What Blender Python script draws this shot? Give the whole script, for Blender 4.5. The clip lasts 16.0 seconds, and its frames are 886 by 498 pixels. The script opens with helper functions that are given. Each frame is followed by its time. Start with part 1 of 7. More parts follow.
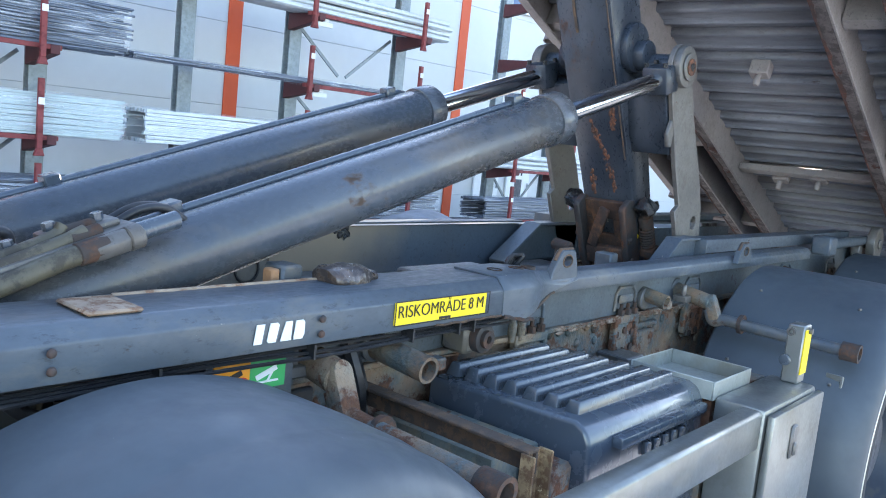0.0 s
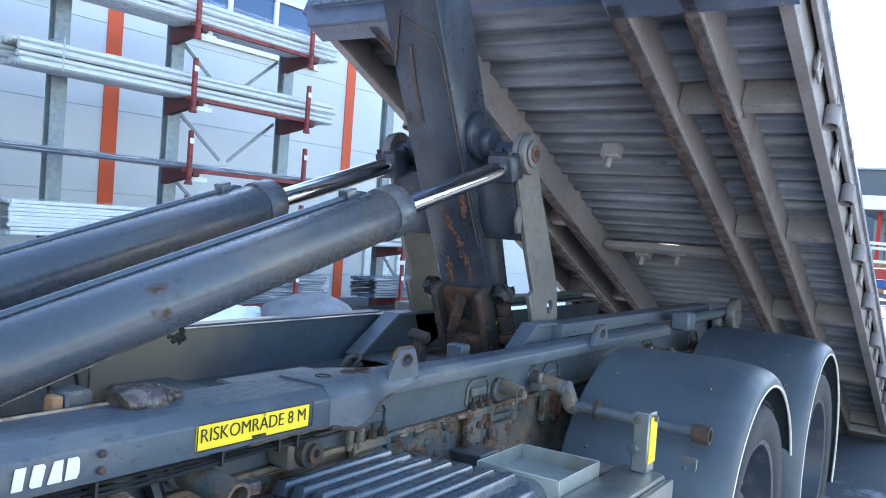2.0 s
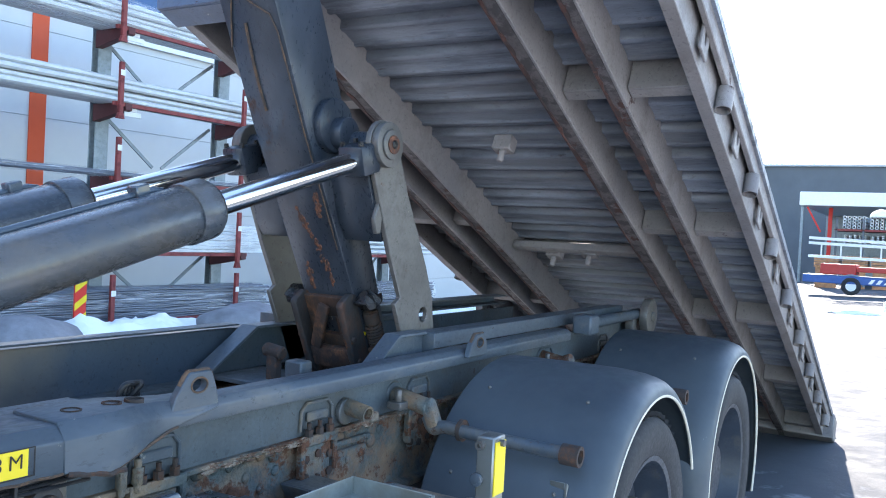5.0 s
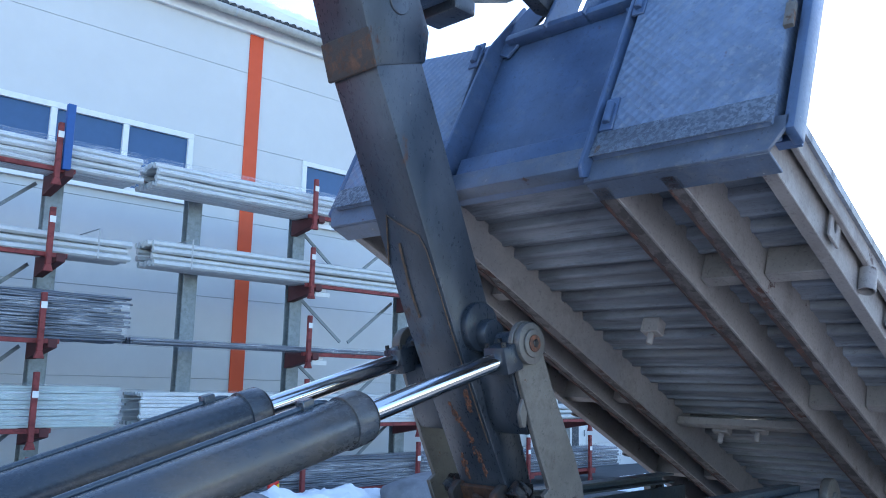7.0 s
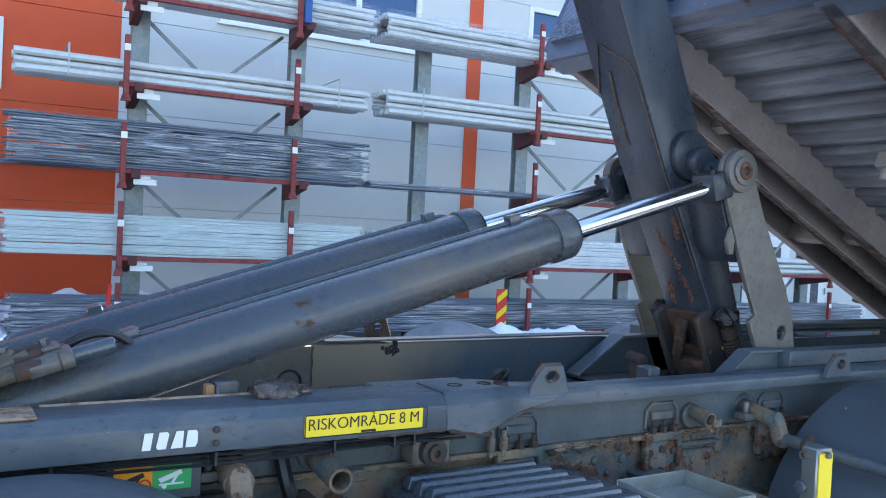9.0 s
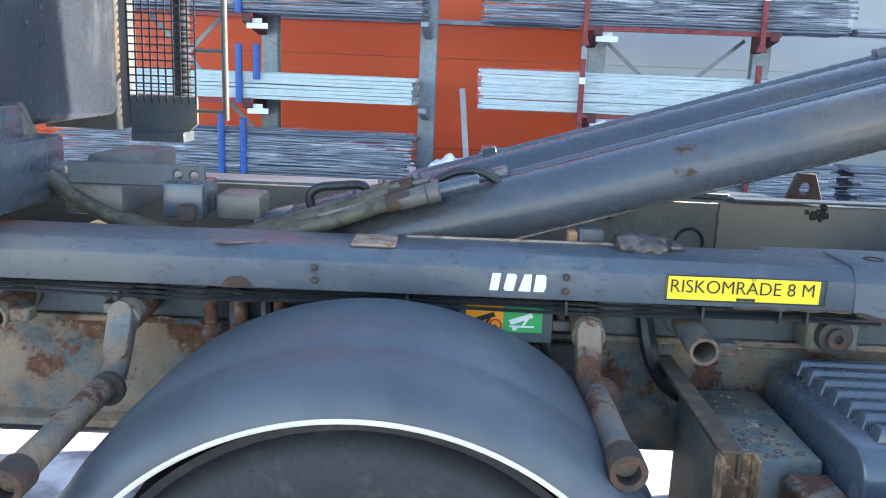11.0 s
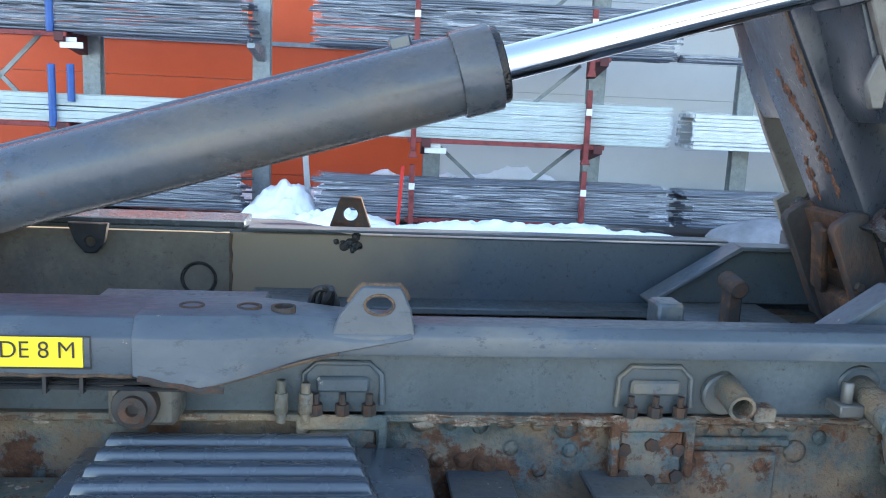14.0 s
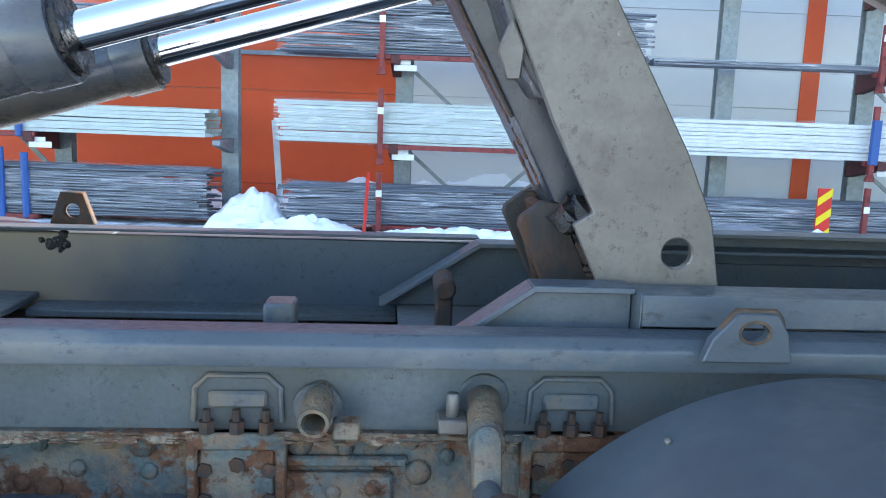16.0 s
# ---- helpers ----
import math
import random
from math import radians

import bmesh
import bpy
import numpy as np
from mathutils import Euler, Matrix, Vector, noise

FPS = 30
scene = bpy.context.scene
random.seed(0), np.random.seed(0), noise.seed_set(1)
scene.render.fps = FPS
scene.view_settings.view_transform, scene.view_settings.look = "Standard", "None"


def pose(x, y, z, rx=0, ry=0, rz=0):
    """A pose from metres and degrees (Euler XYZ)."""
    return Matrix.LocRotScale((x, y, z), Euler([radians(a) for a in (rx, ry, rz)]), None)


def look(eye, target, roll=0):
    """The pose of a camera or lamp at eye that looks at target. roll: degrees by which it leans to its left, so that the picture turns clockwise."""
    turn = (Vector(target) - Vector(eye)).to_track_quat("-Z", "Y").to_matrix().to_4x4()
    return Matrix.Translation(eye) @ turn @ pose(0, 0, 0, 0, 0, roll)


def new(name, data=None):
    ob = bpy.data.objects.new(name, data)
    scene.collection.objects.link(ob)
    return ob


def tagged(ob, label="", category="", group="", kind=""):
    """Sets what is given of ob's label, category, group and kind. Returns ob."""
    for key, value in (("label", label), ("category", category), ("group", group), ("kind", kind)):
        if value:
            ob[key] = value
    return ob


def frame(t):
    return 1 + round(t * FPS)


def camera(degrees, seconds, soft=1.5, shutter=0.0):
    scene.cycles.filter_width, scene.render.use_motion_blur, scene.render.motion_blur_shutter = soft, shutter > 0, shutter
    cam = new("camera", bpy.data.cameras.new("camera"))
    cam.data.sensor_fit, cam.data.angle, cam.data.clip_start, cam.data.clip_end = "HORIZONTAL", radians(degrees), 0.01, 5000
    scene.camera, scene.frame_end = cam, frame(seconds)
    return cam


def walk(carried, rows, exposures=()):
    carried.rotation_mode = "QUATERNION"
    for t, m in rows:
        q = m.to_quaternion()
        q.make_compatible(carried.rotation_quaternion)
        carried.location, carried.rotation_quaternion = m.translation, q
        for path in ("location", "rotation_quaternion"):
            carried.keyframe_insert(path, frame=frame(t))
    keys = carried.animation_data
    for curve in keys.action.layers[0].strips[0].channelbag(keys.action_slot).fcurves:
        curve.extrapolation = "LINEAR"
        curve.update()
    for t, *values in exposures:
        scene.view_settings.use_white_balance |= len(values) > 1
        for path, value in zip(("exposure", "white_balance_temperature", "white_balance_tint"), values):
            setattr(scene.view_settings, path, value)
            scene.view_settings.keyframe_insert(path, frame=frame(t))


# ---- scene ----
cam = camera(56.0, 16.0, soft=1.0)

PATH = [
    (0, (-1.322, -1.822, 1.534), (0.204, -0.556, 1.275), 6.0),
    (0.5, (-1.289, -1.849, 1.543), (0.27, -0.615, 1.325), 5.6),
    (1, (-1.253, -1.861, 1.555), (0.33, -0.65, 1.392), 5.1),
    (1.5, (-1.202, -1.879, 1.604), (0.42, -0.714, 1.51), 4.6),
    (2, (-1.129, -1.903, 1.607), (0.544, -0.809, 1.551), 4.2),
    (2.5, (-1.033, -1.926, 1.614), (0.681, -0.896, 1.583), 3.9),
    (3, (-0.941, -1.934, 1.613), (0.807, -0.963, 1.588), 3.6),
    (5.3, (-0.604, -2.084, 1.613), (1.102, -1.04, 1.574), 2.5),
    (5.5, (-0.615, -2.111, 1.616), (1.068, -1.031, 1.606), 2.1),
    (6, (-0.712, -2.232, 1.676), (0.889, -1.036, 1.758), 1.5),
    (6.5, (-0.785, -2.295, 1.725), (0.736, -1.012, 1.928), 1.2),
    (7, (-0.735, -2.32, 1.75), (0.696, -0.961, 2.073), 1.3),
    (7.5, (-0.75, -2.43, 1.758), (0.598, -1.014, 2.182), 1.5),
    (8, (-0.8, -2.49, 1.75), (0.505, -1.045, 2.206), 1.5),
    (8.5, (-0.815, -2.475, 1.7), (0.445, -0.944, 1.957), 2.0),
    (9, (-0.765, -2.487, 1.64), (0.271, -0.777, 1.592), 2.9),
    (9.5, (-0.705, -2.489, 1.617), (-0.105, -0.595, 1.385), 2.7),
    (9.7, (-0.674, -2.478, 1.619), (-0.26, -0.54, 1.35), 2.6),
    (11.8, (-0.268, -2.257, 1.558), (-0.29, -0.309, 1.104), 2.3),
    (12, (-0.19, -2.24, 1.557), (-0.175, -0.292, 1.105), 2.3),
    (12.5, (0.122, -2.191, 1.557), (0.232, -0.242, 1.12), 2.7),
    (13, (0.405, -2.114, 1.568), (0.584, -0.163, 1.163), 2.9),
    (13.5, (0.605, -1.99, 1.577), (0.812, -0.036, 1.204), 3.0),
    (14, (0.791, -1.967, 1.577), (0.992, -0.008, 1.224), 2.6),
    (14.5, (0.997, -1.979, 1.554), (1.241, -0.021, 1.227), 2.8),
    (15, (1.208, -1.899, 1.548), (1.455, 0.059, 1.223), 2.5),
    (15.5, (1.404, -1.817, 1.553), (1.621, 0.143, 1.221), 2.0),
    (16, (1.613, -1.837, 1.541), (1.763, 0.13, 1.21), 2.1),
]
EXPOSURES = [(0, 2.7, 6900, 15), (3, 2.43, 6450, 14), (6.2, 2.35, 6450, 14), (7.0, 1.85, 5900, 13), (7.4, 1.57, 5650, 12), (8.3, 0.9, 5100, 12), (8.9, 1.95, 6300, 14), (9.7, 2.28, 6800, 15), (12, 2.78, 7100, 14), (16, 2.66, 6950, 12)]
walk(cam, [(t, look(eye, target, roll)) for t, eye, target, roll in PATH], EXPOSURES)

# ---- light ----
world = bpy.data.worlds.new("world")
scene.world = world
world.use_nodes = True
wn = world.node_tree
for nd in list(wn.nodes):
    wn.nodes.remove(nd)
w_out = wn.nodes.new("ShaderNodeOutputWorld")
w_bg = wn.nodes.new("ShaderNodeBackground")
w_sky = wn.nodes.new("ShaderNodeTexSky")
w_sky.sky_type = "NISHITA"
w_sky.sun_disc = False
SUN_ELEV, SUN_AZ = radians(19), radians(14)
w_sky.sun_elevation = SUN_ELEV
w_sky.sun_rotation = radians(90) - SUN_AZ
w_sky.air_density, w_sky.dust_density, w_sky.ozone_density = 1.0, 0.45, 2.0
w_bg.inputs["Strength"].default_value = 0.15
wn.links.new(w_sky.outputs[0], w_bg.inputs[0])
wn.links.new(w_bg.outputs[0], w_out.inputs[0])
sun_data = bpy.data.lights.new("sun", "SUN")
sun_data.energy, sun_data.angle, sun_data.color = 4.5, radians(0.6), (1.0, 0.93, 0.82)
sun = new("sun", sun_data)
sun_dir = Vector((math.cos(SUN_AZ) * math.cos(SUN_ELEV), math.sin(SUN_AZ) * math.cos(SUN_ELEV), math.sin(SUN_ELEV)))
sun.matrix_world = look(sun_dir * 50, (0, 0, 0))


# ---- materials ----
def lin(h):
    """Linear colour from 0..255 sRGB numbers."""
    return tuple(((c / 255 + 0.055) / 1.055) ** 2.4 if c > 10 else c / 255 / 12.92 for c in h) + (1.0,)


def mat(name, base, rough=0.5, metal=0.0, dirt=None, dirt_amount=0.5, dirt_scale=6.0, dirt_edge=0.08, vary=0.12, grain=80.0, bump=0.15, rust=None, rust_amount=0.0, rust_scale=3.0, stretch=(1, 1, 1), coat=0.0, island=0.0, speck=None, speck_amount=0.2, stain=None, stain_scale=1.6, stain_amount=0.4, relief=0.004):
    m = bpy.data.materials.new(name)
    m.use_nodes = True
    nt = m.node_tree
    b = nt.nodes["Principled BSDF"]
    b.inputs["Metallic"].default_value = metal
    tc = nt.nodes.new("ShaderNodeTexCoord")
    mp = nt.nodes.new("ShaderNodeMapping")
    mp.inputs["Scale"].default_value = stretch
    geo = nt.nodes.new("ShaderNodeNewGeometry")
    nt.links.new(geo.outputs["Position"], mp.inputs["Vector"])

    def nz(scale, detail=5.0, rr=0.6):
        n = nt.nodes.new("ShaderNodeTexNoise")
        n.inputs["Scale"].default_value, n.inputs["Detail"].default_value, n.inputs["Roughness"].default_value = scale, detail, rr
        nt.links.new(mp.outputs[0], n.inputs["Vector"])
        return n.outputs["Fac"]

    def mixc(fac, a, c, mode="MIX"):
        n = nt.nodes.new("ShaderNodeMix")
        n.data_type, n.blend_type = "RGBA", mode
        if isinstance(fac, float):
            n.inputs[0].default_value = fac
        else:
            nt.links.new(fac, n.inputs[0])
        for v, k in ((a, 6), (c, 7)):
            if isinstance(v, tuple):
                n.inputs[k].default_value = v
            else:
                nt.links.new(v, n.inputs[k])
        return n.outputs[2]

    def ramp(fac, lo, hi, a=0.0, c=1.0):
        n = nt.nodes.new("ShaderNodeMapRange")
        n.inputs[1].default_value, n.inputs[2].default_value, n.inputs[3].default_value, n.inputs[4].default_value = lo, hi, a, c
        nt.links.new(fac, n.inputs[0])
        return n.outputs[0]

    big, small = nz(dirt_scale), nz(grain, 3.0)
    dark = tuple(c * (1 - vary * 2.2) for c in base[:3]) + (1.0,)
    lite = tuple(min(1.0, c * (1 + vary * 1.6)) for c in base[:3]) + (1.0,)
    col = mixc(ramp(big, 0.3, 0.7), dark, lite)
    col = mixc(ramp(small, 0.3, 0.7, 0.0, 0.35), col, dark)
    if island:
        col = mixc(ramp(geo.outputs["Random Per Island"], 0.0, 1.0, 0.0, island), col, tuple(c * 0.35 for c in base[:3]) + (1.0,))
    if stain:
        sn = nz(stain_scale, 6.0, 0.6)
        col = mixc(ramp(sn, 0.60 - 0.25 * stain_amount, 0.78 - 0.25 * stain_amount, 0.0, 0.8), col, stain)
    rough_val = ramp(small, 0.2, 0.8, max(0.03, rough - 0.10), min(1.0, rough + 0.12))
    if dirt:
        dn = nz(dirt_scale * 1.7 + 1.3, 8.0, 0.7)
        dm = ramp(dn, 0.62 - 0.35 * dirt_amount, 0.62 - 0.35 * dirt_amount + dirt_edge)
        dm2 = ramp(dm, 0.0, 1.0, 0.0, 0.85)
        col = mixc(dm2, col, dirt)
        r2 = nt.nodes.new("ShaderNodeMix")
        nt.links.new(dm2, r2.inputs[0])
        nt.links.new(rough_val, r2.inputs[2])
        r2.inputs[3].default_value = 0.85
        rough_val = r2.outputs[0]
    if rust:
        rn = nz(rust_scale, 9.0, 0.72)
        rm = ramp(rn, 0.70 - 0.4 * rust_amount, 0.74 - 0.4 * rust_amount)
        rcol = mixc(ramp(nz(rust_scale * 9), 0.3, 0.7), rust, tuple(c * 0.35 for c in rust[:3]) + (1.0,))
        col = mixc(rm, col, rcol)
        r3 = nt.nodes.new("ShaderNodeMix")
        nt.links.new(rm, r3.inputs[0])
        nt.links.new(rough_val, r3.inputs[2])
        r3.inputs[3].default_value = 0.9
        rough_val = r3.outputs[0]
        if metal:
            mm = ramp(rm, 0.0, 1.0, metal, 0.0)
            nt.links.new(mm, b.inputs["Metallic"])
    if rust:
        col = mixc(ramp(nz(48.0, 7.0, 0.8), 0.56, 0.63, 0.0, 0.55), col, tuple(c * 0.3 for c in base[:3]) + (1.0,))
    if speck:
        col = mixc(ramp(nz(23.0, 6.0, 0.75), 0.73 - 0.1 * speck_amount, 0.75 - 0.1 * speck_amount, 0.0, 0.9), col, speck)
    nt.links.new(col, b.inputs["Base Color"])
    nt.links.new(rough_val, b.inputs["Roughness"])
    b.inputs["Coat Weight"].default_value = coat
    b.inputs["Coat Roughness"].default_value = 0.2
    if bump:
        bp = nt.nodes.new("ShaderNodeBump")
        bp.inputs["Strength"].default_value, bp.inputs["Distance"].default_value = bump, relief
        add = nt.nodes.new("ShaderNodeMath")
        nt.links.new(small, add.inputs[0])
        nt.links.new(big, add.inputs[1])
        nt.links.new(add.outputs[0], bp.inputs["Height"])
        nt.links.new(bp.outputs[0], b.inputs["Normal"])
    return m


RUST = lin((112, 62, 36))
M = {}
M["paint"] = mat("dark_grey_paint", lin((76, 86, 94)), 0.38, 0.0, dirt=lin((112, 102, 88)), dirt_amount=0.3, dirt_edge=0.15, dirt_scale=4, rust=lin((104, 72, 50)), rust_amount=0.22, rust_scale=6, stain=lin((118, 106, 88)), stain_amount=0.6, stain_scale=2.4, speck=lin((150, 150, 144)), speck_amount=0.6, vary=0.18)
M["rail"] = mat("scuffed_rail_paint", lin((76, 86, 95)), 0.42, 0.0, dirt=lin((114, 110, 102)), dirt_amount=0.26, dirt_edge=0.25, dirt_scale=4, rust=lin((110, 90, 72)), rust_amount=0.08, rust_scale=12, stretch=(0.5, 1, 1), stain=lin((106, 102, 96)), stain_amount=0.5, stain_scale=2.2, speck=lin((170, 160, 144)), speck_amount=0.35, vary=0.14, bump=0.08)
M["cyl"] = mat("cylinder_paint", lin((70, 77, 85)), 0.25, 0.0, dirt=lin((98, 90, 78)), dirt_amount=0.24, dirt_edge=0.4, dirt_scale=2.5, vary=0.1, bump=0.04, rust=lin((84, 64, 48)), rust_amount=0.15, rust_scale=5, stain=lin((104, 92, 76)), stain_amount=0.5, stain_scale=1.8, stretch=(0.6, 1, 1), speck=lin((44, 38, 34)), speck_amount=0.35)
M["arm"] = mat("arm_paint", lin((44, 51, 60)), 0.3, 0.0, dirt=lin((62, 66, 72)), dirt_amount=0.3, dirt_edge=0.3, dirt_scale=3, rust=lin((84, 58, 46)), rust_amount=0.17, rust_scale=4, stretch=(1, 1, 0.45), stain=lin((82, 87, 94)), stain_amount=0.45, stain_scale=2.2, speck=lin((150, 144, 134)), speck_amount=0.55, bump=0.08)
M["ruststeel"] = mat("rusty_steel", lin((84, 59, 45)), 0.9, 0.0, dirt=lin((54, 50, 48)), dirt_amount=0.52, dirt_scale=14, vary=0.25, bump=0.6)
M["web"] = mat("corroded_frame_paint", lin((82, 92, 92)), 0.6, 0.0, dirt=lin((128, 102, 80)), dirt_amount=0.46, dirt_edge=0.16, dirt_scale=7, rust=lin((112, 74, 52)), rust_amount=0.44, rust_scale=5, bump=0.7, relief=0.007, vary=0.3, stain=lin((146, 122, 94)), stain_amount=0.6, stain_scale=6, speck=lin((176, 164, 146)), speck_amount=0.5)
M["crust"] = mat("flaking_rust", lin((140, 126, 112)), 0.95, 0.0, dirt=lin((92, 64, 48)), dirt_amount=0.5, dirt_scale=22, vary=0.3, bump=1.0, grain=50)
M["chrome"] = mat("chrome", (0.82, 0.82, 0.82, 1), 0.08, 1.0, vary=0.02, bump=0.0)
M["guard"] = mat("mudguard_plastic", lin((72, 80, 86)), 0.46, 0.0, dirt=lin((86, 93, 99)), dirt_amount=0.14, dirt_edge=0.4, dirt_scale=1.6, vary=0.06, grain=18, bump=0.0, speck=lin((160, 162, 162)), speck_amount=0.15, stain=lin((47, 56, 65)), stain_amount=0.5, stain_scale=1.3)
M["rimpaint"] = mat("dark_rim_paint", lin((40, 47, 56)), 0.45, 0.0, vary=0.1, dirt=lin((66, 66, 66)), dirt_amount=0.2, dirt_scale=6)
M["edge"] = mat("pale_rubber_edge", lin((206, 198, 180)), 0.6, 0.0, vary=0.08)
M["black"] = mat("black_plastic", lin((68, 77, 86)), 0.24, 0.0, vary=0.05, grain=18, bump=0.0, dirt=lin((98, 102, 106)), dirt_amount=0.1, dirt_edge=0.3, dirt_scale=4, coat=0.5)
M["hoseblack"] = mat("black_rubber_and_shade", lin((34, 36, 40)), 0.45, 0.0, vary=0.15, bump=0.15, dirt=lin((72, 66, 60)), dirt_amount=0.25, dirt_edge=0.3, dirt_scale=9)
M["rubber"] = mat("tyre_rubber", lin((40, 40, 42)), 0.75, 0.0, dirt=lin((84, 80, 76)), dirt_amount=0.2, dirt_edge=0.3, dirt_scale=7, bump=0.2)
M["alu"] = mat("worn_aluminium", lin((146, 148, 145)), 0.36, 0.75, dirt=lin((116, 112, 102)), dirt_amount=0.36, dirt_edge=0.4, dirt_scale=5, vary=0.1, bump=0.08, stain=lin((122, 120, 112)), stain_amount=0.5, stain_scale=3)
# paler and less metallic than alu: the sky's reflection is in the base colour
M["traysheet"] = mat("sky_lit_tray_sheet", lin((160, 163, 156)), 0.42, 0.35, dirt=lin((124, 116, 100)), dirt_amount=0.3, dirt_edge=0.4, dirt_scale=7, vary=0.1, bump=0.06, stain=lin((136, 130, 116)), stain_amount=0.4, stain_scale=6)
M["yellow"] = mat("yellow_sticker", lin((232, 204, 30)), 0.4, 0.0, vary=0.03, bump=0.02)
M["orange"] = mat("orange_sticker", lin((246, 158, 28)), 0.4, 0.0, vary=0.03, bump=0.02)
M["green"] = mat("green_sticker", lin((44, 168, 92)), 0.4, 0.0, vary=0.03, bump=0.02)
M["white"] = mat("white_paint", lin((226, 228, 226)), 0.45, 0.0, vary=0.03, bump=0.03)
M["ink"] = mat("black_ink_and_vent_shade", lin((22, 22, 24)), 0.5, 0.0, vary=0.02, bump=0.0)
M["steelplate"] = mat("bare_grey_steel", lin((106, 103, 99)), 0.42, 0.3, dirt=lin((90, 81, 71)), dirt_amount=0.3, dirt_edge=0.3, dirt_scale=4, rust=lin((108, 76, 54)), rust_amount=0.17, rust_scale=8, vary=0.1, stain=lin((80, 77, 74)), stain_amount=0.4, stain_scale=2.4, speck=lin((168, 154, 134)), speck_amount=0.45, bump=0.06)
M["bedblue"] = mat("blue_body_paint", lin((68, 88, 121)), 0.36, 0.0, dirt=lin((110, 118, 130)), dirt_amount=0.2, dirt_edge=0.3, dirt_scale=5, rust=RUST, rust_amount=0.1, rust_scale=6, speck=lin((160, 164, 168)), speck_amount=0.5, stain=lin((62, 76, 100)), stain_amount=0.3, stain_scale=2, bump=0.05)
M["sill"] = mat("scraped_blue_grey_steel", lin((84, 94, 112)), 0.4, 0.0, dirt=lin((112, 112, 114)), dirt_amount=0.3, dirt_edge=0.25, dirt_scale=6, rust=lin((92, 70, 60)), rust_amount=0.18, rust_scale=9, speck=lin((176, 174, 170)), speck_amount=0.6, stain=lin((66, 72, 84)), stain_amount=0.45, stain_scale=2, bump=0.08)
M["under"] = mat("underbody_primer", lin((133, 126, 123)), 0.5, 0.0, dirt=lin((104, 95, 92)), dirt_amount=0.32, dirt_edge=0.25, dirt_scale=1.8, rust=lin((80, 52, 46)), rust_amount=0.15, rust_scale=3.5, vary=0.12, stain=lin((108, 104, 106)), stain_amount=0.5, stain_scale=1.0, bump=0.08)
M["flange"] = mat("rust_speckled_flange", lin((96, 88, 86)), 0.65, 0.0, dirt=lin((58, 52, 52)), dirt_amount=0.42, dirt_edge=0.08, dirt_scale=7, rust=lin((84, 52, 44)), rust_amount=0.3, rust_scale=4, vary=0.2, bump=0.4)
M["underslat"] = mat("underbody_slat", lin((118, 122, 131)), 0.42, 0.0, dirt=lin((74, 78, 88)), dirt_amount=0.36, dirt_edge=0.2, dirt_scale=3, rust=lin((82, 62, 56)), rust_amount=0.14, rust_scale=4, vary=0.16, stretch=(3.0, 0.35, 1), stain=lin((100, 98, 98)), stain_amount=0.45, stain_scale=1.4, bump=0.06)
M["doubler"] = mat("stained_inner_web", lin((112, 104, 92)), 0.5, 0.0, dirt=lin((74, 76, 78)), dirt_amount=0.4, dirt_edge=0.3, dirt_scale=3, rust=RUST, rust_amount=0.14, rust_scale=7, vary=0.2, stain=lin((88, 72, 58)), stain_amount=0.42, stain_scale=2.0)
M["farweb"] = mat("patinated_inner_web", lin((66, 76, 86)), 0.42, 0.0, dirt=lin((80, 80, 78)), dirt_amount=0.25, dirt_edge=0.3, dirt_scale=3, rust=lin((84, 62, 46)), rust_amount=0.13, rust_scale=6, vary=0.12, bump=0.06)


def add_patina(m, colour, x0, x1):
    """A tan film of grime on the stretch before x1, thinning out from x0."""
    nt = m.node_tree
    b = nt.nodes["Principled BSDF"]
    src = b.inputs["Base Color"].links[0].from_socket
    g, sep, n, r, mx = (nt.nodes.new(k) for k in ("ShaderNodeNewGeometry", "ShaderNodeSeparateXYZ", "ShaderNodeTexNoise", "ShaderNodeMapRange", "ShaderNodeMix"))
    ma = nt.nodes.new("ShaderNodeMath")
    ma.operation = "MULTIPLY_ADD"
    n.inputs["Scale"].default_value, n.inputs["Detail"].default_value = 4.0, 5.0
    nt.links.new(g.outputs["Position"], sep.inputs[0])
    nt.links.new(g.outputs["Position"], n.inputs["Vector"])
    nt.links.new(n.outputs["Fac"], ma.inputs[0])
    ma.inputs[1].default_value = 0.5
    nt.links.new(sep.outputs[0], ma.inputs[2])
    r.inputs[1].default_value, r.inputs[2].default_value, r.inputs[3].default_value, r.inputs[4].default_value = x0, x1, 0.85, 0.0
    nt.links.new(ma.outputs[0], r.inputs[0])
    mx.data_type = "RGBA"
    nt.links.new(r.outputs[0], mx.inputs[0])
    nt.links.new(src, mx.inputs[6])
    mx.inputs[7].default_value = colour
    nt.links.new(mx.outputs[2], b.inputs["Base Color"])


add_patina(M["farweb"], lin((138, 120, 98)), 1.0, 1.4)
M["hose"] = mat("dusty_hose", lin((84, 79, 64)), 0.5, 0.0, vary=0.15, bump=0.2, dirt=lin((58, 54, 48)), dirt_amount=0.35, dirt_scale=12)
M["tape"] = mat("brown_wrapping", lin((96, 80, 68)), 0.14, 0.0, dirt=lin((40, 33, 32)), dirt_amount=0.5, dirt_scale=14, vary=0.3, bump=0.6, speck=lin((214, 206, 196)), speck_amount=0.9, coat=0.5)
M["weldrust"] = mat("rusty_weld", lin((98, 76, 58)), 0.85, 0.0, dirt=lin((66, 56, 50)), dirt_amount=0.5, dirt_scale=20, vary=0.2, bump=0.4)
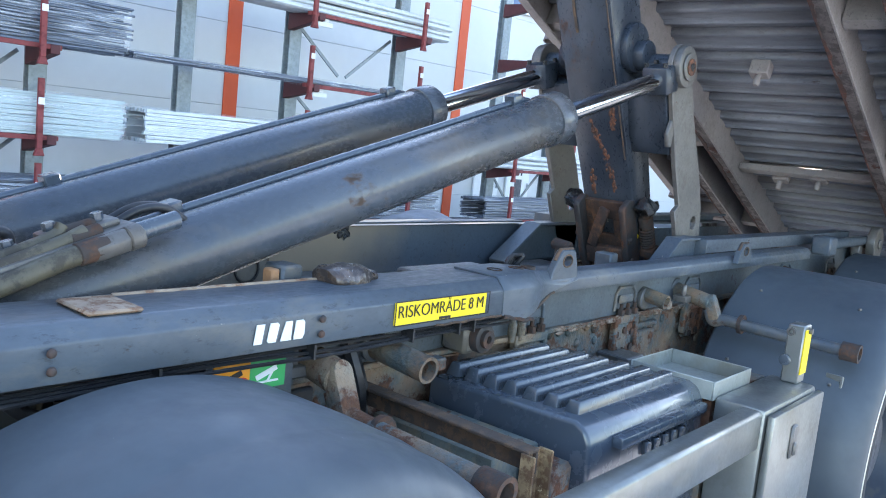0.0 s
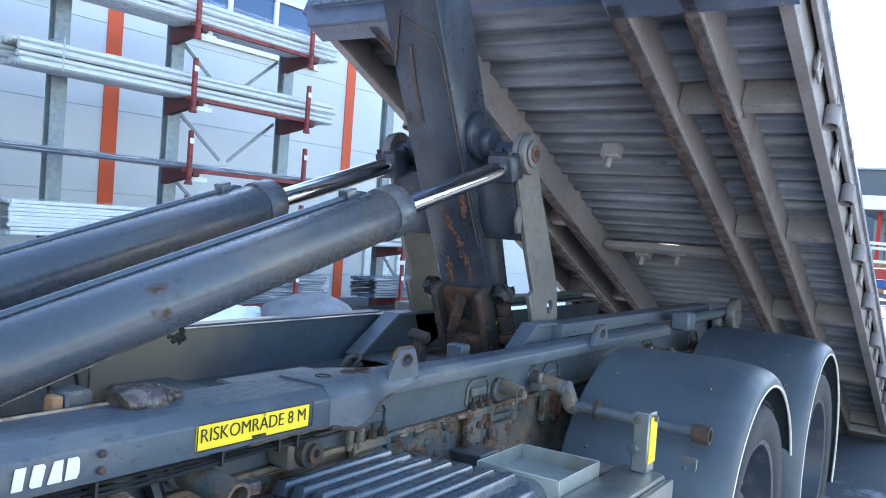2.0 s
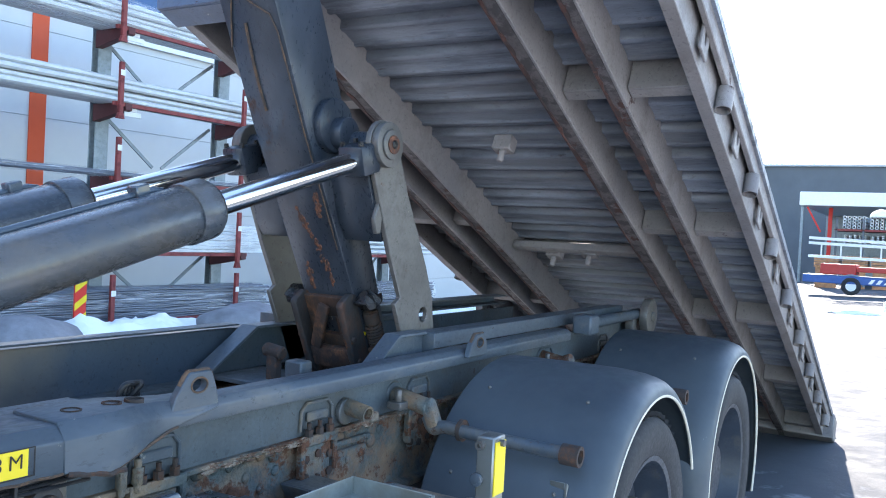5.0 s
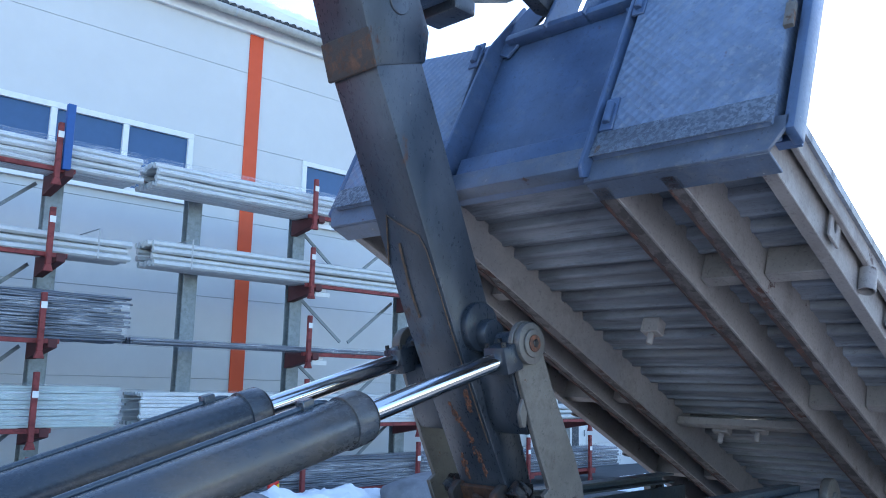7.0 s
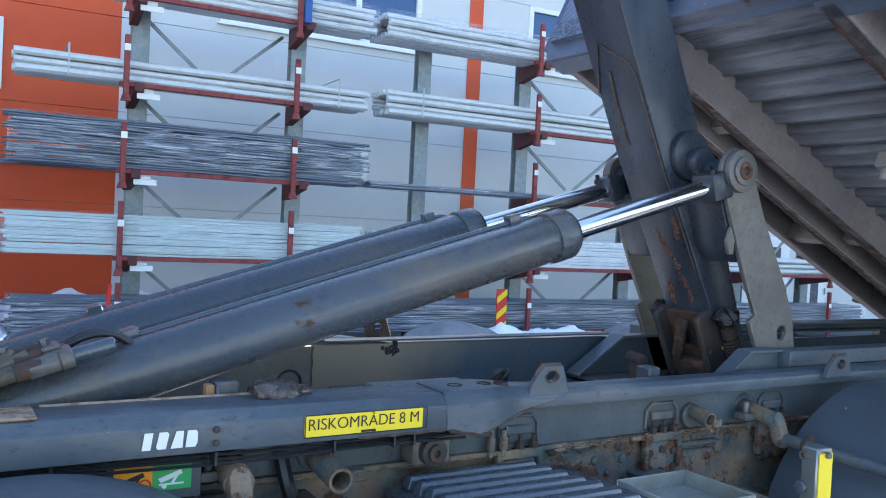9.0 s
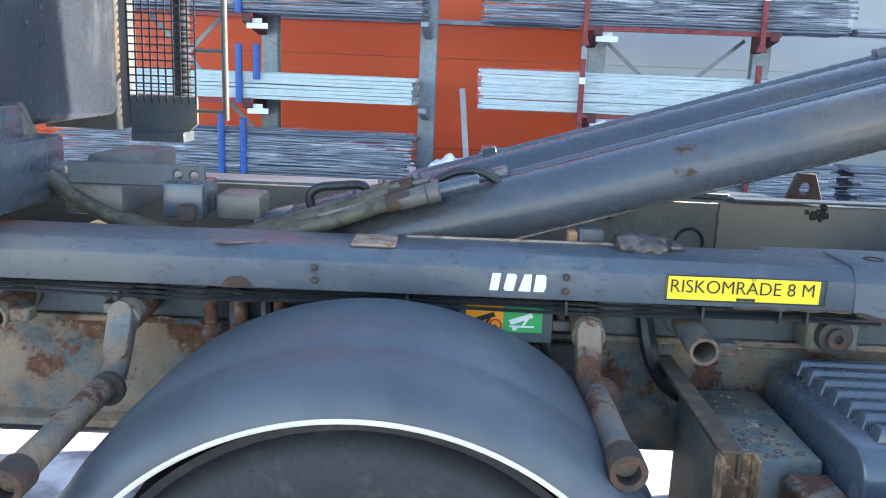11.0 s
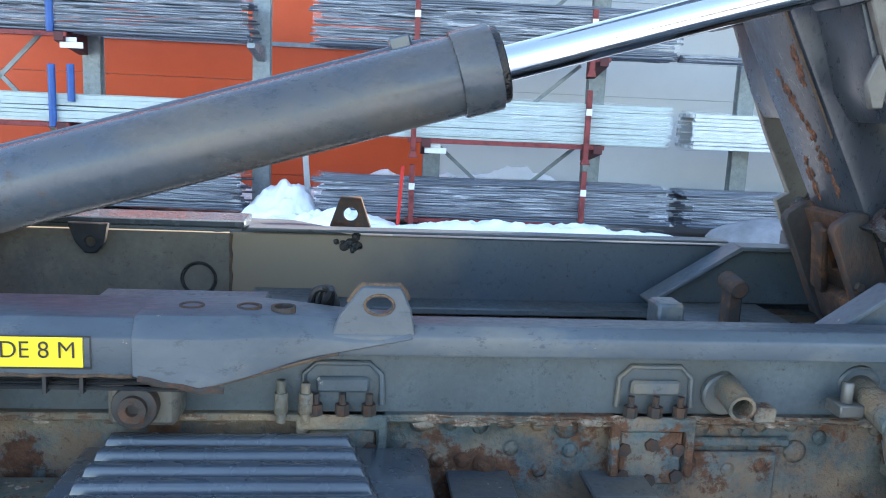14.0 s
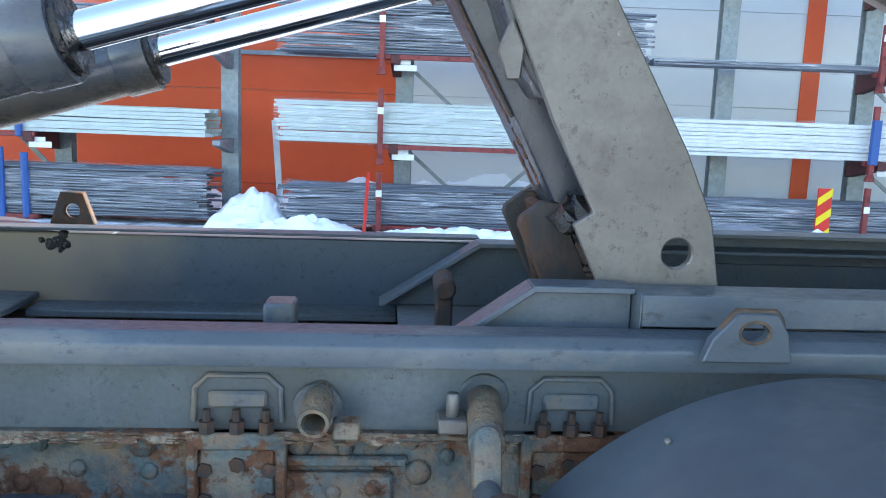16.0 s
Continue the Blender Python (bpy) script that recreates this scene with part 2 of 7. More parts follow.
M["yokerust"] = mat("rust_edged_dark_steel", lin((56, 54, 54)), 0.6, 0.0, dirt=lin((92, 62, 46)), dirt_amount=0.42, dirt_edge=0.18, dirt_scale=7, rust=lin((128, 80, 50)), rust_amount=0.24, rust_scale=12, vary=0.2, bump=0.3, stretch=(1, 1, 0.5))
M["edgerust"] = mat("dark_flaking_rust", lin((88, 58, 50)), 0.9, 0.0, dirt=lin((54, 44, 42)), dirt_amount=0.5, dirt_scale=9, vary=0.25, bump=0.5)
M["orange_rust"] = mat("orange_rusty_steel", lin((176, 104, 58)), 0.8, 0.0, dirt=lin((112, 64, 40)), dirt_amount=0.45, dirt_scale=24, vary=0.2, bump=0.4)
M["rustrun"] = mat("dull_rust_run", lin((122, 76, 52)), 0.85, 0.0, dirt=lin((66, 48, 40)), dirt_amount=0.5, dirt_scale=30, vary=0.25, bump=0.5)
M["barewood"] = mat("bare_scraped_edge", lin((158, 136, 114)), 0.6, 0.0, dirt=lin((120, 84, 60)), dirt_amount=0.35, dirt_scale=18, vary=0.15)
M["innerpaint"] = mat("grimy_inner_paint", lin((78, 88, 94)), 0.5, 0.0, dirt=lin((84, 82, 76)), dirt_amount=0.3, dirt_edge=0.2, dirt_scale=3, rust=lin((84, 62, 46)), rust_amount=0.16, rust_scale=6, vary=0.2, stain=lin((78, 78, 74)), stain_amount=0.4, stain_scale=2.4)
M["grease"] = mat("black_grease", lin((20, 22, 24)), 0.3, 0.0, dirt=lin((52, 46, 42)), dirt_amount=0.35, dirt_scale=22, vary=0.3, bump=0.6, relief=0.01)
M["latchrust"] = mat("streaked_latch_rust", lin((84, 58, 44)), 0.8, 0.0, dirt=lin((44, 38, 36)), dirt_amount=0.5, dirt_scale=10, dirt_edge=0.12, vary=0.3, bump=0.6, stain=lin((146, 98, 62)), stain_amount=0.42, stain_scale=9, stretch=(1, 1, 0.6))
M["kick"] = mat("worn_kick_plate", lin((106, 116, 130)), 0.42, 0.2, dirt=lin((76, 84, 98)), dirt_amount=0.45, dirt_edge=0.08, dirt_scale=30, rust=lin((104, 84, 70)), rust_amount=0.2, rust_scale=10, vary=0.2, bump=0.6, grain=60, speck=lin((170, 172, 174)), speck_amount=0.8)
M["boxpaint"] = mat("mud_dusted_box_paint", lin((100, 110, 106)), 0.55, 0.0, dirt=lin((142, 126, 100)), dirt_amount=0.46, dirt_edge=0.2, dirt_scale=8, rust=lin((112, 78, 56)), rust_amount=0.18, rust_scale=14, vary=0.2, speck=lin((178, 164, 138)), speck_amount=1.0, bump=0.4)
M["ochre"] = mat("ochre_rusty_bracket", lin((150, 126, 94)), 0.85, 0.0, dirt=lin((92, 64, 44)), dirt_amount=0.5, dirt_scale=16, vary=0.25, bump=0.6, speck=lin((206, 190, 156)), speck_amount=1.0)
M["red"] = mat("red_tag", lin((206, 40, 30)), 0.5, 0.0, vary=0.05)
M["pink"] = mat("pink_cap", lin((226, 130, 140)), 0.5, 0.0, vary=0.05)
M["lampglass"] = mat("lamp_lens", lin((232, 228, 220)), 0.15, 0.0, vary=0.02, bump=0.0)
M["rackred"] = mat("rack_red_oxide", lin((132, 54, 52)), 0.6, 0.0, vary=0.12, dirt=lin((96, 40, 40)), dirt_amount=0.3, dirt_scale=4)
M["galv"] = mat("galvanised_steel", lin((136, 146, 152)), 0.42, 0.45, vary=0.1, dirt=lin((122, 130, 134)), dirt_amount=0.4, dirt_edge=0.2, dirt_scale=9)
M["pipewhite"] = mat("white_lacquered_tube", lin((208, 213, 214)), 0.4, 0.0, vary=0.06, grain=30, island=0.35)
M["pipegrey"] = mat("dark_grey_profile", lin((112, 120, 134)), 0.32, 0.0, vary=0.1, grain=30, island=0.98)
M["pipemint"] = mat("pale_mint_profile", lin((180, 194, 192)), 0.4, 0.0, vary=0.06, grain=30, island=0.5)
M["panel"] = mat("pale_grey_wall_panel", lin((204, 206, 206)), 0.5, 0.0, vary=0.03, grain=4, dirt_scale=0.35, bump=0.03)
M["wallorange"] = mat("orange_wall_panel", lin((212, 78, 30)), 0.5, 0.0, vary=0.05, grain=4, dirt_scale=0.35, bump=0.03)
M["joint"] = mat("panel_joint", lin((172, 176, 178)), 0.6, 0.0, vary=0.05)
M["snow"] = mat("snow", lin((238, 242, 246)), 0.9, 0.0, vary=0.03, grain=14, dirt_scale=1.5, bump=0.7)
M["glassblue"] = mat("blue_tinted_glazing", lin((56, 88, 130)), 0.06, 0.0, vary=0.03, bump=0.0, grain=2)
M["wframe"] = mat("white_window_frame", lin((228, 230, 230)), 0.45, 0.0, vary=0.03, bump=0.02)
# reflected sky painted as the pane's pale blue colour
M["paleglass"] = mat("sky_lit_glazing", lin((150, 176, 196)), 0.08, 0.0, vary=0.03, bump=0.0, grain=2)
M["roof"] = mat("grey_roof_edge", lin((176, 176, 170)), 0.6, 0.0, vary=0.1)
M["darkbuild"] = mat("dark_cladding", lin((84, 90, 98)), 0.6, 0.0, vary=0.06, dirt_scale=0.4, bump=0.05)
M["darktile"] = mat("dark_roof_tile", lin((56, 60, 66)), 0.6, 0.0, vary=0.2)
M["wood"] = mat("pallet_wood", lin((176, 130, 92)), 0.8, 0.0, vary=0.2, dirt_scale=4)
M["trailerred"] = mat("red_trailer_paint", lin((178, 44, 40)), 0.4, 0.0, vary=0.06)
M["trailerblue"] = mat("blue_trailer_paint", lin((40, 84, 150)), 0.4, 0.0, vary=0.06)


def film_mat(name, tint, alpha):
    m = bpy.data.materials.new(name)
    m.use_nodes = True
    nt = m.node_tree
    b = nt.nodes["Principled BSDF"]
    b.inputs["Base Color"].default_value = tint
    b.inputs["Roughness"].default_value = 0.18
    tr = nt.nodes.new("ShaderNodeBsdfTransparent")
    mx = nt.nodes.new("ShaderNodeMixShader")
    # long streaks of higher opacity draw the highlights on the wrapping
    nzn = nt.nodes.new("ShaderNodeTexNoise")
    nzn.inputs["Scale"].default_value, nzn.inputs["Detail"].default_value = 9.0, 6.0
    mr = nt.nodes.new("ShaderNodeMapRange")
    mr.inputs[1].default_value, mr.inputs[2].default_value, mr.inputs[3].default_value, mr.inputs[4].default_value = 0.46, 0.72, alpha * 0.1, min(1.0, alpha * 2.0)
    g = nt.nodes.new("ShaderNodeNewGeometry")
    mp = nt.nodes.new("ShaderNodeMapping")
    mp.inputs["Scale"].default_value = (0.12, 3.0, 4.0)
    nt.links.new(g.outputs["Position"], mp.inputs[0])
    nt.links.new(mp.outputs[0], nzn.inputs["Vector"])
    nt.links.new(nzn.outputs["Fac"], mr.inputs[0])
    nt.links.new(mr.outputs[0], mx.inputs[0])
    nt.links.new(tr.outputs[0], mx.inputs[1])
    nt.links.new(b.outputs[0], mx.inputs[2])
    bp = nt.nodes.new("ShaderNodeBump")
    bp.inputs["Strength"].default_value, bp.inputs["Distance"].default_value = 0.8, 0.03
    nt.links.new(nzn.outputs["Fac"], bp.inputs["Height"])
    nt.links.new(bp.outputs[0], b.inputs["Normal"])
    nt.links.new(mx.outputs[0], nt.nodes["Material Output"].inputs["Surface"])
    return m


def chequer_mat():
    """Blue chequer plate, the raised diamonds turned with the tilted body."""
    m = mat("chequer_plate", lin((100, 117, 144)), 0.4, 0.0, dirt=lin((126, 136, 150)), dirt_amount=0.3, dirt_edge=0.2, dirt_scale=12, rust=RUST, rust_amount=0.08, rust_scale=7, bump=0.0, stain=lin((78, 90, 110)), stain_amount=0.25, stain_scale=2.0)
    nt = m.node_tree
    b = nt.nodes["Principled BSDF"]
    g = nt.nodes.new("ShaderNodeNewGeometry")
    m1, m2 = nt.nodes.new("ShaderNodeMapping"), nt.nodes.new("ShaderNodeMapping")
    m1.inputs["Rotation"].default_value = (0, radians(-22), 0)
    m2.inputs["Rotation"].default_value = (radians(45), 0, 0)
    m2.inputs["Scale"].default_value = (0.0, 1.0, 1.0)
    ck = nt.nodes.new("ShaderNodeTexVoronoi")
    ck.inputs["Scale"].default_value = 26.0
    ck.inputs["Randomness"].default_value = 0.12
    bp = nt.nodes.new("ShaderNodeBump")
    bp.inputs["Strength"].default_value, bp.inputs["Distance"].default_value = 0.7, 0.011
    nt.links.new(g.outputs["Position"], m1.inputs[0])
    nt.links.new(m1.outputs[0], m2.inputs[0])
    nt.links.new(m2.outputs[0], ck.inputs["Vector"])
    nt.links.new(ck.outputs["Distance"], bp.inputs["Height"])
    nt.links.new(bp.outputs[0], b.inputs["Normal"])
    return m


M["chequer"] = chequer_mat()
M["film"] = film_mat("clear_plastic_wrap", (0.85, 0.88, 0.92, 1), 0.22)


def ground_mat():
    m = bpy.data.materials.new("icy_asphalt")
    m.use_nodes = True
    nt = m.node_tree
    b = nt.nodes["Principled BSDF"]
    g = nt.nodes.new("ShaderNodeNewGeometry")
    outs = []
    for sc, det in ((0.35, 9.0), (2.6, 12.0), (60.0, 3.0)):
        n = nt.nodes.new("ShaderNodeTexNoise")
        n.inputs["Scale"].default_value, n.inputs["Detail"].default_value, n.inputs["Roughness"].default_value = sc, det, 0.65
        nt.links.new(g.outputs["Position"], n.inputs["Vector"])
        outs.append(n.outputs["Fac"])
    mixf = nt.nodes.new("ShaderNodeMix")
    mixf.inputs[0].default_value = 0.6
    nt.links.new(outs[0], mixf.inputs[2])
    nt.links.new(outs[1], mixf.inputs[3])
    # unseen packed snow added on the open side to bounce light onto the truck
    sp = nt.nodes.new("ShaderNodeSeparateXYZ")
    nt.links.new(g.outputs["Position"], sp.inputs[0])
    cover = mixf.outputs[0]
    # second row thins the cover rearwards, where sunlit ground came out too white
    for axis, a, c, lo, hi in ((1, -2.6, -4.5, 0.0, 0.10), (0, 4.6, 8.0, 0.0, -0.33)):
        mr = nt.nodes.new("ShaderNodeMapRange")
        mr.inputs[1].default_value, mr.inputs[2].default_value, mr.inputs[3].default_value, mr.inputs[4].default_value = a, c, lo, hi
        nt.links.new(sp.outputs[axis], mr.inputs[0])
        ad = nt.nodes.new("ShaderNodeMath")
        nt.links.new(cover, ad.inputs[0])
        nt.links.new(mr.outputs[0], ad.inputs[1])
        cover = ad.outputs[0]
    cr = nt.nodes.new("ShaderNodeValToRGB")
    cr.color_ramp.elements[0].position, cr.color_ramp.elements[0].color = 0.40, (0.10, 0.108, 0.118, 1)
    cr.color_ramp.elements[1].position, cr.color_ramp.elements[1].color = 0.58, (0.70, 0.73, 0.76, 1)
    e = cr.color_ramp.elements.new(0.50)
    e.color = (0.33, 0.35, 0.37, 1)
    nt.links.new(cover, cr.inputs[0])
    nt.links.new(cr.outputs[0], b.inputs["Base Color"])
    rr = nt.nodes.new("ShaderNodeMapRange")
    rr.inputs[1].default_value, rr.inputs[2].default_value, rr.inputs[3].default_value, rr.inputs[4].default_value = 0.35, 0.65, 0.75, 0.97
    nt.links.new(outs[1], rr.inputs[0])
    nt.links.new(rr.outputs[0], b.inputs["Roughness"])
    b.inputs["Specular IOR Level"].default_value = 0.06
    bp = nt.nodes.new("ShaderNodeBump")
    bp.inputs["Strength"].default_value, bp.inputs["Distance"].default_value = 0.6, 0.03
    nt.links.new(mixf.outputs[0], bp.inputs["Height"])
    nt.links.new(bp.outputs[0], b.inputs["Normal"])
    return m


M["ground"] = ground_mat()


# ---- mesh helpers ----
def V(*a):
    return Vector(a)


def add_box(bm, lo, hi, m=None):
    """A box between two corners, turned by m."""
    r = bmesh.ops.create_cube(bm, size=1.0)
    vs = r["verts"]
    lo, hi = Vector(lo), Vector(hi)
    for v in vs:
        v.co = Vector([lo[i] + (v.co[i] + 0.5) * (hi[i] - lo[i]) for i in range(3)])
        if m is not None:
            v.co = m @ v.co
    return vs


def add_beam(bm, p0, p1, w, h, up=(0, 0, 1)):
    """A bar of width w and height h from p0 to p1."""
    p0, p1 = Vector(p0), Vector(p1)
    ax = (p1 - p0).normalized()
    side = ax.cross(Vector(up)).normalized()
    u = side.cross(ax).normalized()
    ring = []
    for p in (p0, p1):
        ring.append([bm.verts.new(p + side * a * w / 2 + u * b * h / 2) for a, b in ((-1, -1), (1, -1), (1, 1), (-1, 1))])
    a, b = ring
    bm.faces.new(a[::-1]), bm.faces.new(b)
    for i in range(4):
        bm.faces.new((a[i], a[(i + 1) % 4], b[(i + 1) % 4], b[i]))


def add_tube(bm, p0, p1, r0, r1=None, n=20, hollow=0.0):
    """A round bar; hollow: inner radius as a share of the outer."""
    p0, p1 = Vector(p0), Vector(p1)
    r1 = r0 if r1 is None else r1
    ax = (p1 - p0).normalized()
    s = ax.orthogonal().normalized()
    t = ax.cross(s)
    rings = [[bm.verts.new(p + (s * math.cos(2 * math.pi * i / n) + t * math.sin(2 * math.pi * i / n)) * r) for i in range(n)] for p, r in ((p0, r0), (p1, r1))]
    a, b = rings
    for i in range(n):
        bm.faces.new((a[i], a[(i + 1) % n], b[(i + 1) % n], b[i]))
    if hollow:
        inner = [[bm.verts.new(p + (v.co - p) * hollow) for v in ring] for p, ring in ((p0, a), (p1, b))]
        c, d = inner
        for i in range(n):
            j = (i + 1) % n
            bm.faces.new((c[i], d[i], d[j], c[j]))
            bm.faces.new((a[i], c[i], c[j], a[j]))
            bm.faces.new((b[i], b[j], d[j], d[i]))
    else:
        bm.faces.new(a[::-1]), bm.faces.new(b)


def add_sweep(bm, pts, r, n=10, caps=True):
    """A round hose or pipe along points."""
    pts = [Vector(p) for p in pts]
    prev = None
    rings = []
    for i, p in enumerate(pts):
        ax = (pts[min(i + 1, len(pts) - 1)] - pts[max(i - 1, 0)]).normalized()
        s = prev - ax * prev.dot(ax) if prev is not None else ax.orthogonal()
        s.normalize()
        prev = s
        t = ax.cross(s)
        rings.append([bm.verts.new(p + (s * math.cos(2 * math.pi * k / n) + t * math.sin(2 * math.pi * k / n)) * r) for k in range(n)])
    for a, b in zip(rings, rings[1:]):
        for i in range(n):
            bm.faces.new((a[i], a[(i + 1) % n], b[(i + 1) % n], b[i]))
    if caps:
        bm.faces.new(rings[0][::-1]), bm.faces.new(rings[-1])


def curve_pts(ctrl, k=8):
    """A smooth line through control points."""
    c = [Vector(p) for p in ctrl]
    c = [c[0] * 2 - c[1]] + c + [c[-1] * 2 - c[-2]]
    out = []
    for i in range(1, len(c) - 2):
        for j in range(k):
            t = j / k
            p0, p1, p2, p3 = c[i - 1], c[i], c[i + 1], c[i + 2]
            out.append(0.5 * ((2 * p1) + (p2 - p0) * t + (2 * p0 - 5 * p1 + 4 * p2 - p3) * t * t + (3 * p1 - p0 - 3 * p2 + p3) * t ** 3))
    out.append(c[-2])
    return out


def add_prism(bm, poly, lo, hi, plane="xz", holes=()):
    """A plate: an outline in one plane, from lo to hi along the third axis. holes: (a, b, radius) or (a, b, radius, height share)."""
    def at(a, b, c):
        return {"xz": (a, c, b), "yz": (c, a, b), "xy": (a, b, c)}[plane]
    if not holes:
        f = [bm.verts.new(at(a, b, lo)) for a, b in poly]
        g = [bm.verts.new(at(a, b, hi)) for a, b in poly]
        n = len(poly)
        bm.faces.new(f), bm.faces.new(g[::-1])
        for i in range(n):
            bm.faces.new((f[i], g[i], g[(i + 1) % n], f[(i + 1) % n]))
        return
    loops = [list(poly)] + [[(h[0] + h[2] * math.cos(-2 * math.pi * i / 20), h[1] + h[2] * (h[3] if len(h) > 3 else 1.0) * math.sin(-2 * math.pi * i / 20)) for i in range(20)] for h in holes]
    for c in (lo, hi):
        es = []
        for lp in loops:
            vs = [bm.verts.new(at(a, b, c)) for a, b in lp]
            es += [bm.edges.new((vs[i], vs[(i + 1) % len(vs)])) for i in range(len(vs))]
        bmesh.ops.triangle_fill(bm, use_beauty=True, use_dissolve=False, edges=es)
    bm.verts.ensure_lookup_table()
    total = sum(len(lp) for lp in loops)
    base = len(bm.verts) - 2 * total
    vs = bm.verts[base:]
    o = 0
    for lp in loops:
        k = len(lp)
        for i in range(k):
            bm.faces.new((vs[o + i], vs[o + (i + 1) % k], vs[total + o + (i + 1) % k], vs[total + o + i]))
        o += k


def soften(bm, w, seg=1, angle=35):
    """Rounds the sharp edges."""
    es = [e for e in bm.edges if len(e.link_faces) == 2 and e.calc_face_angle(0) > radians(angle)]
    if es and w:
        bmesh.ops.bevel(bm, geom=es, offset=w, segments=seg, affect="EDGES", profile=0.5, clamp_overlap=True)


def part(name, bm, material, parent=None, label="", soft=0.0, seg=1, smooth=True, loc=None, kind=""):
    """Links a bmesh as one mesh object under a thing or a part."""
    bmesh.ops.recalc_face_normals(bm, faces=bm.faces)
    soften(bm, soft, seg)
    me = bpy.data.meshes.new(name)
    bm.to_mesh(me)
    bm.free()
    if smooth:
        me.polygons.foreach_set("use_smooth", [True] * len(me.polygons))
        me.set_sharp_from_angle(angle=radians(38))
    me.materials.append(M[material] if isinstance(material, str) else material)
    ob = new(name, me)
    if parent is not None:
        ob.parent = parent
    if loc is not None:
        ob.matrix_basis = loc
    if label:
        ob["label"] = label
    if kind:
        ob["kind"] = kind
    return ob


def B():
    return bmesh.new()


def thing(name, label, category, group="", kind="", loc=(0, 0, 0)):
    e = new(name)
    e.location = loc
    e.empty_display_size = 0.2
    return tagged(e, label, category, group, kind)


def text_part(name, body, size, m, material, parent, width=None, depth=0.001, bold=0.0, label=""):
    """Lettering as a mesh; m: its pose; width: stretched to that many metres."""
    cu = bpy.data.curves.new(name, "FONT")
    cu.body, cu.size, cu.extrude, cu.offset = body, size, depth, bold
    cu.align_x = "LEFT"
    ob = bpy.data.objects.new(name, cu)
    me = bpy.data.meshes.new_from_object(ob)
    bpy.data.objects.remove(ob)
    xs = [v.co.x for v in me.vertices]
    k = width / (max(xs) - min(xs)) if width else 1.0
    x0 = min(xs)
    for v in me.vertices:
        v.co = m @ Vector(((v.co.x - x0) * k, v.co.y, v.co.z))
    me.materials.append(M[material])
    t = new(name, me)
    t.parent = parent
    if label:
        t["label"] = label
    return t


FACE = Matrix(((1, 0, 0, 0), (0, 0, -1, 0), (0, 1, 0, 0), (0, 0, 0, 1)))  # upright, facing -y


def ground_z(x, y):
    """The yard falls gently towards the building and to the rear."""
    xx, yy = max(-20, min(35, x)), max(-15, min(16, y))
    return -0.04 - 0.012 * xx - 0.03 * yy


# ---- ground ----
bm = B()
xs = [-300, -120, -60, -30, -20] + [-20 + 1.5 * i for i in range(1, 37)] + [36, 45, 60, 100, 180, 400]
ys = [-300, -120, -60, -30, -15] + [-15 + 1.5 * i for i in range(1, 21)] + [16, 20, 30, 60, 120, 300]
grid = [[bm.verts.new((x, y, ground_z(x, y) + 0.02 * noise.noise(V(x * 0.5, y * 0.5, 0)))) for y in ys] for x in xs]
for i in range(len(xs) - 1):
    for j in range(len(ys) - 1):
        bm.faces.new((grid[i][j], grid[i + 1][j], grid[i + 1][j + 1], grid[i][j + 1]))
bmesh.ops.recalc_face_normals(bm, faces=bm.faces)
if sum(f.normal.z for f in bm.faces) < 0:
    bmesh.ops.reverse_faces(bm, faces=bm.faces)
tagged(part("ground", bm, "ground"), "wet icy asphalt yard with trodden snow", "ground", kind="structure")

# ---- building: its own frame, u along the wall, v outwards to the back, w up ----
RACK_ANGLE = radians(-3.08)
RD, RN = V(math.cos(RACK_ANGLE), math.sin(RACK_ANGLE), 0), V(-math.sin(RACK_ANGLE), math.cos(RACK_ANGLE), 0)
ORIGIN = V(1.976, 10.976, 0)  # the foot of the first rack column
RM = Matrix.Translation(ORIGIN) @ Matrix.Rotation(RACK_ANGLE, 4, "Z")
WALL_V = 3.2
KM = RM @ Matrix.Translation((0, 0.85, 0))  # the racks stand this far back


def uw(bm):
    bmesh.ops.transform(bm, matrix=RM, verts=bm.verts)
    return bm


def uk(bm):
    bmesh.ops.transform(bm, matrix=KM, verts=bm.verts)
    return bm


hall = thing("wall_north", "tall pale grey panelled industrial hall wall with orange panels and stripes", "wall", kind="structure")
# Sandwich panels, one by one, between window bands; the left end is orange.
U0, U1, TOP = -26.0, 41.0, 10.05
WIN = [(1.70, 6.12), (8.97, 13.4), (16.2, 20.6)]  # window bands
WIN_LO, WIN_HI = 5.50, 7.05
PANEL_H = 1.76
levels = []
z = -1.74
while z < TOP - 0.2:
    levels.append((z, min(TOP, z + PANEL_H)))
    z += PANEL_H


def wall_pieces(u0, u1, material):
    for z0, z1 in levels:
        spans = [(u0, u1)]
        if z1 > WIN_LO and z0 < WIN_HI:
            for a, b in WIN:
                nxt = []
                for s, e in spans:
                    if b <= s or a >= e:
                        nxt.append((s, e))
                        continue
                    if a > s:
                        nxt.append((s, a))
                    if b < e:
                        nxt.append((b, e))
                    lo, hi = max(a, s), min(b, e)
                    if z0 < WIN_LO:
                        bm = B()
                        add_box(bm, (lo, WALL_V, z0), (hi, WALL_V + 0.15, WIN_LO))
                        part("panel", uw(bm), material, hall)
                    if z1 > WIN_HI:
                        bm = B()
                        add_box(bm, (lo, WALL_V, WIN_HI), (hi, WALL_V + 0.15, z1 - 0.008))
                        part("panel", uw(bm), material, hall)
                spans = nxt
        for s, e in spans:
            bm = B()
            add_box(bm, (s, WALL_V, z0), (e, WALL_V + 0.15, z1 - 0.008))
            part("panel", uw(bm), material, hall, soft=0.004)


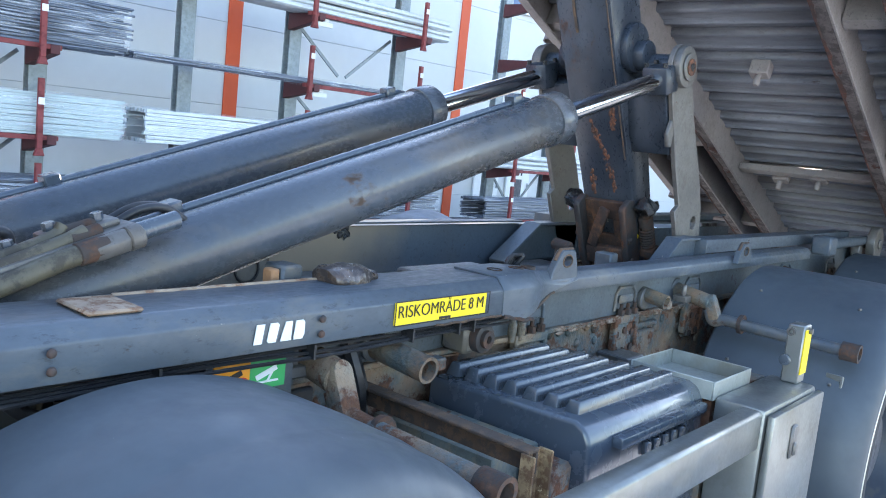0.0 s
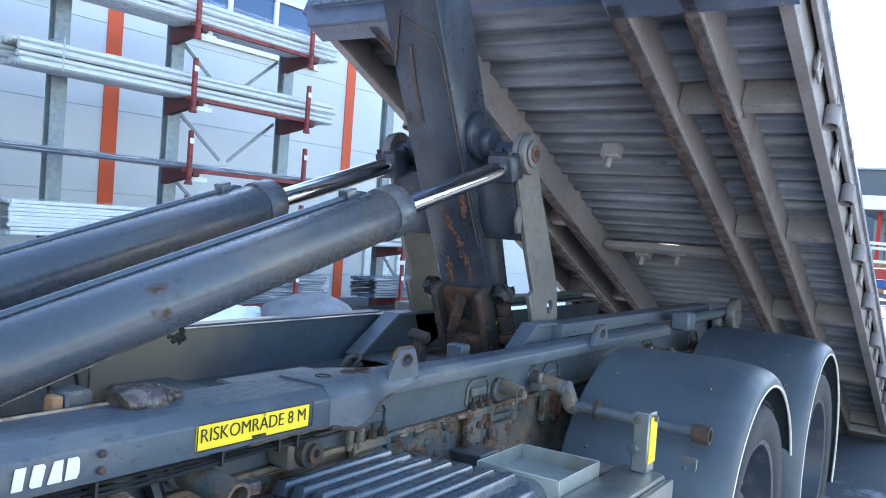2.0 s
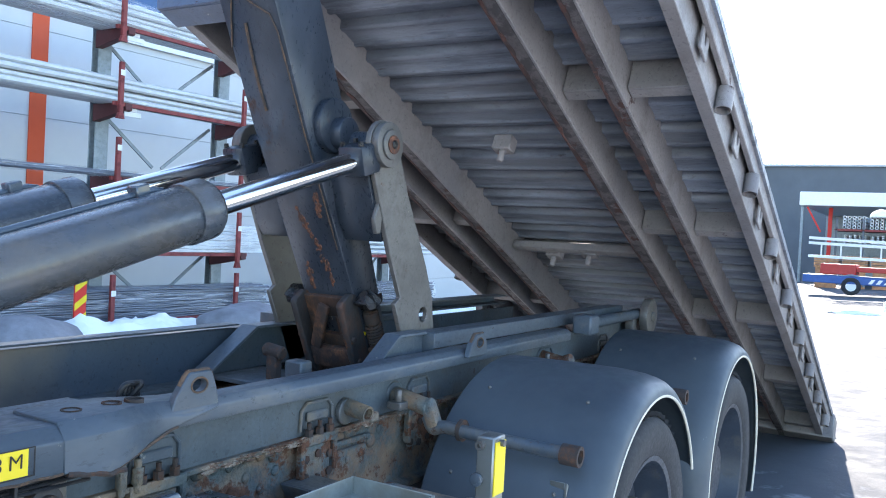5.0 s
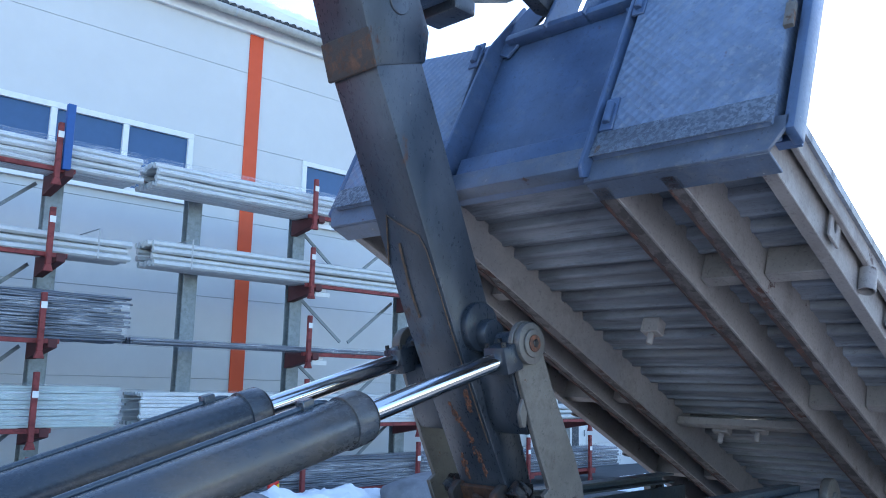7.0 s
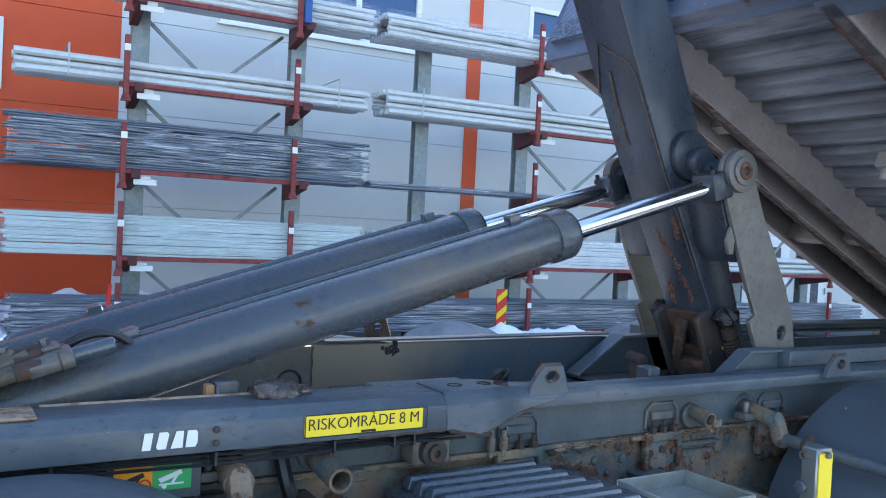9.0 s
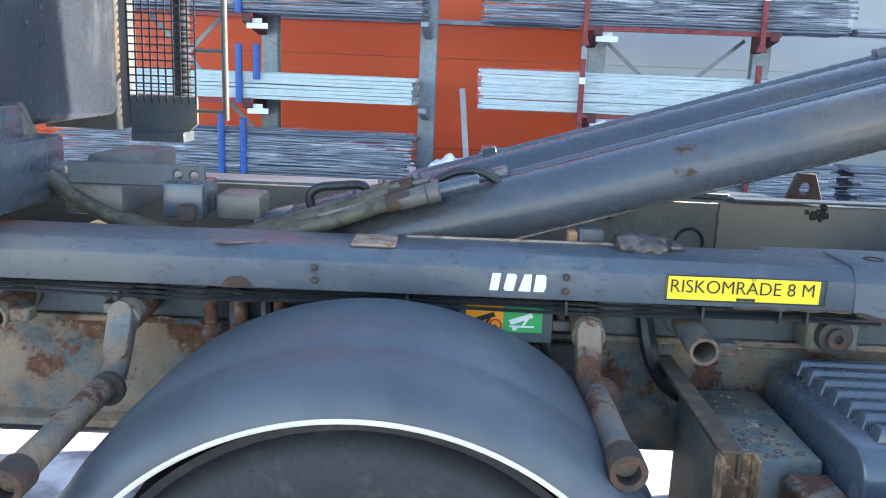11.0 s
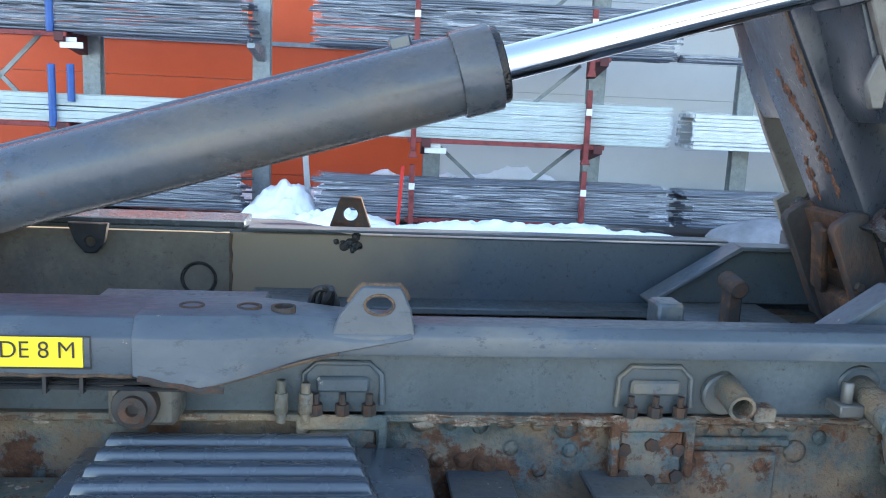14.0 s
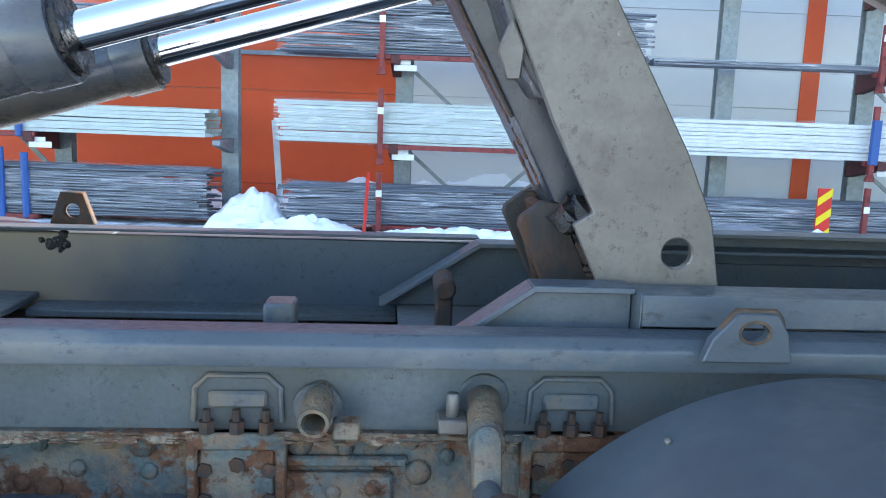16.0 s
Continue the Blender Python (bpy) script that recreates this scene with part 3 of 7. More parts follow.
wall_pieces(U0, -0.1, "wallorange")
wall_pieces(-0.1, U1, "panel")
bm = B()
add_box(bm, (U0, WALL_V + 0.04, -1.2), (U1, WALL_V + 0.13, WIN_LO))
add_box(bm, (U0, WALL_V + 0.04, WIN_HI), (U1, WALL_V + 0.13, TOP))
part("joint_backing", uw(bm), "joint", hall)
for u in (7.35, 14.6):
    bm = B()
    add_box(bm, (u, WALL_V - 0.03, -0.85), (u + 0.35, WALL_V - 0.003, TOP - 0.06))
    part("stripe", uw(bm), "wallorange", hall, "vertical orange stripe", soft=0.004)
for i, (a, b) in enumerate(WIN):
    win = tagged(new(f"window_{i + 1}"), "white-framed window band with blue tinted panes", "window", kind="structure")
    n = 3
    bm = B()
    t = 0.12
    add_box(bm, (a, WALL_V - 0.04, WIN_LO), (b, WALL_V + 0.1, WIN_LO + t))
    add_box(bm, (a, WALL_V - 0.04, WIN_HI - t), (b, WALL_V + 0.1, WIN_HI))
    for k in range(n + 1):
        u = a + (b - a - t) * k / n
        add_box(bm, (u, WALL_V - 0.04, WIN_LO + t), (u + t, WALL_V + 0.1, WIN_HI - t))
    part("window_frame", uw(bm), "wframe", win, soft=0.006)
    for k in range(n):
        u = a + t + (b - a - t) * k / n
        bm = B()
        add_box(bm, (u, WALL_V + 0.03, WIN_LO + t), (u + (b - a - t) / n - t, WALL_V + 0.05, WIN_HI - t))
        part("pane", uw(bm), "glassblue", win)
    bm = B()
    add_box(bm, (a - 0.05, WALL_V - 0.10, WIN_LO - 0.04), (b + 0.05, WALL_V, WIN_LO))
    part("window_sill", uw(bm), "wframe", win)

roof = thing("roof", "low metal roof edge carrying a crust of snow", "roof", kind="structure")
bm = B()
add_box(bm, (U0, WALL_V - 0.30, TOP), (U1, WALL_V + 12, TOP + 0.1))
part("eave", uw(bm), "roof", roof)
bm = B()
add_box(bm, (U0, WALL_V - 0.12, TOP - 0.28), (U1, WALL_V - 0.004, TOP - 0.002))
part("fascia", uw(bm), "wframe", roof, "pale fascia board", 0.01)
bm = B()
add_tube(bm, (U0, WALL_V - 0.37, TOP - 0.04), (U1, WALL_V - 0.37, TOP - 0.04), 0.10)
gut = part("gutter", uw(bm), "roof", roof, "pale half-round gutter")
for i in range(33):
    u = U0 + 2.0 * i + 0.7
    bm = B()
    add_tube(bm, (u, WALL_V - 0.37, TOP - 0.04), (u + 0.05, WALL_V - 0.37, TOP - 0.04), 0.106)
    part("gutter_bracket", uw(bm), "joint", gut)
bm = B()
rows_ = []
N = 500
for i in range(N + 1):
    u = U0 + (U1 - U0) * i / N
    k = 0.09 * noise.noise(V(u * 1.1, 0, 0)) + 0.07 * noise.noise(V(u * 3.5, 3, 0)) + 0.03 * noise.noise(V(u * 11, 5, 0))
    q = 0.06 * noise.noise(V(u * 0.6, 8, 0)) + 0.04 * noise.noise(V(u * 2.7, 9, 0))
    prof = [(-0.14 + k, 0.15), (-0.27 + k, 0.20), (-0.31 + k, 0.36 + q), (-0.17 + k, 0.58 + q), (0.35, 0.80 + q), (1.4, 1.0 + q), (12, 3.2)]
    rows_.append([bm.verts.new((u, WALL_V + v, TOP + w)) for v, w in prof])
for a, b in zip(rows_, rows_[1:]):
    for i in range(6):
        bm.faces.new((a[i], b[i], b[i + 1], a[i + 1]))
part("snow_crust", uw(bm), "snow", roof, "melting snow on the roof edge")
bm = B()
for i in range(334):
    u = U0 + 0.2 * i
    add_tube(bm, (u + 0.1, WALL_V - 0.36, TOP + 0.10), (u + 0.1, WALL_V + 0.05, TOP + 0.16), 0.07 + 0.02 * noise.noise(V(u * 3, 0, 0)), n=9)
part("tile_ends", uw(bm), "darktile", roof, "dark rounded tile ends under the snow", kind="stuff")

lad = thing("caged_ladder", "grey steel roof ladder with a round wire cage", "ladder")
LU, LV = 35.7, WALL_V - 0.42
for du in (-0.25, 0.25):
    bm = B()
    add_tube(bm, (LU + du, LV + 0.36, -0.75), (LU + du, LV + 0.36, 12.3), 0.03, n=8)
    part("stile", uw(bm), "galv", lad)
for k in range(42):
    bm = B()
    add_tube(bm, (LU - 0.25, LV + 0.36, -0.4 + 0.3 * k), (LU + 0.25, LV + 0.36, -0.4 + 0.3 * k), 0.015, n=6)
    part("rung", uw(bm), "galv", lad)
for k in range(11):
    bm = B()
    add_sweep(bm, [(LU + 0.68 * math.cos(a), LV - 0.30 + 0.68 * math.sin(a), 2.3 + 1.0 * k) for a in [2 * math.pi * i / 20 for i in range(21)]], 0.025, 6, False)
    part("hoop", uw(bm), "galv", lad)
for i in range(9):
    a = math.pi + math.pi * i / 8
    bm = B()
    add_tube(bm, (LU + 0.68 * math.cos(a), LV - 0.30 + 0.68 * math.sin(a), 2.3), (LU + 0.68 * math.cos(a), LV - 0.30 + 0.68 * math.sin(a), 12.3), 0.018, n=6)
    part("cage_bar", uw(bm), "galv", lad)

win = tagged(new("window_4"), "small white-framed window in the orange wall", "window", kind="structure")
bm = B()
for lo, hi in (((-4.6, 3.72), (-2.05, 3.80)), ((-4.6, 4.9), (-2.05, 4.98)), ((-4.6, 3.80), (-4.52, 4.9)), ((-2.13, 3.80), (-2.05, 4.9))):
    add_box(bm, (lo[0], WALL_V - 0.05, lo[1]), (hi[0], WALL_V - 0.003, hi[1]))
part("window_frame", uw(bm), "wframe", win, soft=0.004)
bm = B()
add_box(bm, (-4.52, WALL_V - 0.03, 3.80), (-2.13, WALL_V - 0.003, 4.9))
part("pane", uw(bm), "paleglass", win)
bm = B()
add_box(bm, (-12.0, WALL_V - 0.05, 2.42), (0.0, WALL_V - 0.003, 2.50))
part("wall_rail", uw(bm), "galv", hall, "thin grey rail on the orange wall")

# Hall doors far along the wall.
for i, u in enumerate((15.8, 17.3, 19.0)):
    dr = tagged(new(f"door_{i + 1}"), "white glazed steel door in the hall wall", "door", kind="structure")
    bm = B()
    add_box(bm, (u, WALL_V - 0.09, -0.75), (u + 1.1, WALL_V - 0.02, 1.9))
    part("door_leaf", uw(bm), "wframe", dr, soft=0.01)
    bm = B()
    add_box(bm, (u + 0.38, WALL_V - 0.10, -0.1), (u + 0.72, WALL_V - 0.085, 1.6))
    part("pane", uw(bm), "black", dr)
    bm = B()
    add_beam(bm, (u + 0.98, WALL_V - 0.13, 0.25), (u + 0.98, WALL_V - 0.13, 0.45), 0.03, 0.03, (0, 1, 0))
    part("door_handle", uw(bm), "galv", dr)

# ---- racks ----
LEV = [0.814, 2.14, 3.45, 4.79]  # heights of the clips under each arm


def rack_bay(name, arms_u, plain_u, label, top):
    """A cantilever rack: columns, arms with stops, rails and braces."""
    r = thing(name, label, "storage rack", "racks along the hall wall")
    gz = -0.62
    for u in sorted(set(arms_u + plain_u)):
        bm = B()
        pf = [(-0.14, -0.10), (0.14, -0.10), (0.14, -0.075), (0.03, -0.06), (0.03, 0.06), (0.14, 0.075), (0.14, 0.10), (-0.14, 0.10), (-0.14, 0.075), (-0.03, 0.06), (-0.03, -0.06), (-0.14, -0.075)]
        add_prism(bm, [(u + 0.12 + a, b) for a, b in pf], gz, top, "xy")
        part("column", uk(bm), "galv", r, soft=0.006)
    for u in arms_u:
        for w in [-0.42] + LEV:
            bm = B()
            poly = [(-1.05, w + 0.04), (-0.08, w - 0.13), (-0.08, w + 0.19), (-1.05, w + 0.17)]
            add_prism(bm, poly, u - 0.07, u + 0.07, "yz")
            part("arm", uk(bm), "rackred" if w < 0 else "darkred", r, soft=0.006)
            if w > 0 and u == arms_u[0]:
                bm = B()
                add_box(bm, (u - 0.02, -0.965, w - 0.06), (u + 0.32, -0.94, w + 0.03))
                add_box(bm, (u + 0.07, -0.965, w + 0.031), (u + 0.23, -0.94, w + 0.098))
                part("clip", uk(bm), "white", r, "white label clip", soft=0.006)
    return r


def rack_rails(r, ua, ub, levels_):
    """Red rails between two arms, stops at the tips, and grey braces."""
    for w in levels_:
        bm = B()
        add_box(bm, (ua - 0.28, -1.04, w + 0.10), (ub + 0.10, -0.96, w + 0.17))
        part("rail", uk(bm), "rackred", r, soft=0.005)
        for u in (ua, ub):
            bm = B()
            add_box(bm, (u - 0.235, -1.12, w - 0.02), (u - 0.155, -1.045, w + (1.0 if w < 2 else 0.86)))
            add_prism(bm, [(u - 0.235, w - 0.02), (u - 0.155, w - 0.02), (u - 0.12, w - 0.13), (u - 0.27, w - 0.13)], -1.12, -1.045, "xz")
            part("stop_post", uk(bm), "rackred", r, soft=0.006)
            bm = B()
            add_box(bm, (u - 0.24, -1.124, w + 0.62), (u - 0.15, -1.121, w + 0.72))
            part("label", uk(bm), "white", r, "small white label")
        if w > 0:
            bm = B()
            mid = (ua + ub) / 2
            add_beam(bm, (ua + 0.15, 0.0, w + 0.08), (mid - 0.1, 0.0, w - 0.85), 0.03, 0.06)
            add_beam(bm, (ub - 0.15, 0.0, w + 0.08), (mid + 0.1, 0.0, w - 0.85), 0.03, 0.06)
            part("brace", uk(bm), "galv", r)


M["darkred"] = mat("dark_red_arm", lin((84, 36, 38)), 0.6, 0.0, vary=0.1)
UA, UB = -0.2, 2.45
rk = rack_bay("cantilever_rack", [UA, UB], [], "red and galvanised cantilever rack loaded with wrapped profiles", 5.2)
rack_rails(rk, UA, UB, [-0.42] + LEV)
UC, UD = 7.25, 10.1
rk2 = rack_bay("cantilever_rack", [UC, UD], [4.95], "red and galvanised cantilever rack loaded with white tubes", 5.2)
rack_rails(rk2, UC, UD, [-0.42] + LEV)
rk3 = rack_bay("cantilever_rack", [-5.65], [-8.5, -2.98], "galvanised cantilever rack with blue stops by the orange wall", 5.2)
M["bluepost"] = mat("blue_post_paint", lin((36, 84, 150)), 0.5, vary=0.08)
for u, w, h in ((-5.78, 0.92, 0.92), (-5.50, 1.30, 0.55), (-6.08, -0.30, 1.05), (-5.72, -0.30, 0.98), (-5.78, 2.3, 0.8)):
    bm = B()
    add_tube(bm, (u, -1.02, w), (u, -1.02, w + h), 0.055, n=12)
    part("stop_post", uk(bm), "bluepost", rk3, "blue stop post", soft=0.006)
for w in (-0.42, 0.814, 2.14):
    bm = B()
    add_box(bm, (-8.8, -1.04, w + 0.10), (-5.55, -0.96, w + 0.17))
    part("rail", uk(bm), "rackred", rk3, soft=0.005)
    bm = B()
    add_prism(bm, [(-1.0, w + 0.06), (-0.08, w - 0.10), (-0.08, w + 0.14), (-1.0, w + 0.14)], -2.92, -2.80, "yz")
    part("arm", uk(bm), "galv", rk3, soft=0.006)
for (ua, wa), (ub, wb) in (((-8.3, 3.0), (-5.7, 0.3)), ((-8.3, 0.3), (-5.7, 3.0))):
    bm = B()
    add_beam(bm, (ua, 0.02, wa), (ub, 0.02, wb), 0.03, 0.07)
    part("brace", uk(bm), "galv", rk3)
rk4 = rack_bay("cantilever_rack", [13.6, 16.0], [], "red and galvanised cantilever rack by the far wall", 5.2)
rack_rails(rk4, 13.6, 16.0, [-0.42, 0.814, 2.14])


def bundle(u0, u1, w, h, depth, r, material, label, film=False, strap=(), jitter=0.012, sag=0.02, square=False, ragged=0.04):
    """A bundle of long profiles lying on the arms."""
    t = thing("pipe_bundle", label, "pipe bundle", "bundles on the racks")
    bm = B()
    rows_n = max(1, int(h / (2 * r)))
    cols = max(2, int(depth / (2 * r)))
    for i in range(rows_n):
        for j in range(cols):
            if 0 < i < rows_n - 1 and 0 < j < cols - 1:
                continue
            a = u0 + random.uniform(-1, 1) * ragged
            b = u1 + random.uniform(-1, 1) * ragged
            zc = w + r + i * 2 * r + random.uniform(-1, 1) * jitter * 0.5
            vc = -1.0 + depth - r - j * 2 * r + (r if i % 2 and not square else 0) + random.uniform(-1, 1) * jitter * 0.5
            pts = []
            for k in range(9):
                f = k / 8
                pts.append((a + (b - a) * f, vc + random.uniform(-1, 1) * jitter * 0.5, zc + sag * noise.noise(V(f * 3 + w, i * 0.6, j)) + random.uniform(-1, 1) * jitter * 0.35))
            if square:
                n = 4
            else:
                n = 7
            if j == cols - 1:
                # front row: each profile by itself
                one = B()
                add_sweep(one, pts, r * (1.25 if square else 0.98), n)
                part("profile", uk(one), material, t)
                continue
            add_sweep(bm, pts, r * (1.25 if square else 0.98), n)
    part("profile_filling", uk(bm), material, t, kind="stuff")
    if film:
        bm = B()
        rings = []
        for k in range(41):
            f = k / 40
            u = u0 - 0.05 + (u1 - u0 + 0.1) * f
            ring = []
            for q in range(14):
                an = 2 * math.pi * q / 14
                cy, cz = math.cos(an), math.sin(an)
                e = 1.0 + 0.05 * noise.noise(V(u * 2.2, cy * 2, cz * 2 + w))
                hy, hz = (depth / 2 + 0.03) * e, (h / 2 + 0.035) * e
                ring.append(bm.verts.new((u, -1.0 + depth / 2 + hy * math.copysign(abs(cy) ** 0.55, cy), w + h / 2 + hz * math.copysign(abs(cz) ** 0.55, cz))))
            rings.append(ring)
        for a, b in zip(rings, rings[1:]):
            for q in range(14):
                bm.faces.new((a[q], a[(q + 1) % 14], b[(q + 1) % 14], b[q]))
        part("plastic_wrap", uk(bm), "film", t, "clear plastic wrapping")
    for u in strap:
        bm = B()
        for lo, hi in (((u, -1.03, w - 0.01), (u + 0.025, -1.02, w + h + 0.03)), ((u, -1.03, w + h + 0.02), (u + 0.025, -1.0 + depth, w + h + 0.03))):
            add_box(bm, lo, hi)
        part("strap", uk(bm), "joint", t)
    return t


# first rack, from the ground up
WB = lambda i: ([-0.42] + LEV)[i] + 0.175
bundle(-1.85, 3.6, WB(0), 0.58, 0.8, 0.019, "pipegrey", "dark grey profiles in plastic on the lowest arms", True, (), 0.014, 0.035, False, 0.12)
bundle(-1.95, 3.55, WB(1), 0.62, 0.8, 0.017, "pipemint", "pale mint profiles stacked on the rack", True, (), 0.008, 0.015, True, 0.05)
bundle(-1.9, 3.55, WB(2), 0.74, 0.85, 0.019, "pipegrey", "dark grey profiles wrapped in clear plastic", True, (), 0.014, 0.035, False, 0.12)
bundle(-1.9, 3.6, WB(3), 0.44, 0.8, 0.058, "pipewhite", "thick white tubes strapped together on the rack", False, (-1.2, 3.0), 0.01, 0.01)
bundle(-1.9, 3.65, WB(4), 0.5, 0.8, 0.055, "pipewhite", "white tubes in crumpled plastic on the top arms", True)
bundle(3.95, 10.9, WB(0), 0.55, 0.8, 0.019, "pipegrey", "dark grey profiles in plastic on the low arms", True, (), 0.014, 0.035, False, 0.12)
bundle(3.95, 10.9, WB(1), 0.55, 0.8, 0.03, "pipewhite", "white square tubes stacked with a blue post before them", True, (), 0.008, 0.012, True)
bundle(3.7, 10.4, WB(2), 0.09, 0.5, 0.022, "pipegrey", "a few thin dark tubes in plastic sleeve", True)
bundle(3.98, 10.9, WB(3), 0.48, 0.8, 0.058, "pipewhite", "thick white tubes strapped together", False, (4.6,), 0.01, 0.01)
bundle(3.9, 10.8, WB(4), 0.5, 0.8, 0.055, "pipewhite", "white tubes in crumpled plastic wrap", True)
bundle(-8.8, -3.05, WB(0), 0.75, 0.8, 0.019, "pipegrey", "grey profiles in torn plastic near the ground", True, (), 0.014, 0.035, False, 0.12)
bundle(-8.8, -3.0, WB(1), 0.46, 0.8, 0.03, "pipemint", "pale mint profiles lying on the arms by the orange wall", False, (), 0.01, 0.01, True)
bundle(-8.8, -2.95, WB(2), 0.6, 0.8, 0.019, "pipegrey", "grey profiles in plastic wrap by the orange wall", True, (), 0.014, 0.035, False, 0.12)
bundle(12.6, 17.2, WB(0), 0.5, 0.8, 0.03, "pipegrey", "grey profiles on the far rack", True)
bundle(12.6, 17.2, WB(1), 0.42, 0.8, 0.06, "pipewhite", "white tubes on the far rack", False)

bp = thing("blue_stop_post", "small blue painted post at the arm tip", "post")
bm = B()
add_box(bm, (7.0, -1.16, WB(1) - 0.05), (7.12, -1.07, WB(1) + 0.62))
part("post", uk(bm), "bluepost", bp, soft=0.006)


bp = thing("blue_stop_post", "dark blue post standing at the top arm tip", "post")
bm = B()
add_box(bm, (UB - 0.14, -1.16, WB(4) - 0.05), (UB - 0.02, -1.07, WB(4) + 1.0))
part("post", uk(bm), "bluepost", bp, soft=0.006)


lp = thing("leaning_profile", "white profile leaning on the orange wall", "profile")
bm = B()
add_beam(bm, (-2.12, 0.45, -0.45), (-2.30, 0.75, 1.25), 0.10, 0.05, (0, 1, 0))
part("profile", uk(bm), "pipewhite", lp, soft=0.004)

# ---- snow heaps and low things before the racks ----
def heap(u0, u1, v0, v1, h, label, seed):
    bm = B()
    nu, nv = 60, 26
    g = []
    for i in range(nu + 1):
        row = []
        for j in range(nv + 1):
            a, b = i / nu, j / nv
            u, v = u0 + (u1 - u0) * a, v0 + (v1 - v0) * b
            p = RM @ V(u, v, 0)
            k = max(0, math.sin(math.pi * a) * math.sin(math.pi * b)) ** 0.45
            zz = h * k * (0.85 + 0.5 * noise.noise(V(u * 1.6 + seed, v * 1.6, seed))) + 0.10 * k * noise.noise(V(u * 5, v * 5, seed)) + 0.05 * k * noise.noise(V(u * 12, v * 12, seed))
            row.append(bm.verts.new((p.x, p.y, ground_z(p.x, p.y) - 0.02 + zz)))
        g.append(row)
    for i in range(nu):
        for j in range(nv):
            bm.faces.new((g[i][j], g[i + 1][j], g[i + 1][j + 1], g[i][j + 1]))
    return tagged(part("snowdrift", bm, "snow"), label, "snowdrift", "snowdrifts")


heap(-3.0, -1.8, -0.5, 0.9, 0.52, "heap of shovelled snow between the racks", 1)
heap(-2.6, -0.6, -1.0, 0.1, 0.26, "low bank of snow beside the shovelled heap", 7)
heap(-0.8, 3.9, -1.4, -0.2, 0.24, "low bank of snow before the rack", 2)
heap(4.0, 9.8, -1.5, -0.2, 0.36, "low bank of snow before the white tubes", 3)
heap(-9, -3.0, 1.4, 3.15, 0.75, "snow piled against the orange wall", 4)
heap(-2.9, 4.4, 1.6, 3.15, 0.80, "snow piled behind the rack", 5)
heap(14, 22, -3.5, -1.0, 0.35, "trodden snow by the far doors", 6)


def stone(u, v, s, seed):
    p = RM @ V(u, v, 0)
    bm = B()
    bmesh.ops.create_icosphere(bm, subdivisions=3, radius=1.0)
    for q in bm.verts:
        q.co = V(q.co.x * s * 1.5, q.co.y * s, q.co.z * s * 0.62) * (1 + 0.12 * noise.noise(q.co * 1.4 + V(seed, 0, 0)))
        q.co += V(p.x, p.y, ground_z(p.x, p.y) + s * 0.22)
    return tagged(part("boulder", bm, mat("grey_stone", lin((126, 128, 134)), 0.8, vary=0.15, bump=0.6, dirt_scale=3)), "smooth grey boulder half sunk in snow", "boulder", "boulders")


stone(4.6, -1.7, 0.62, 1)
stone(8.8, -1.8, 0.7, 3)


def warning_post(u, v):
    t = thing("warning_post", "red and yellow striped warning post in the snow", "warning post", "warning posts")
    p = RM @ V(u, v, 0)
    z0 = ground_z(p.x, p.y)
    bm = B()
    add_box(bm, (p.x - 0.11, p.y - 0.02, z0), (p.x + 0.11, p.y + 0.02, z0 + 1.02))
    part("board", bm, "red", t, soft=0.006)
    for k in range(3):
        bm = B()
        zz = z0 + 0.15 + 0.3 * k
        add_prism(bm, [(p.x - 0.11, zz), (p.x + 0.11, zz + 0.16), (p.x + 0.11, zz + 0.28), (p.x - 0.11, zz + 0.12)], p.y - 0.024, p.y - 0.02, "xz")
        part("stripe", bm, "yellow", t, "yellow slanting stripe")
    return t


warning_post(6.3, -0.45)
bm = B()
p = RM @ V(-0.56, -0.5, 0)
zz = ground_z(p.x, p.y)
rp = thing("marker_post", "slim red marker post leaning before the rack", "marker post")
add_beam(bm, (p.x - 0.03, p.y, zz), (p.x + 0.02, p.y, zz + 0.95), 0.05, 0.1, (0, 1, 0))
part("post", bm, "red", rp, soft=0.004)

# ---- the hooklift truck ----
truck = thing("hooklift_truck", "dark grey hooklift truck with raised arm and worn, rusty frame", "truck", loc=(0, 0, 0))
XF, XR = -3.4, 4.55  # front and rear ends of the visible frame


def rail_profile(y0, y1, z0, z1, c, s):
    """Outline in the cross plane, with an outer chamfer; s: the side."""
    return [(s * y0, z0), (s * y0, z1 - c), (s * (y0 - c), z1), (s * y1, z1), (s * y1, z0)]


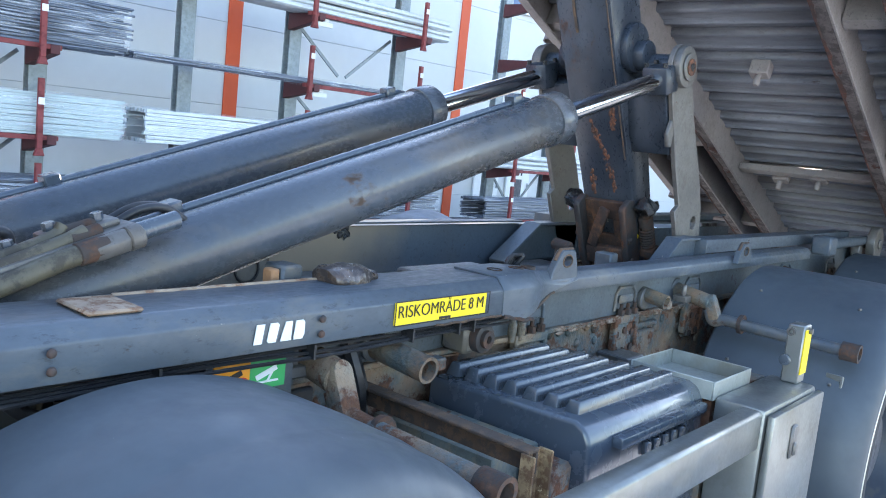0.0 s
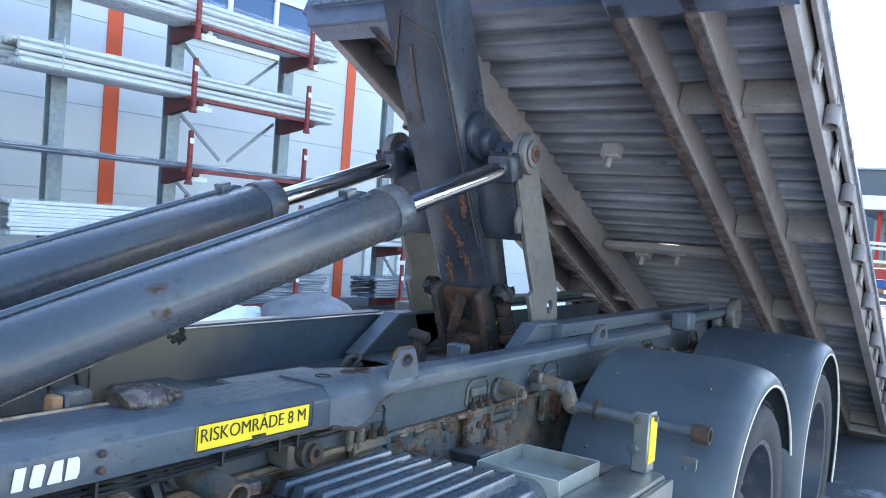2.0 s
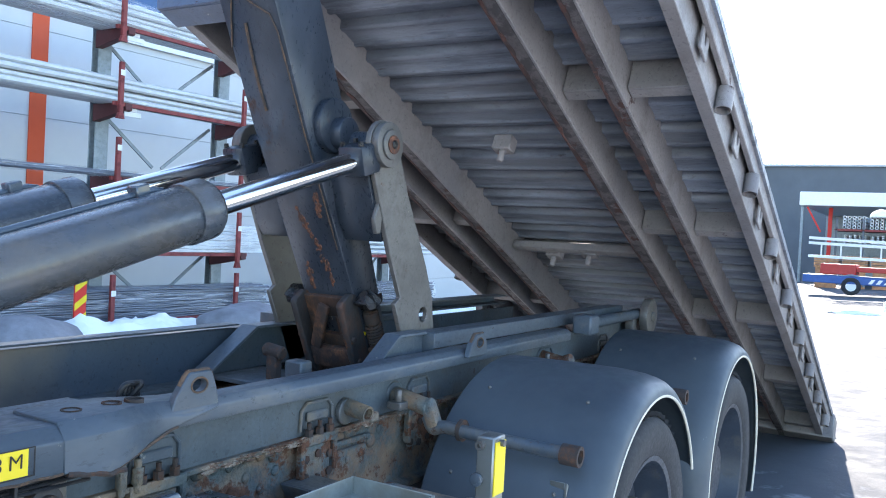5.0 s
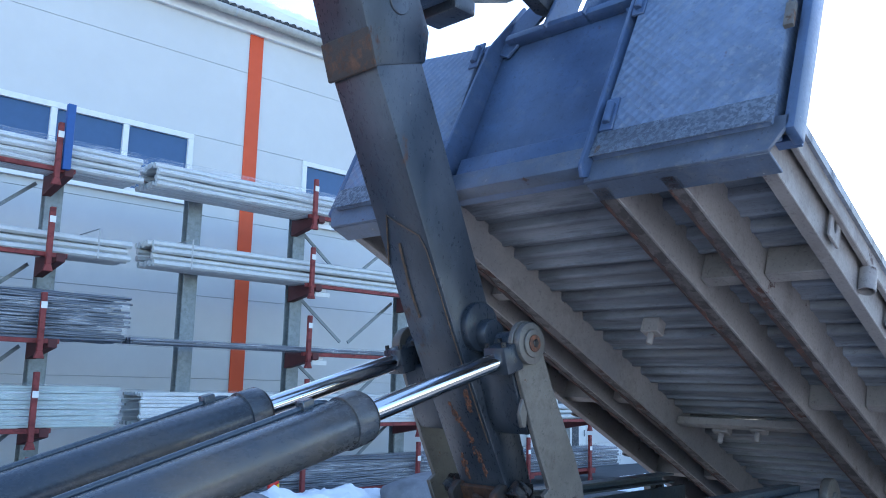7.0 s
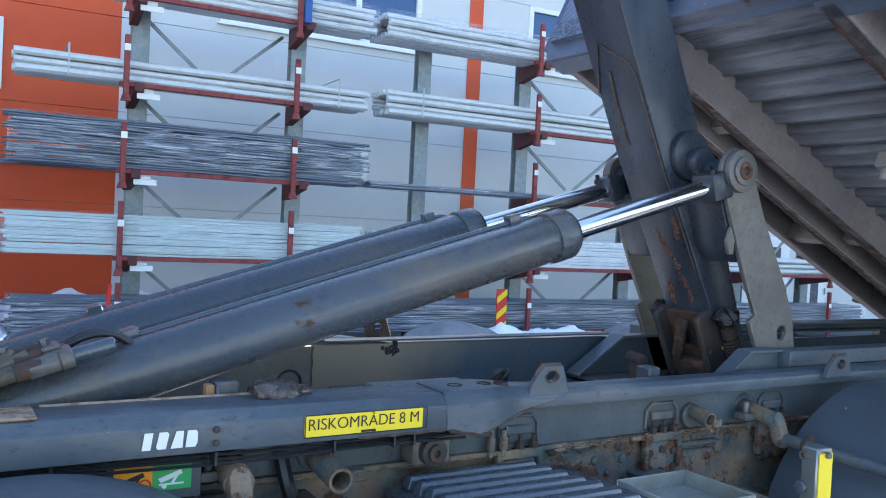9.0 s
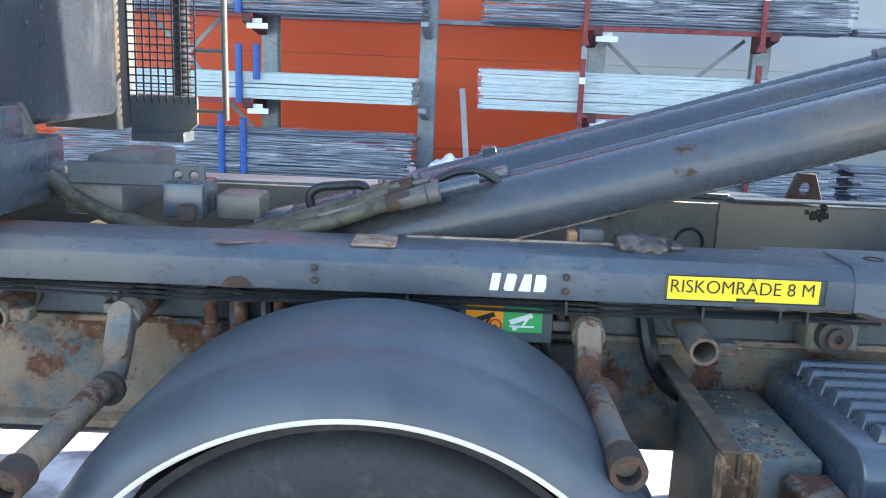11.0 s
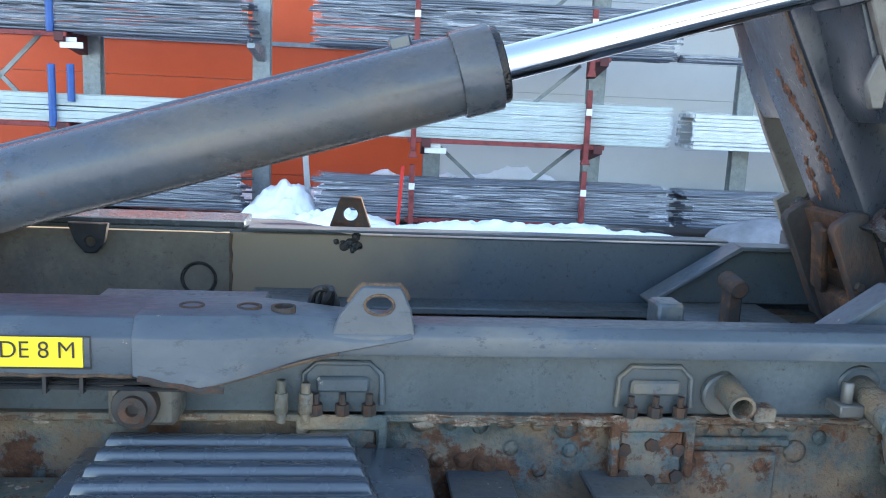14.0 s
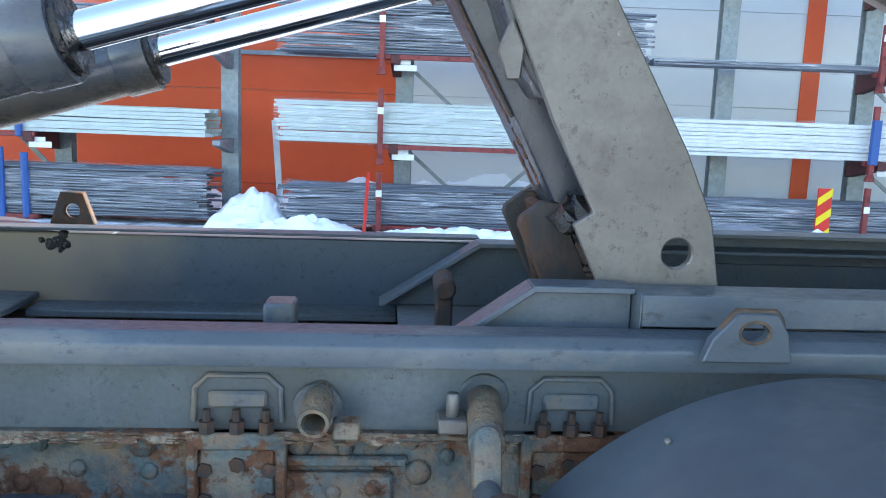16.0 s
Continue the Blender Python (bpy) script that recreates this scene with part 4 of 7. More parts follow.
for s in (-1, 1):
    bm = B()
    add_prism(bm, rail_profile(0.595, 0.41, 1.10, 1.193, 0.028, s), XF, 0.46, "yz")
    part("subframe_rail", bm, "rail", truck, "", 0.004, 2)
    bm = B()
    add_prism(bm, rail_profile(0.53, 0.445, 1.12, 1.174, 0.018, s), 0.46, 3.22, "yz")
    part("subframe_rail", bm, "rail", truck, "", 0.004, 2)
    # widened cheek that tapers into the rear rail
    bm = B()
    rings = []
    for i in range(15):
        x = 0.42 + 0.47 * i / 14
        k = min(1.0, max(0.0, (x - 0.54) / 0.20))
        k = k * k * (3 - 2 * k)
        yo = 0.5975 - 0.063 * k
        zb = 1.099 - 0.022 * min(1.0, (x - 0.42) / 0.1) + 0.075 * max(0.0, (x - 0.52) / 0.37)
        zt = 1.199 - 0.021 * min(1.0, max(0.0, (x - 0.6) / 0.2))
        sec = [(yo, zb), (yo, max(zb + 0.004, zt - 0.034)), (yo - 0.028, zt), (0.42, zt), (0.42, zb)]
        rings.append([bm.verts.new((x, s * yy, zz)) for yy, zz in sec])
    for a, b in zip(rings, rings[1:]):
        for i in range(5):
            bm.faces.new((a[i], b[i], b[(i + 1) % 5], a[(i + 1) % 5]))
    bm.faces.new(rings[0]), bm.faces.new(rings[-1][::-1])
    part("rail_cheek", bm, "rail", truck, "scraped cheek plate with bare metal edges", 0.003)
    bm = B()
    add_sweep(bm, [(0.43 + 0.02 * i, s * (0.596 + 0.002 * math.sin(i * 1.7)), 1.096 - 0.02 * min(1.0, i / 5) + 0.0016 * math.sin(i * 2.3)) for i in range(8)], 0.006, 6)
    part("scraped_edge", bm, "ruststeel", truck, "bare scraped lower edge")
    bm = B()
    add_sweep(bm, [(x, s * 0.594, 1.0995 + 0.0012 * math.sin(x * 90)) for x in [0.16 + 0.01 * i for i in range(27)]], 0.0035, 6)
    add_sweep(bm, [(x, s * (0.596 - 0.06 * max(0.0, min(1.0, (x - 0.54) / 0.2))), 1.076 + 0.075 * max(0.0, (x - 0.52) / 0.37)) for x in [0.54 + 0.02 * i for i in range(12)]], 0.0035, 6)
    part("rusty_edge_line", bm, "weldrust", truck, "line of rust along the lower edge")
    # subframe web and the corroded chassis rail below it
    bm = B()
    add_box(bm, (XF, s * 0.43 if s > 0 else s * 0.45, 0.985), (XR, s * 0.45 if s > 0 else s * 0.43, 1.135))
    part("subframe_web", bm, "innerpaint", truck)
    bm = B()
    add_prism(bm, [(s * 0.47, 0.70), (s * 0.47, 0.72), (s * 0.435, 0.73), (s * 0.435, 0.965), (s * 0.47, 0.97), (s * 0.47, 0.985), (s * 0.40, 0.985), (s * 0.40, 0.70)], XF, XR, "yz")
    part("chassis_rail", bm, "web", truck, "heavily corroded chassis rail", 0.003)
    bm = B()
    for i in range(420):
        x = random.uniform(0.9, 2.0) if i < 190 else random.uniform(-1.2, XR)
        q = random.uniform(0.003, 0.013) * random.uniform(0.4, 1.0)
        bmesh.ops.create_icosphere(bm, subdivisions=1, radius=q, matrix=Matrix.Translation((x, s * (0.470 + random.uniform(-0.003, 0.003)), 0.979 + random.uniform(-0.014, 0.006))) @ Matrix.Rotation(random.uniform(0, 3), 4, "X") @ Matrix.Diagonal((random.uniform(1.2, 3.5), 0.35, 0.6, 1)))
    part("rust_crust", bm, "crust", truck, "flaking rust along the flange", kind="stuff")
    # inner bearing ledge and top plate of the inner side
    bm = B()
    add_box(bm, (XF, s * 0.31 if s > 0 else s * 0.41, 0.955), (XR, s * 0.41 if s > 0 else s * 0.31, 0.975))
    part("inner_ledge", bm, "web", truck)
bm = B()
add_box(bm, (-0.55, 0.40, 1.194), (0.47, 0.56, 1.215))
part("wear_plate", bm, "black", truck, "dark wear plate on the rail", 0.004)
for x in (-2.6, -1.6, -0.75, 2.9, 3.8):
    bm = B()
    add_box(bm, (x, -0.42, 0.95), (x + 0.09, 0.42, 1.06))
    part("cross_member", bm, "paint", truck, "", 0.006)
bm = B()
add_box(bm, (-0.1, -0.40, 1.10), (0.55, -0.30, 1.12))
add_box(bm, (0.30, -0.41, 1.12), (0.62, -0.32, 1.185))
part("inner_guide", bm, "paint", truck, "", 0.006)
for x0, x1 in ((0.50, 0.72), (1.66, 1.95)):
    bm = B()
    add_box(bm, (x0, -0.40, 1.012), (x1, 0.38, 1.03))
    part("cross_plate", bm, "rail", truck, "scuffed cross plate between the rails", 0.003)
for y, z0 in ((0.28, 0.985),):
    bm = B()
    add_box(bm, (0.72, y, z0), (1.66, y + 0.11, z0 + 0.02))
    part("well_ledge", bm, "innerpaint", truck, "", 0.004)
# ring weld on the far web
bm = B()
add_sweep(bm, [(0.345 + 0.046 * math.cos(a), 0.383, 1.049 + 0.046 * math.sin(a)) for a in [2 * math.pi * i / 28 for i in range(29)]], 0.005, 6, False)
part("ring_weld", bm, "grease", truck)
bm = B()
add_box(bm, (XF, 0.385, 0.975), (0.43, 0.398, 1.185))
part("doubler_plate", bm, "doubler", truck, "brown stained doubler plate", 0.003)
bm = B()
add_sweep(bm, [(0.432 + 0.002 * math.sin(i * 2.1), 0.389, 0.98 + 0.02 * i) for i in range(11)], 0.005, 6)
part("seam_weld", bm, "weldrust", truck, "rusty vertical weld seam")
bm = B()
add_box(bm, (0.4305, 0.39, 0.975), (1.88, 0.40, 1.185))
part("inner_web", bm, "farweb", truck, "inner web with a tan film of grime", 0.003)
bm = B()
add_box(bm, (0.48, 0.372, 1.1945), (1.88, 0.44, 1.2015))
part("web_flange", bm, "rail", truck, "", 0.002)
bm = B()
add_prism(bm, [(0.0, 1.205), (0.11, 1.205), (0.10, 1.15), (0.075, 1.12), (0.045, 1.12), (0.02, 1.15)], 0.355, 0.37, "xz", [(0.06, 1.152, 0.014)])
part("hanging_lug", bm, "hoseblack", truck, "black lug with a hole", 0.003)

# ---- lettering on the rail ----
bm = B()
add_box(bm, (0.012, -0.5985, 1.115), (0.343, -0.5955, 1.167))
sign = part("warning_sign", bm, "yellow", truck, "yellow risk area sign with black capitals")
text_part("lettering", "RISKOMRÅDE 8 M", 0.041, Matrix.Translation((0.022, -0.600, 1.131)) @ FACE, "ink", sign, 0.308, 0.0006, -0.0004, "black capitals reading riskområde 8 m")
bm = B()
add_box(bm, (0.165, -0.6005, 1.116), (0.205, -0.5985, 1.122))
part("small_mark", bm, "ink", sign)
bm = B()
add_box(bm, (0.012, -0.5995, 1.112), (0.357, -0.5985, 1.1145))
add_box(bm, (0.012, -0.5995, 1.1665), (0.357, -0.5985, 1.169))
add_box(bm, (0.012, -0.5995, 1.1145), (0.0145, -0.5985, 1.1665))
add_box(bm, (0.3545, -0.5995, 1.1145), (0.357, -0.5985, 1.1665))
part("border", bm, "ink", sign)


def maker_mark(parent, m, w, h):
    """Four plain white block shapes in place of a maker's lettering."""
    sx = w / 4
    shapes = [
        [(0.10, 0.0), (0.72, 0.0), (0.90, 1.0), (0.28, 1.0)],
        [(0.06, 0.12), (0.20, 0.0), (0.76, 0.0), (0.98, 0.88), (0.84, 1.0), (0.28, 1.0)],
        [(0.06, 0.0), (0.92, 0.0), (0.98, 1.0), (0.44, 1.0)],
        [(0.08, 0.0), (0.80, 0.0), (0.96, 0.25), (0.96, 0.85), (0.84, 1.0), (0.22, 1.0)],
    ]
    bm = B()
    for i, sh in enumerate(shapes):
        add_prism(bm, [(sx * i + a * sx * 0.95, b * h) for a, b in sh], -0.001, 0.001, "xy")
    bmesh.ops.transform(bm, matrix=m, verts=bm.verts)
    part("maker_mark", bm, "white", parent, "white maker's mark in block shapes")


# bolt heads on the side of the rail
for x, zz in ((-0.204, 1.153), (-0.204, 1.122), (-0.747, 1.153), (-0.746, 1.124)):
    bm = B()
    add_tube(bm, (x, -0.600, zz), (x, -0.606, zz), 0.0085, 0.0065, n=12)
    part("rail_bolt", bm, "yokerust", truck, "", 0.001)
maker_mark(truck, Matrix.Translation((-0.372, -0.5975, 1.118)) @ FACE, 0.128, 0.038)

# pictogram stickers
for x0, x1, mt, lb in ((-0.415, -0.331, "orange", "orange pictogram sticker"), (-0.3305, -0.243, "green", "green pictogram sticker")):
    bm = B()
    add_box(bm, (x0, -0.545, 1.008), (x1, -0.542, 1.068))
    st = part("sticker", bm, mt, truck, lb)
    ink = "ink" if mt == "orange" else "white"
    bm = B()
    cx = x0 + 0.012
    add_prism(bm, [(cx, 1.036), (cx + 0.05, 1.054), (cx + 0.055, 1.044), (cx + 0.006, 1.026)], -0.5465, -0.545, "xz")
    add_box(bm, (cx + 0.002, -0.5465, 1.020), (cx + 0.058, -0.545, 1.024))
    add_prism(bm, [(cx + 0.028, 1.022), (cx + 0.034, 1.022), (cx + 0.046, 1.042), (cx + 0.040, 1.042)], -0.5463, -0.545, "xz")
    add_prism(bm, [(cx + 0.014 + 0.006 * math.cos(a), 1.018 + 0.006 * math.sin(a)) for a in [i * math.pi / 4 for i in range(8)]], -0.5463, -0.545, "xz")
    part("pictogram", bm, ink, st)
    if mt == "orange":
        bm = B()
        add_sweep(bm, [(cx + 0.055 + 0.013 * math.cos(a), -0.546, 1.024 + 0.013 * math.sin(a)) for a in [2 * math.pi * i / 16 for i in range(17)]], 0.002, 5, False)
        part("ban_ring", bm, "red", st)
bm = B()
add_box(bm, (-0.43, -0.541, 0.985), (-0.22, -0.535, 1.10))
part("sticker_plate", bm, "paint", truck)

# ---- lifting cylinders ----
SL = 0.295
def cyl_at(x, y):
    return V(x, y, 1.652 + SL * (x - 1.07))


for s in (-1, 1):
    y = 0.28 * s
    ax = V(1, 0, SL).normalized()
    bm = B()
    add_tube(bm, cyl_at(-0.95, y), cyl_at(0.99, y), 0.080, n=40)
    cyl = part("lift_cylinder", bm, "cyl", truck, "thick dark grey hydraulic cylinder", 0.004, 2)
    bm = B()
    add_tube(bm, cyl_at(0.975, y), cyl_at(1.052, y), 0.087, n=40)
    part("gland_collar", bm, "cyl", cyl, "", 0.005, 2)
    bm = B()
    add_tube(bm, cyl_at(1.05, y), cyl_at(1.067, y), 0.076, n=40)
    part("gland_face", bm, "grease", cyl, "", 0.003)
    bm = B()
    add_tube(bm, cyl_at(1.05, y), cyl_at(1.74, y), 0.036, n=32)
    part("piston_rod", bm, "chrome", cyl, "bright chromed piston rod")
    bm = B()
    add_box(bm, (-0.06, -0.055, -0.055), (0.045, 0.055, 0.055), Matrix.Translation(cyl_at(1.77, y)) @ Matrix.Rotation(-math.atan(SL), 4, "Y"))
    part("rod_eye", bm, "arm", cyl, "greasy rod eye", 0.014, 2)
    for a in (-0.045, 0.03):
        for q in (-0.04, 0.04):
            bm = B()
            c = cyl_at(1.77 + a, y) + V(0, q, 0)
            add_tube(bm, c, c + V(-SL * 0.05, 0, 0.068), 0.010, n=6)
            part("bolt", bm, "grease", cyl)
    bm = B()
    p0, p1 = cyl_at(-0.55, y) + V(-0.02, 0.045, 0.074), cyl_at(0.93, y) + V(-0.02, 0.045, 0.076)
    add_sweep(bm, [p0 + V(-0.02, -0.06, -0.05), p0 + V(-0.01, -0.02, -0.005)] + [p0 + (p1 - p0) * i / 6 for i in range(7)] + [p1 + V(0.03, 0, 0.0), p1 + V(0.045, 0, -0.02)], 0.011, 10)
    part("oil_pipe", bm, "black", cyl, "thin steel oil pipe along the top")
    for f in (0.16, 0.97):
        c = p0 + (p1 - p0) * f
        bm = B()
        add_box(bm, (-0.022, -0.022, -0.018), (0.022, 0.022, 0.026), Matrix.Translation(c) @ Matrix.Rotation(-math.atan(SL), 4, "Y"))
        part("pipe_clamp", bm, "black", cyl, "", 0.004)
    # base trunnion block
    bm = B()
    add_tube(bm, cyl_at(-1.05, y), cyl_at(-0.93, y), 0.086, 0.082, n=32)
    part("base_cap", bm, "cyl", cyl, "", 0.006, 2)

# hoses and valve block on the near cylinder's foot
RY = Matrix.Rotation(-math.atan(SL) * 1.05, 4, "Y")
bm = B()
add_box(bm, (-0.17, -0.045, -0.022), (0.13, 0.05, 0.014), Matrix.Translation((-0.66, -0.335, 1.318)) @ RY)
vb = part("valve_block", bm, "steelplate", truck, "dirty metal valve block with couplings", 0.006, 2)
for dx, dy, w, h, hz in ((-0.11, 0.02, 0.05, 0.05, 0.012), (-0.03, 0.025, 0.05, 0.045, 0.02), (0.05, 0.01, 0.06, 0.06, 0.015)):
    bm = B()
    add_box(bm, (dx, dy - h / 2, 0.012), (dx + w, dy + h / 2, 0.012 + hz), Matrix.Translation((-0.66, -0.335, 1.318)) @ RY)
    part("valve_body", bm, "steelplate", vb, "", 0.006, 2)
    bm = B()
    c = (Matrix.Translation((-0.66, -0.335, 1.318)) @ RY) @ V(dx + w / 2, dy, 0.012 + hz)
    add_tube(bm, c, c + V(-0.004, 0, 0.014), 0.012, n=6)
    part("bolt", bm, "black", vb)
bm = B()
add_tube(bm, (-0.63, -0.385, 1.318), (-0.565, -0.385, 1.338), 0.025, n=6)
add_tube(bm, (-0.565, -0.385, 1.338), (-0.535, -0.385, 1.347), 0.024, n=18)
part("hex_coupling", bm, "steelplate", vb, "rusty hexagon coupling", 0.003)
bm = B()
add_tube(bm, (-0.54, -0.36, 1.345), (-0.44, -0.355, 1.372), 0.019, n=18)
part("stub_line", bm, "black", vb, "", 0.004)
for i, (dy, dz, r) in enumerate(((0.0, 0.0, 0.019), (0.03, 0.022, 0.014), (0.055, 0.03, 0.013))):
    bm = B()
    add_sweep(bm, curve_pts([(-0.60 - 0.03 * i, -0.385 + dy, 1.328 + dz), (-0.68, -0.388 + dy, 1.306 + dz), (-0.80, -0.39 + dy, 1.262 + dz), (-0.96, -0.385 + dy, 1.222 + dz * 0.5), (-1.12, -0.37 + dy, 1.208), (-1.32, -0.33 + dy, 1.235), (-1.52, -0.28 + dy, 1.34), (-1.62, -0.25 + dy, 1.5)], 7), r, 14)
    part("hydraulic_hose", bm, "hose", truck, "dusty olive hydraulic hose")
    bm = B()
    add_tube(bm, (-0.66, -0.387 + dy, 1.312 + dz), (-0.60, -0.385 + dy, 1.329 + dz), r * 1.15, n=16)
    part("hose_sleeve", bm, "ruststeel", truck, "", 0.003)
for i in range(2):
    bm = B()
    c = V(-0.56, -0.31 + 0.03 * i, 1.352)
    add_sweep(bm, curve_pts([c, c + V(0.06, 0, 0.032), c + V(0.12, 0.005, 0.036), c + V(0.17, 0.01, 0.01)], 6), 0.009, 10)
    part("short_hose", bm, "hoseblack", truck)
bm = B()
add_sweep(bm, curve_pts([(-0.85, -0.25, 1.25), (-0.865, -0.25, 1.30), (-0.84, -0.25, 1.325), (-0.79, -0.25, 1.332), (-0.74, -0.25, 1.336), (-0.722, -0.25, 1.325), (-0.72, -0.25, 1.29)], 5), 0.012, 10)
part("bent_pipe", bm, "hoseblack", truck, "bent steel pipe behind the valves")
for lo, hi, mt in (((-1.16, -0.34, 1.20), (-1.06, -0.2, 1.285), "black"), ((-1.04, -0.30, 1.195), (-0.93, -0.18, 1.255), "paint"), ((-1.115, -0.37, 1.195), (-1.075, -0.33, 1.235), "ruststeel")):
    bm = B()
    add_box(bm, lo, hi)
    part("foot_block", bm, mt, truck, "", 0.008, 2)

for ob in truck.children:
    if ob.name.split(".")[0] in ("valve_block", "hydraulic_hose", "hose_sleeve", "short_hose", "bent_pipe"):
        ob.location = (0.05, 0.0, -0.05)

# ---- hook arm: drawn upright, then leaned forwards about its pivot ----
PIVOT = V(2.17, 0, 1.19)


def lean(degrees):
    return Matrix.Translation(PIVOT) @ Matrix.Rotation(radians(degrees), 4, "Y") @ Matrix.Translation(-PIVOT)


LEAN = lean(-24.5)
W2 = 0.125
bm = B()
add_prism(bm, [(2.075, 1.05), (2.058, 1.45), (2.016, 2.10), (1.995, 3.22), (2.25, 3.22), (2.25, 2.10), (2.235, 1.60), (2.20, 1.05)], -W2, W2, "xz")
arm = part("hook_arm", bm, "arm", truck, "raised dark steel hook arm with rust streaks", 0.012, 2)
arm.matrix_basis = LEAN
# sliding jib with its elbow
bm = B()
add_prism(bm, [(1.215, 2.915), (1.48, 3.00), (1.50, 3.13), (1.44, 3.27), (1.62, 3.31), (1.70, 3.40), (2.06, 3.52), (2.30, 3.60), (2.34, 3.80), (2.02, 3.80), (1.20, 3.46), (1.09, 3.34), (1.11, 3.24)], -0.132, 0.132, "xz")
jib = part("jib", bm, "arm", arm, "angled jib with white mark", 0.012, 2)
maker_mark(jib, Matrix.Translation((1.62, -0.1345, 3.455)) @ FACE @ Matrix.Rotation(radians(20), 4, "Z"), 0.34, 0.125)
bm = B()
add_prism(bm, [(1.225, 2.912), (1.19, 3.03), (1.178, 3.058), (1.165, 3.05), (1.208, 2.91)], -0.134, 0.134, "xz")
part("rusty_band", bm, "ruststeel", jib, "rusty worn patch on the arm front", 0.004)
for i in range(3):
    bm = B()
    add_tube(bm, (1.47 + 0.06 * i, -0.136, 3.36 + 0.02 * i), (1.47 + 0.06 * i, -0.125, 3.36 + 0.02 * i), 0.014, n=14)
    part("hole", bm, "grease", jib)
bm = B()
hk = [(2.28, 3.60), (2.42, 3.555), (2.55, 3.57), (2.64, 3.65), (2.665, 3.80), (2.65, 3.92), (2.60, 3.91), (2.605, 3.79), (2.575, 3.70), (2.52, 3.665), (2.44, 3.67), (2.38, 3.72), (2.30, 3.70)]
add_prism(bm, hk, -0.04, 0.04, "xz")
part("hook", bm, "arm", jib, "forged lifting hook", 0.01, 2)
bm = B()
add_sweep(bm, [(2.28 + 0.05 * math.cos(a), 0.0, 3.845 + 0.062 * math.sin(a)) for a in [2 * math.pi * q / 20 for q in range(21)]], 0.012, 8)
part("lifting_eye", bm, "orange_rust", jib, "rust-orange lifting eye")
bm = B()
add_box(bm, (1.67, -0.11, 3.30), (1.80, 0.11, 3.37))
part("stop_block", bm, "arm", jib, "", 0.012, 2)
bm = B()
add_tube(bm, (1.33, -0.139, 3.20), (1.33, -0.13, 3.20), 0.05, n=28)
part("boss", bm, "arm", jib, "", 0.003)
jib.matrix_basis = Matrix.Translation((0.02, 0, 0)) @ lean(23.0)


# vee-shaped reinforcement welds
def arm_front(z, y):
    return V((2.016 - (z - 2.10) * 0.021 if z > 2.10 else 2.016 + (2.10 - z) * 0.0646) - 0.003, y, z)


bm = B()
add_sweep(bm, [arm_front(z, y) for z, y in ((2.40, 0.118), (2.50, 0.085), (2.60, 0.05), (2.56, 0.0), (2.50, -0.09), (2.44, -0.106), (2.25, -0.11), (2.10, -0.112), (1.90, -0.112), (1.62, -0.112))], 0.0035, 6)
part("weld", bm, "weldrust", arm, "thin rusty weld seam shaped like a vee")
bm = B()
add_sweep(bm, [arm_front(z, 0.03 + 0.01 * math.sin(z * 9)) for z in (2.48, 2.4, 2.32, 2.24, 2.17)], 0.006, 6)
part("scratch", bm, "weldrust", arm, "long rusty scratch")
for zz, hh, yy, sl in ((1.72, 0.07, 0.01, 0.3), (1.56, 0.10, -0.03, 0.12), (1.80, 0.05, -0.075, -0.2), (1.50, 0.06, 0.06, 0.0)):
    bm = B()
    for i in range(46):
        t = random.uniform(-1, 1)
        p = arm_front(zz + hh * t, yy + sl * hh * t + random.gauss(0, 0.010) * (1 - 0.6 * abs(t))) + V(0.0025, 0, 0)
        q = random.uniform(0.003, 0.010)
        bmesh.ops.create_icosphere(bm, subdivisions=1, radius=q, matrix=Matrix.Translation(p) @ Matrix.Diagonal((0.35, 0.8, random.uniform(0.8, 1.8), 1)))
    part("rust_bloom", bm, "rustrun", arm, "orange rust patch", kind="stuff")
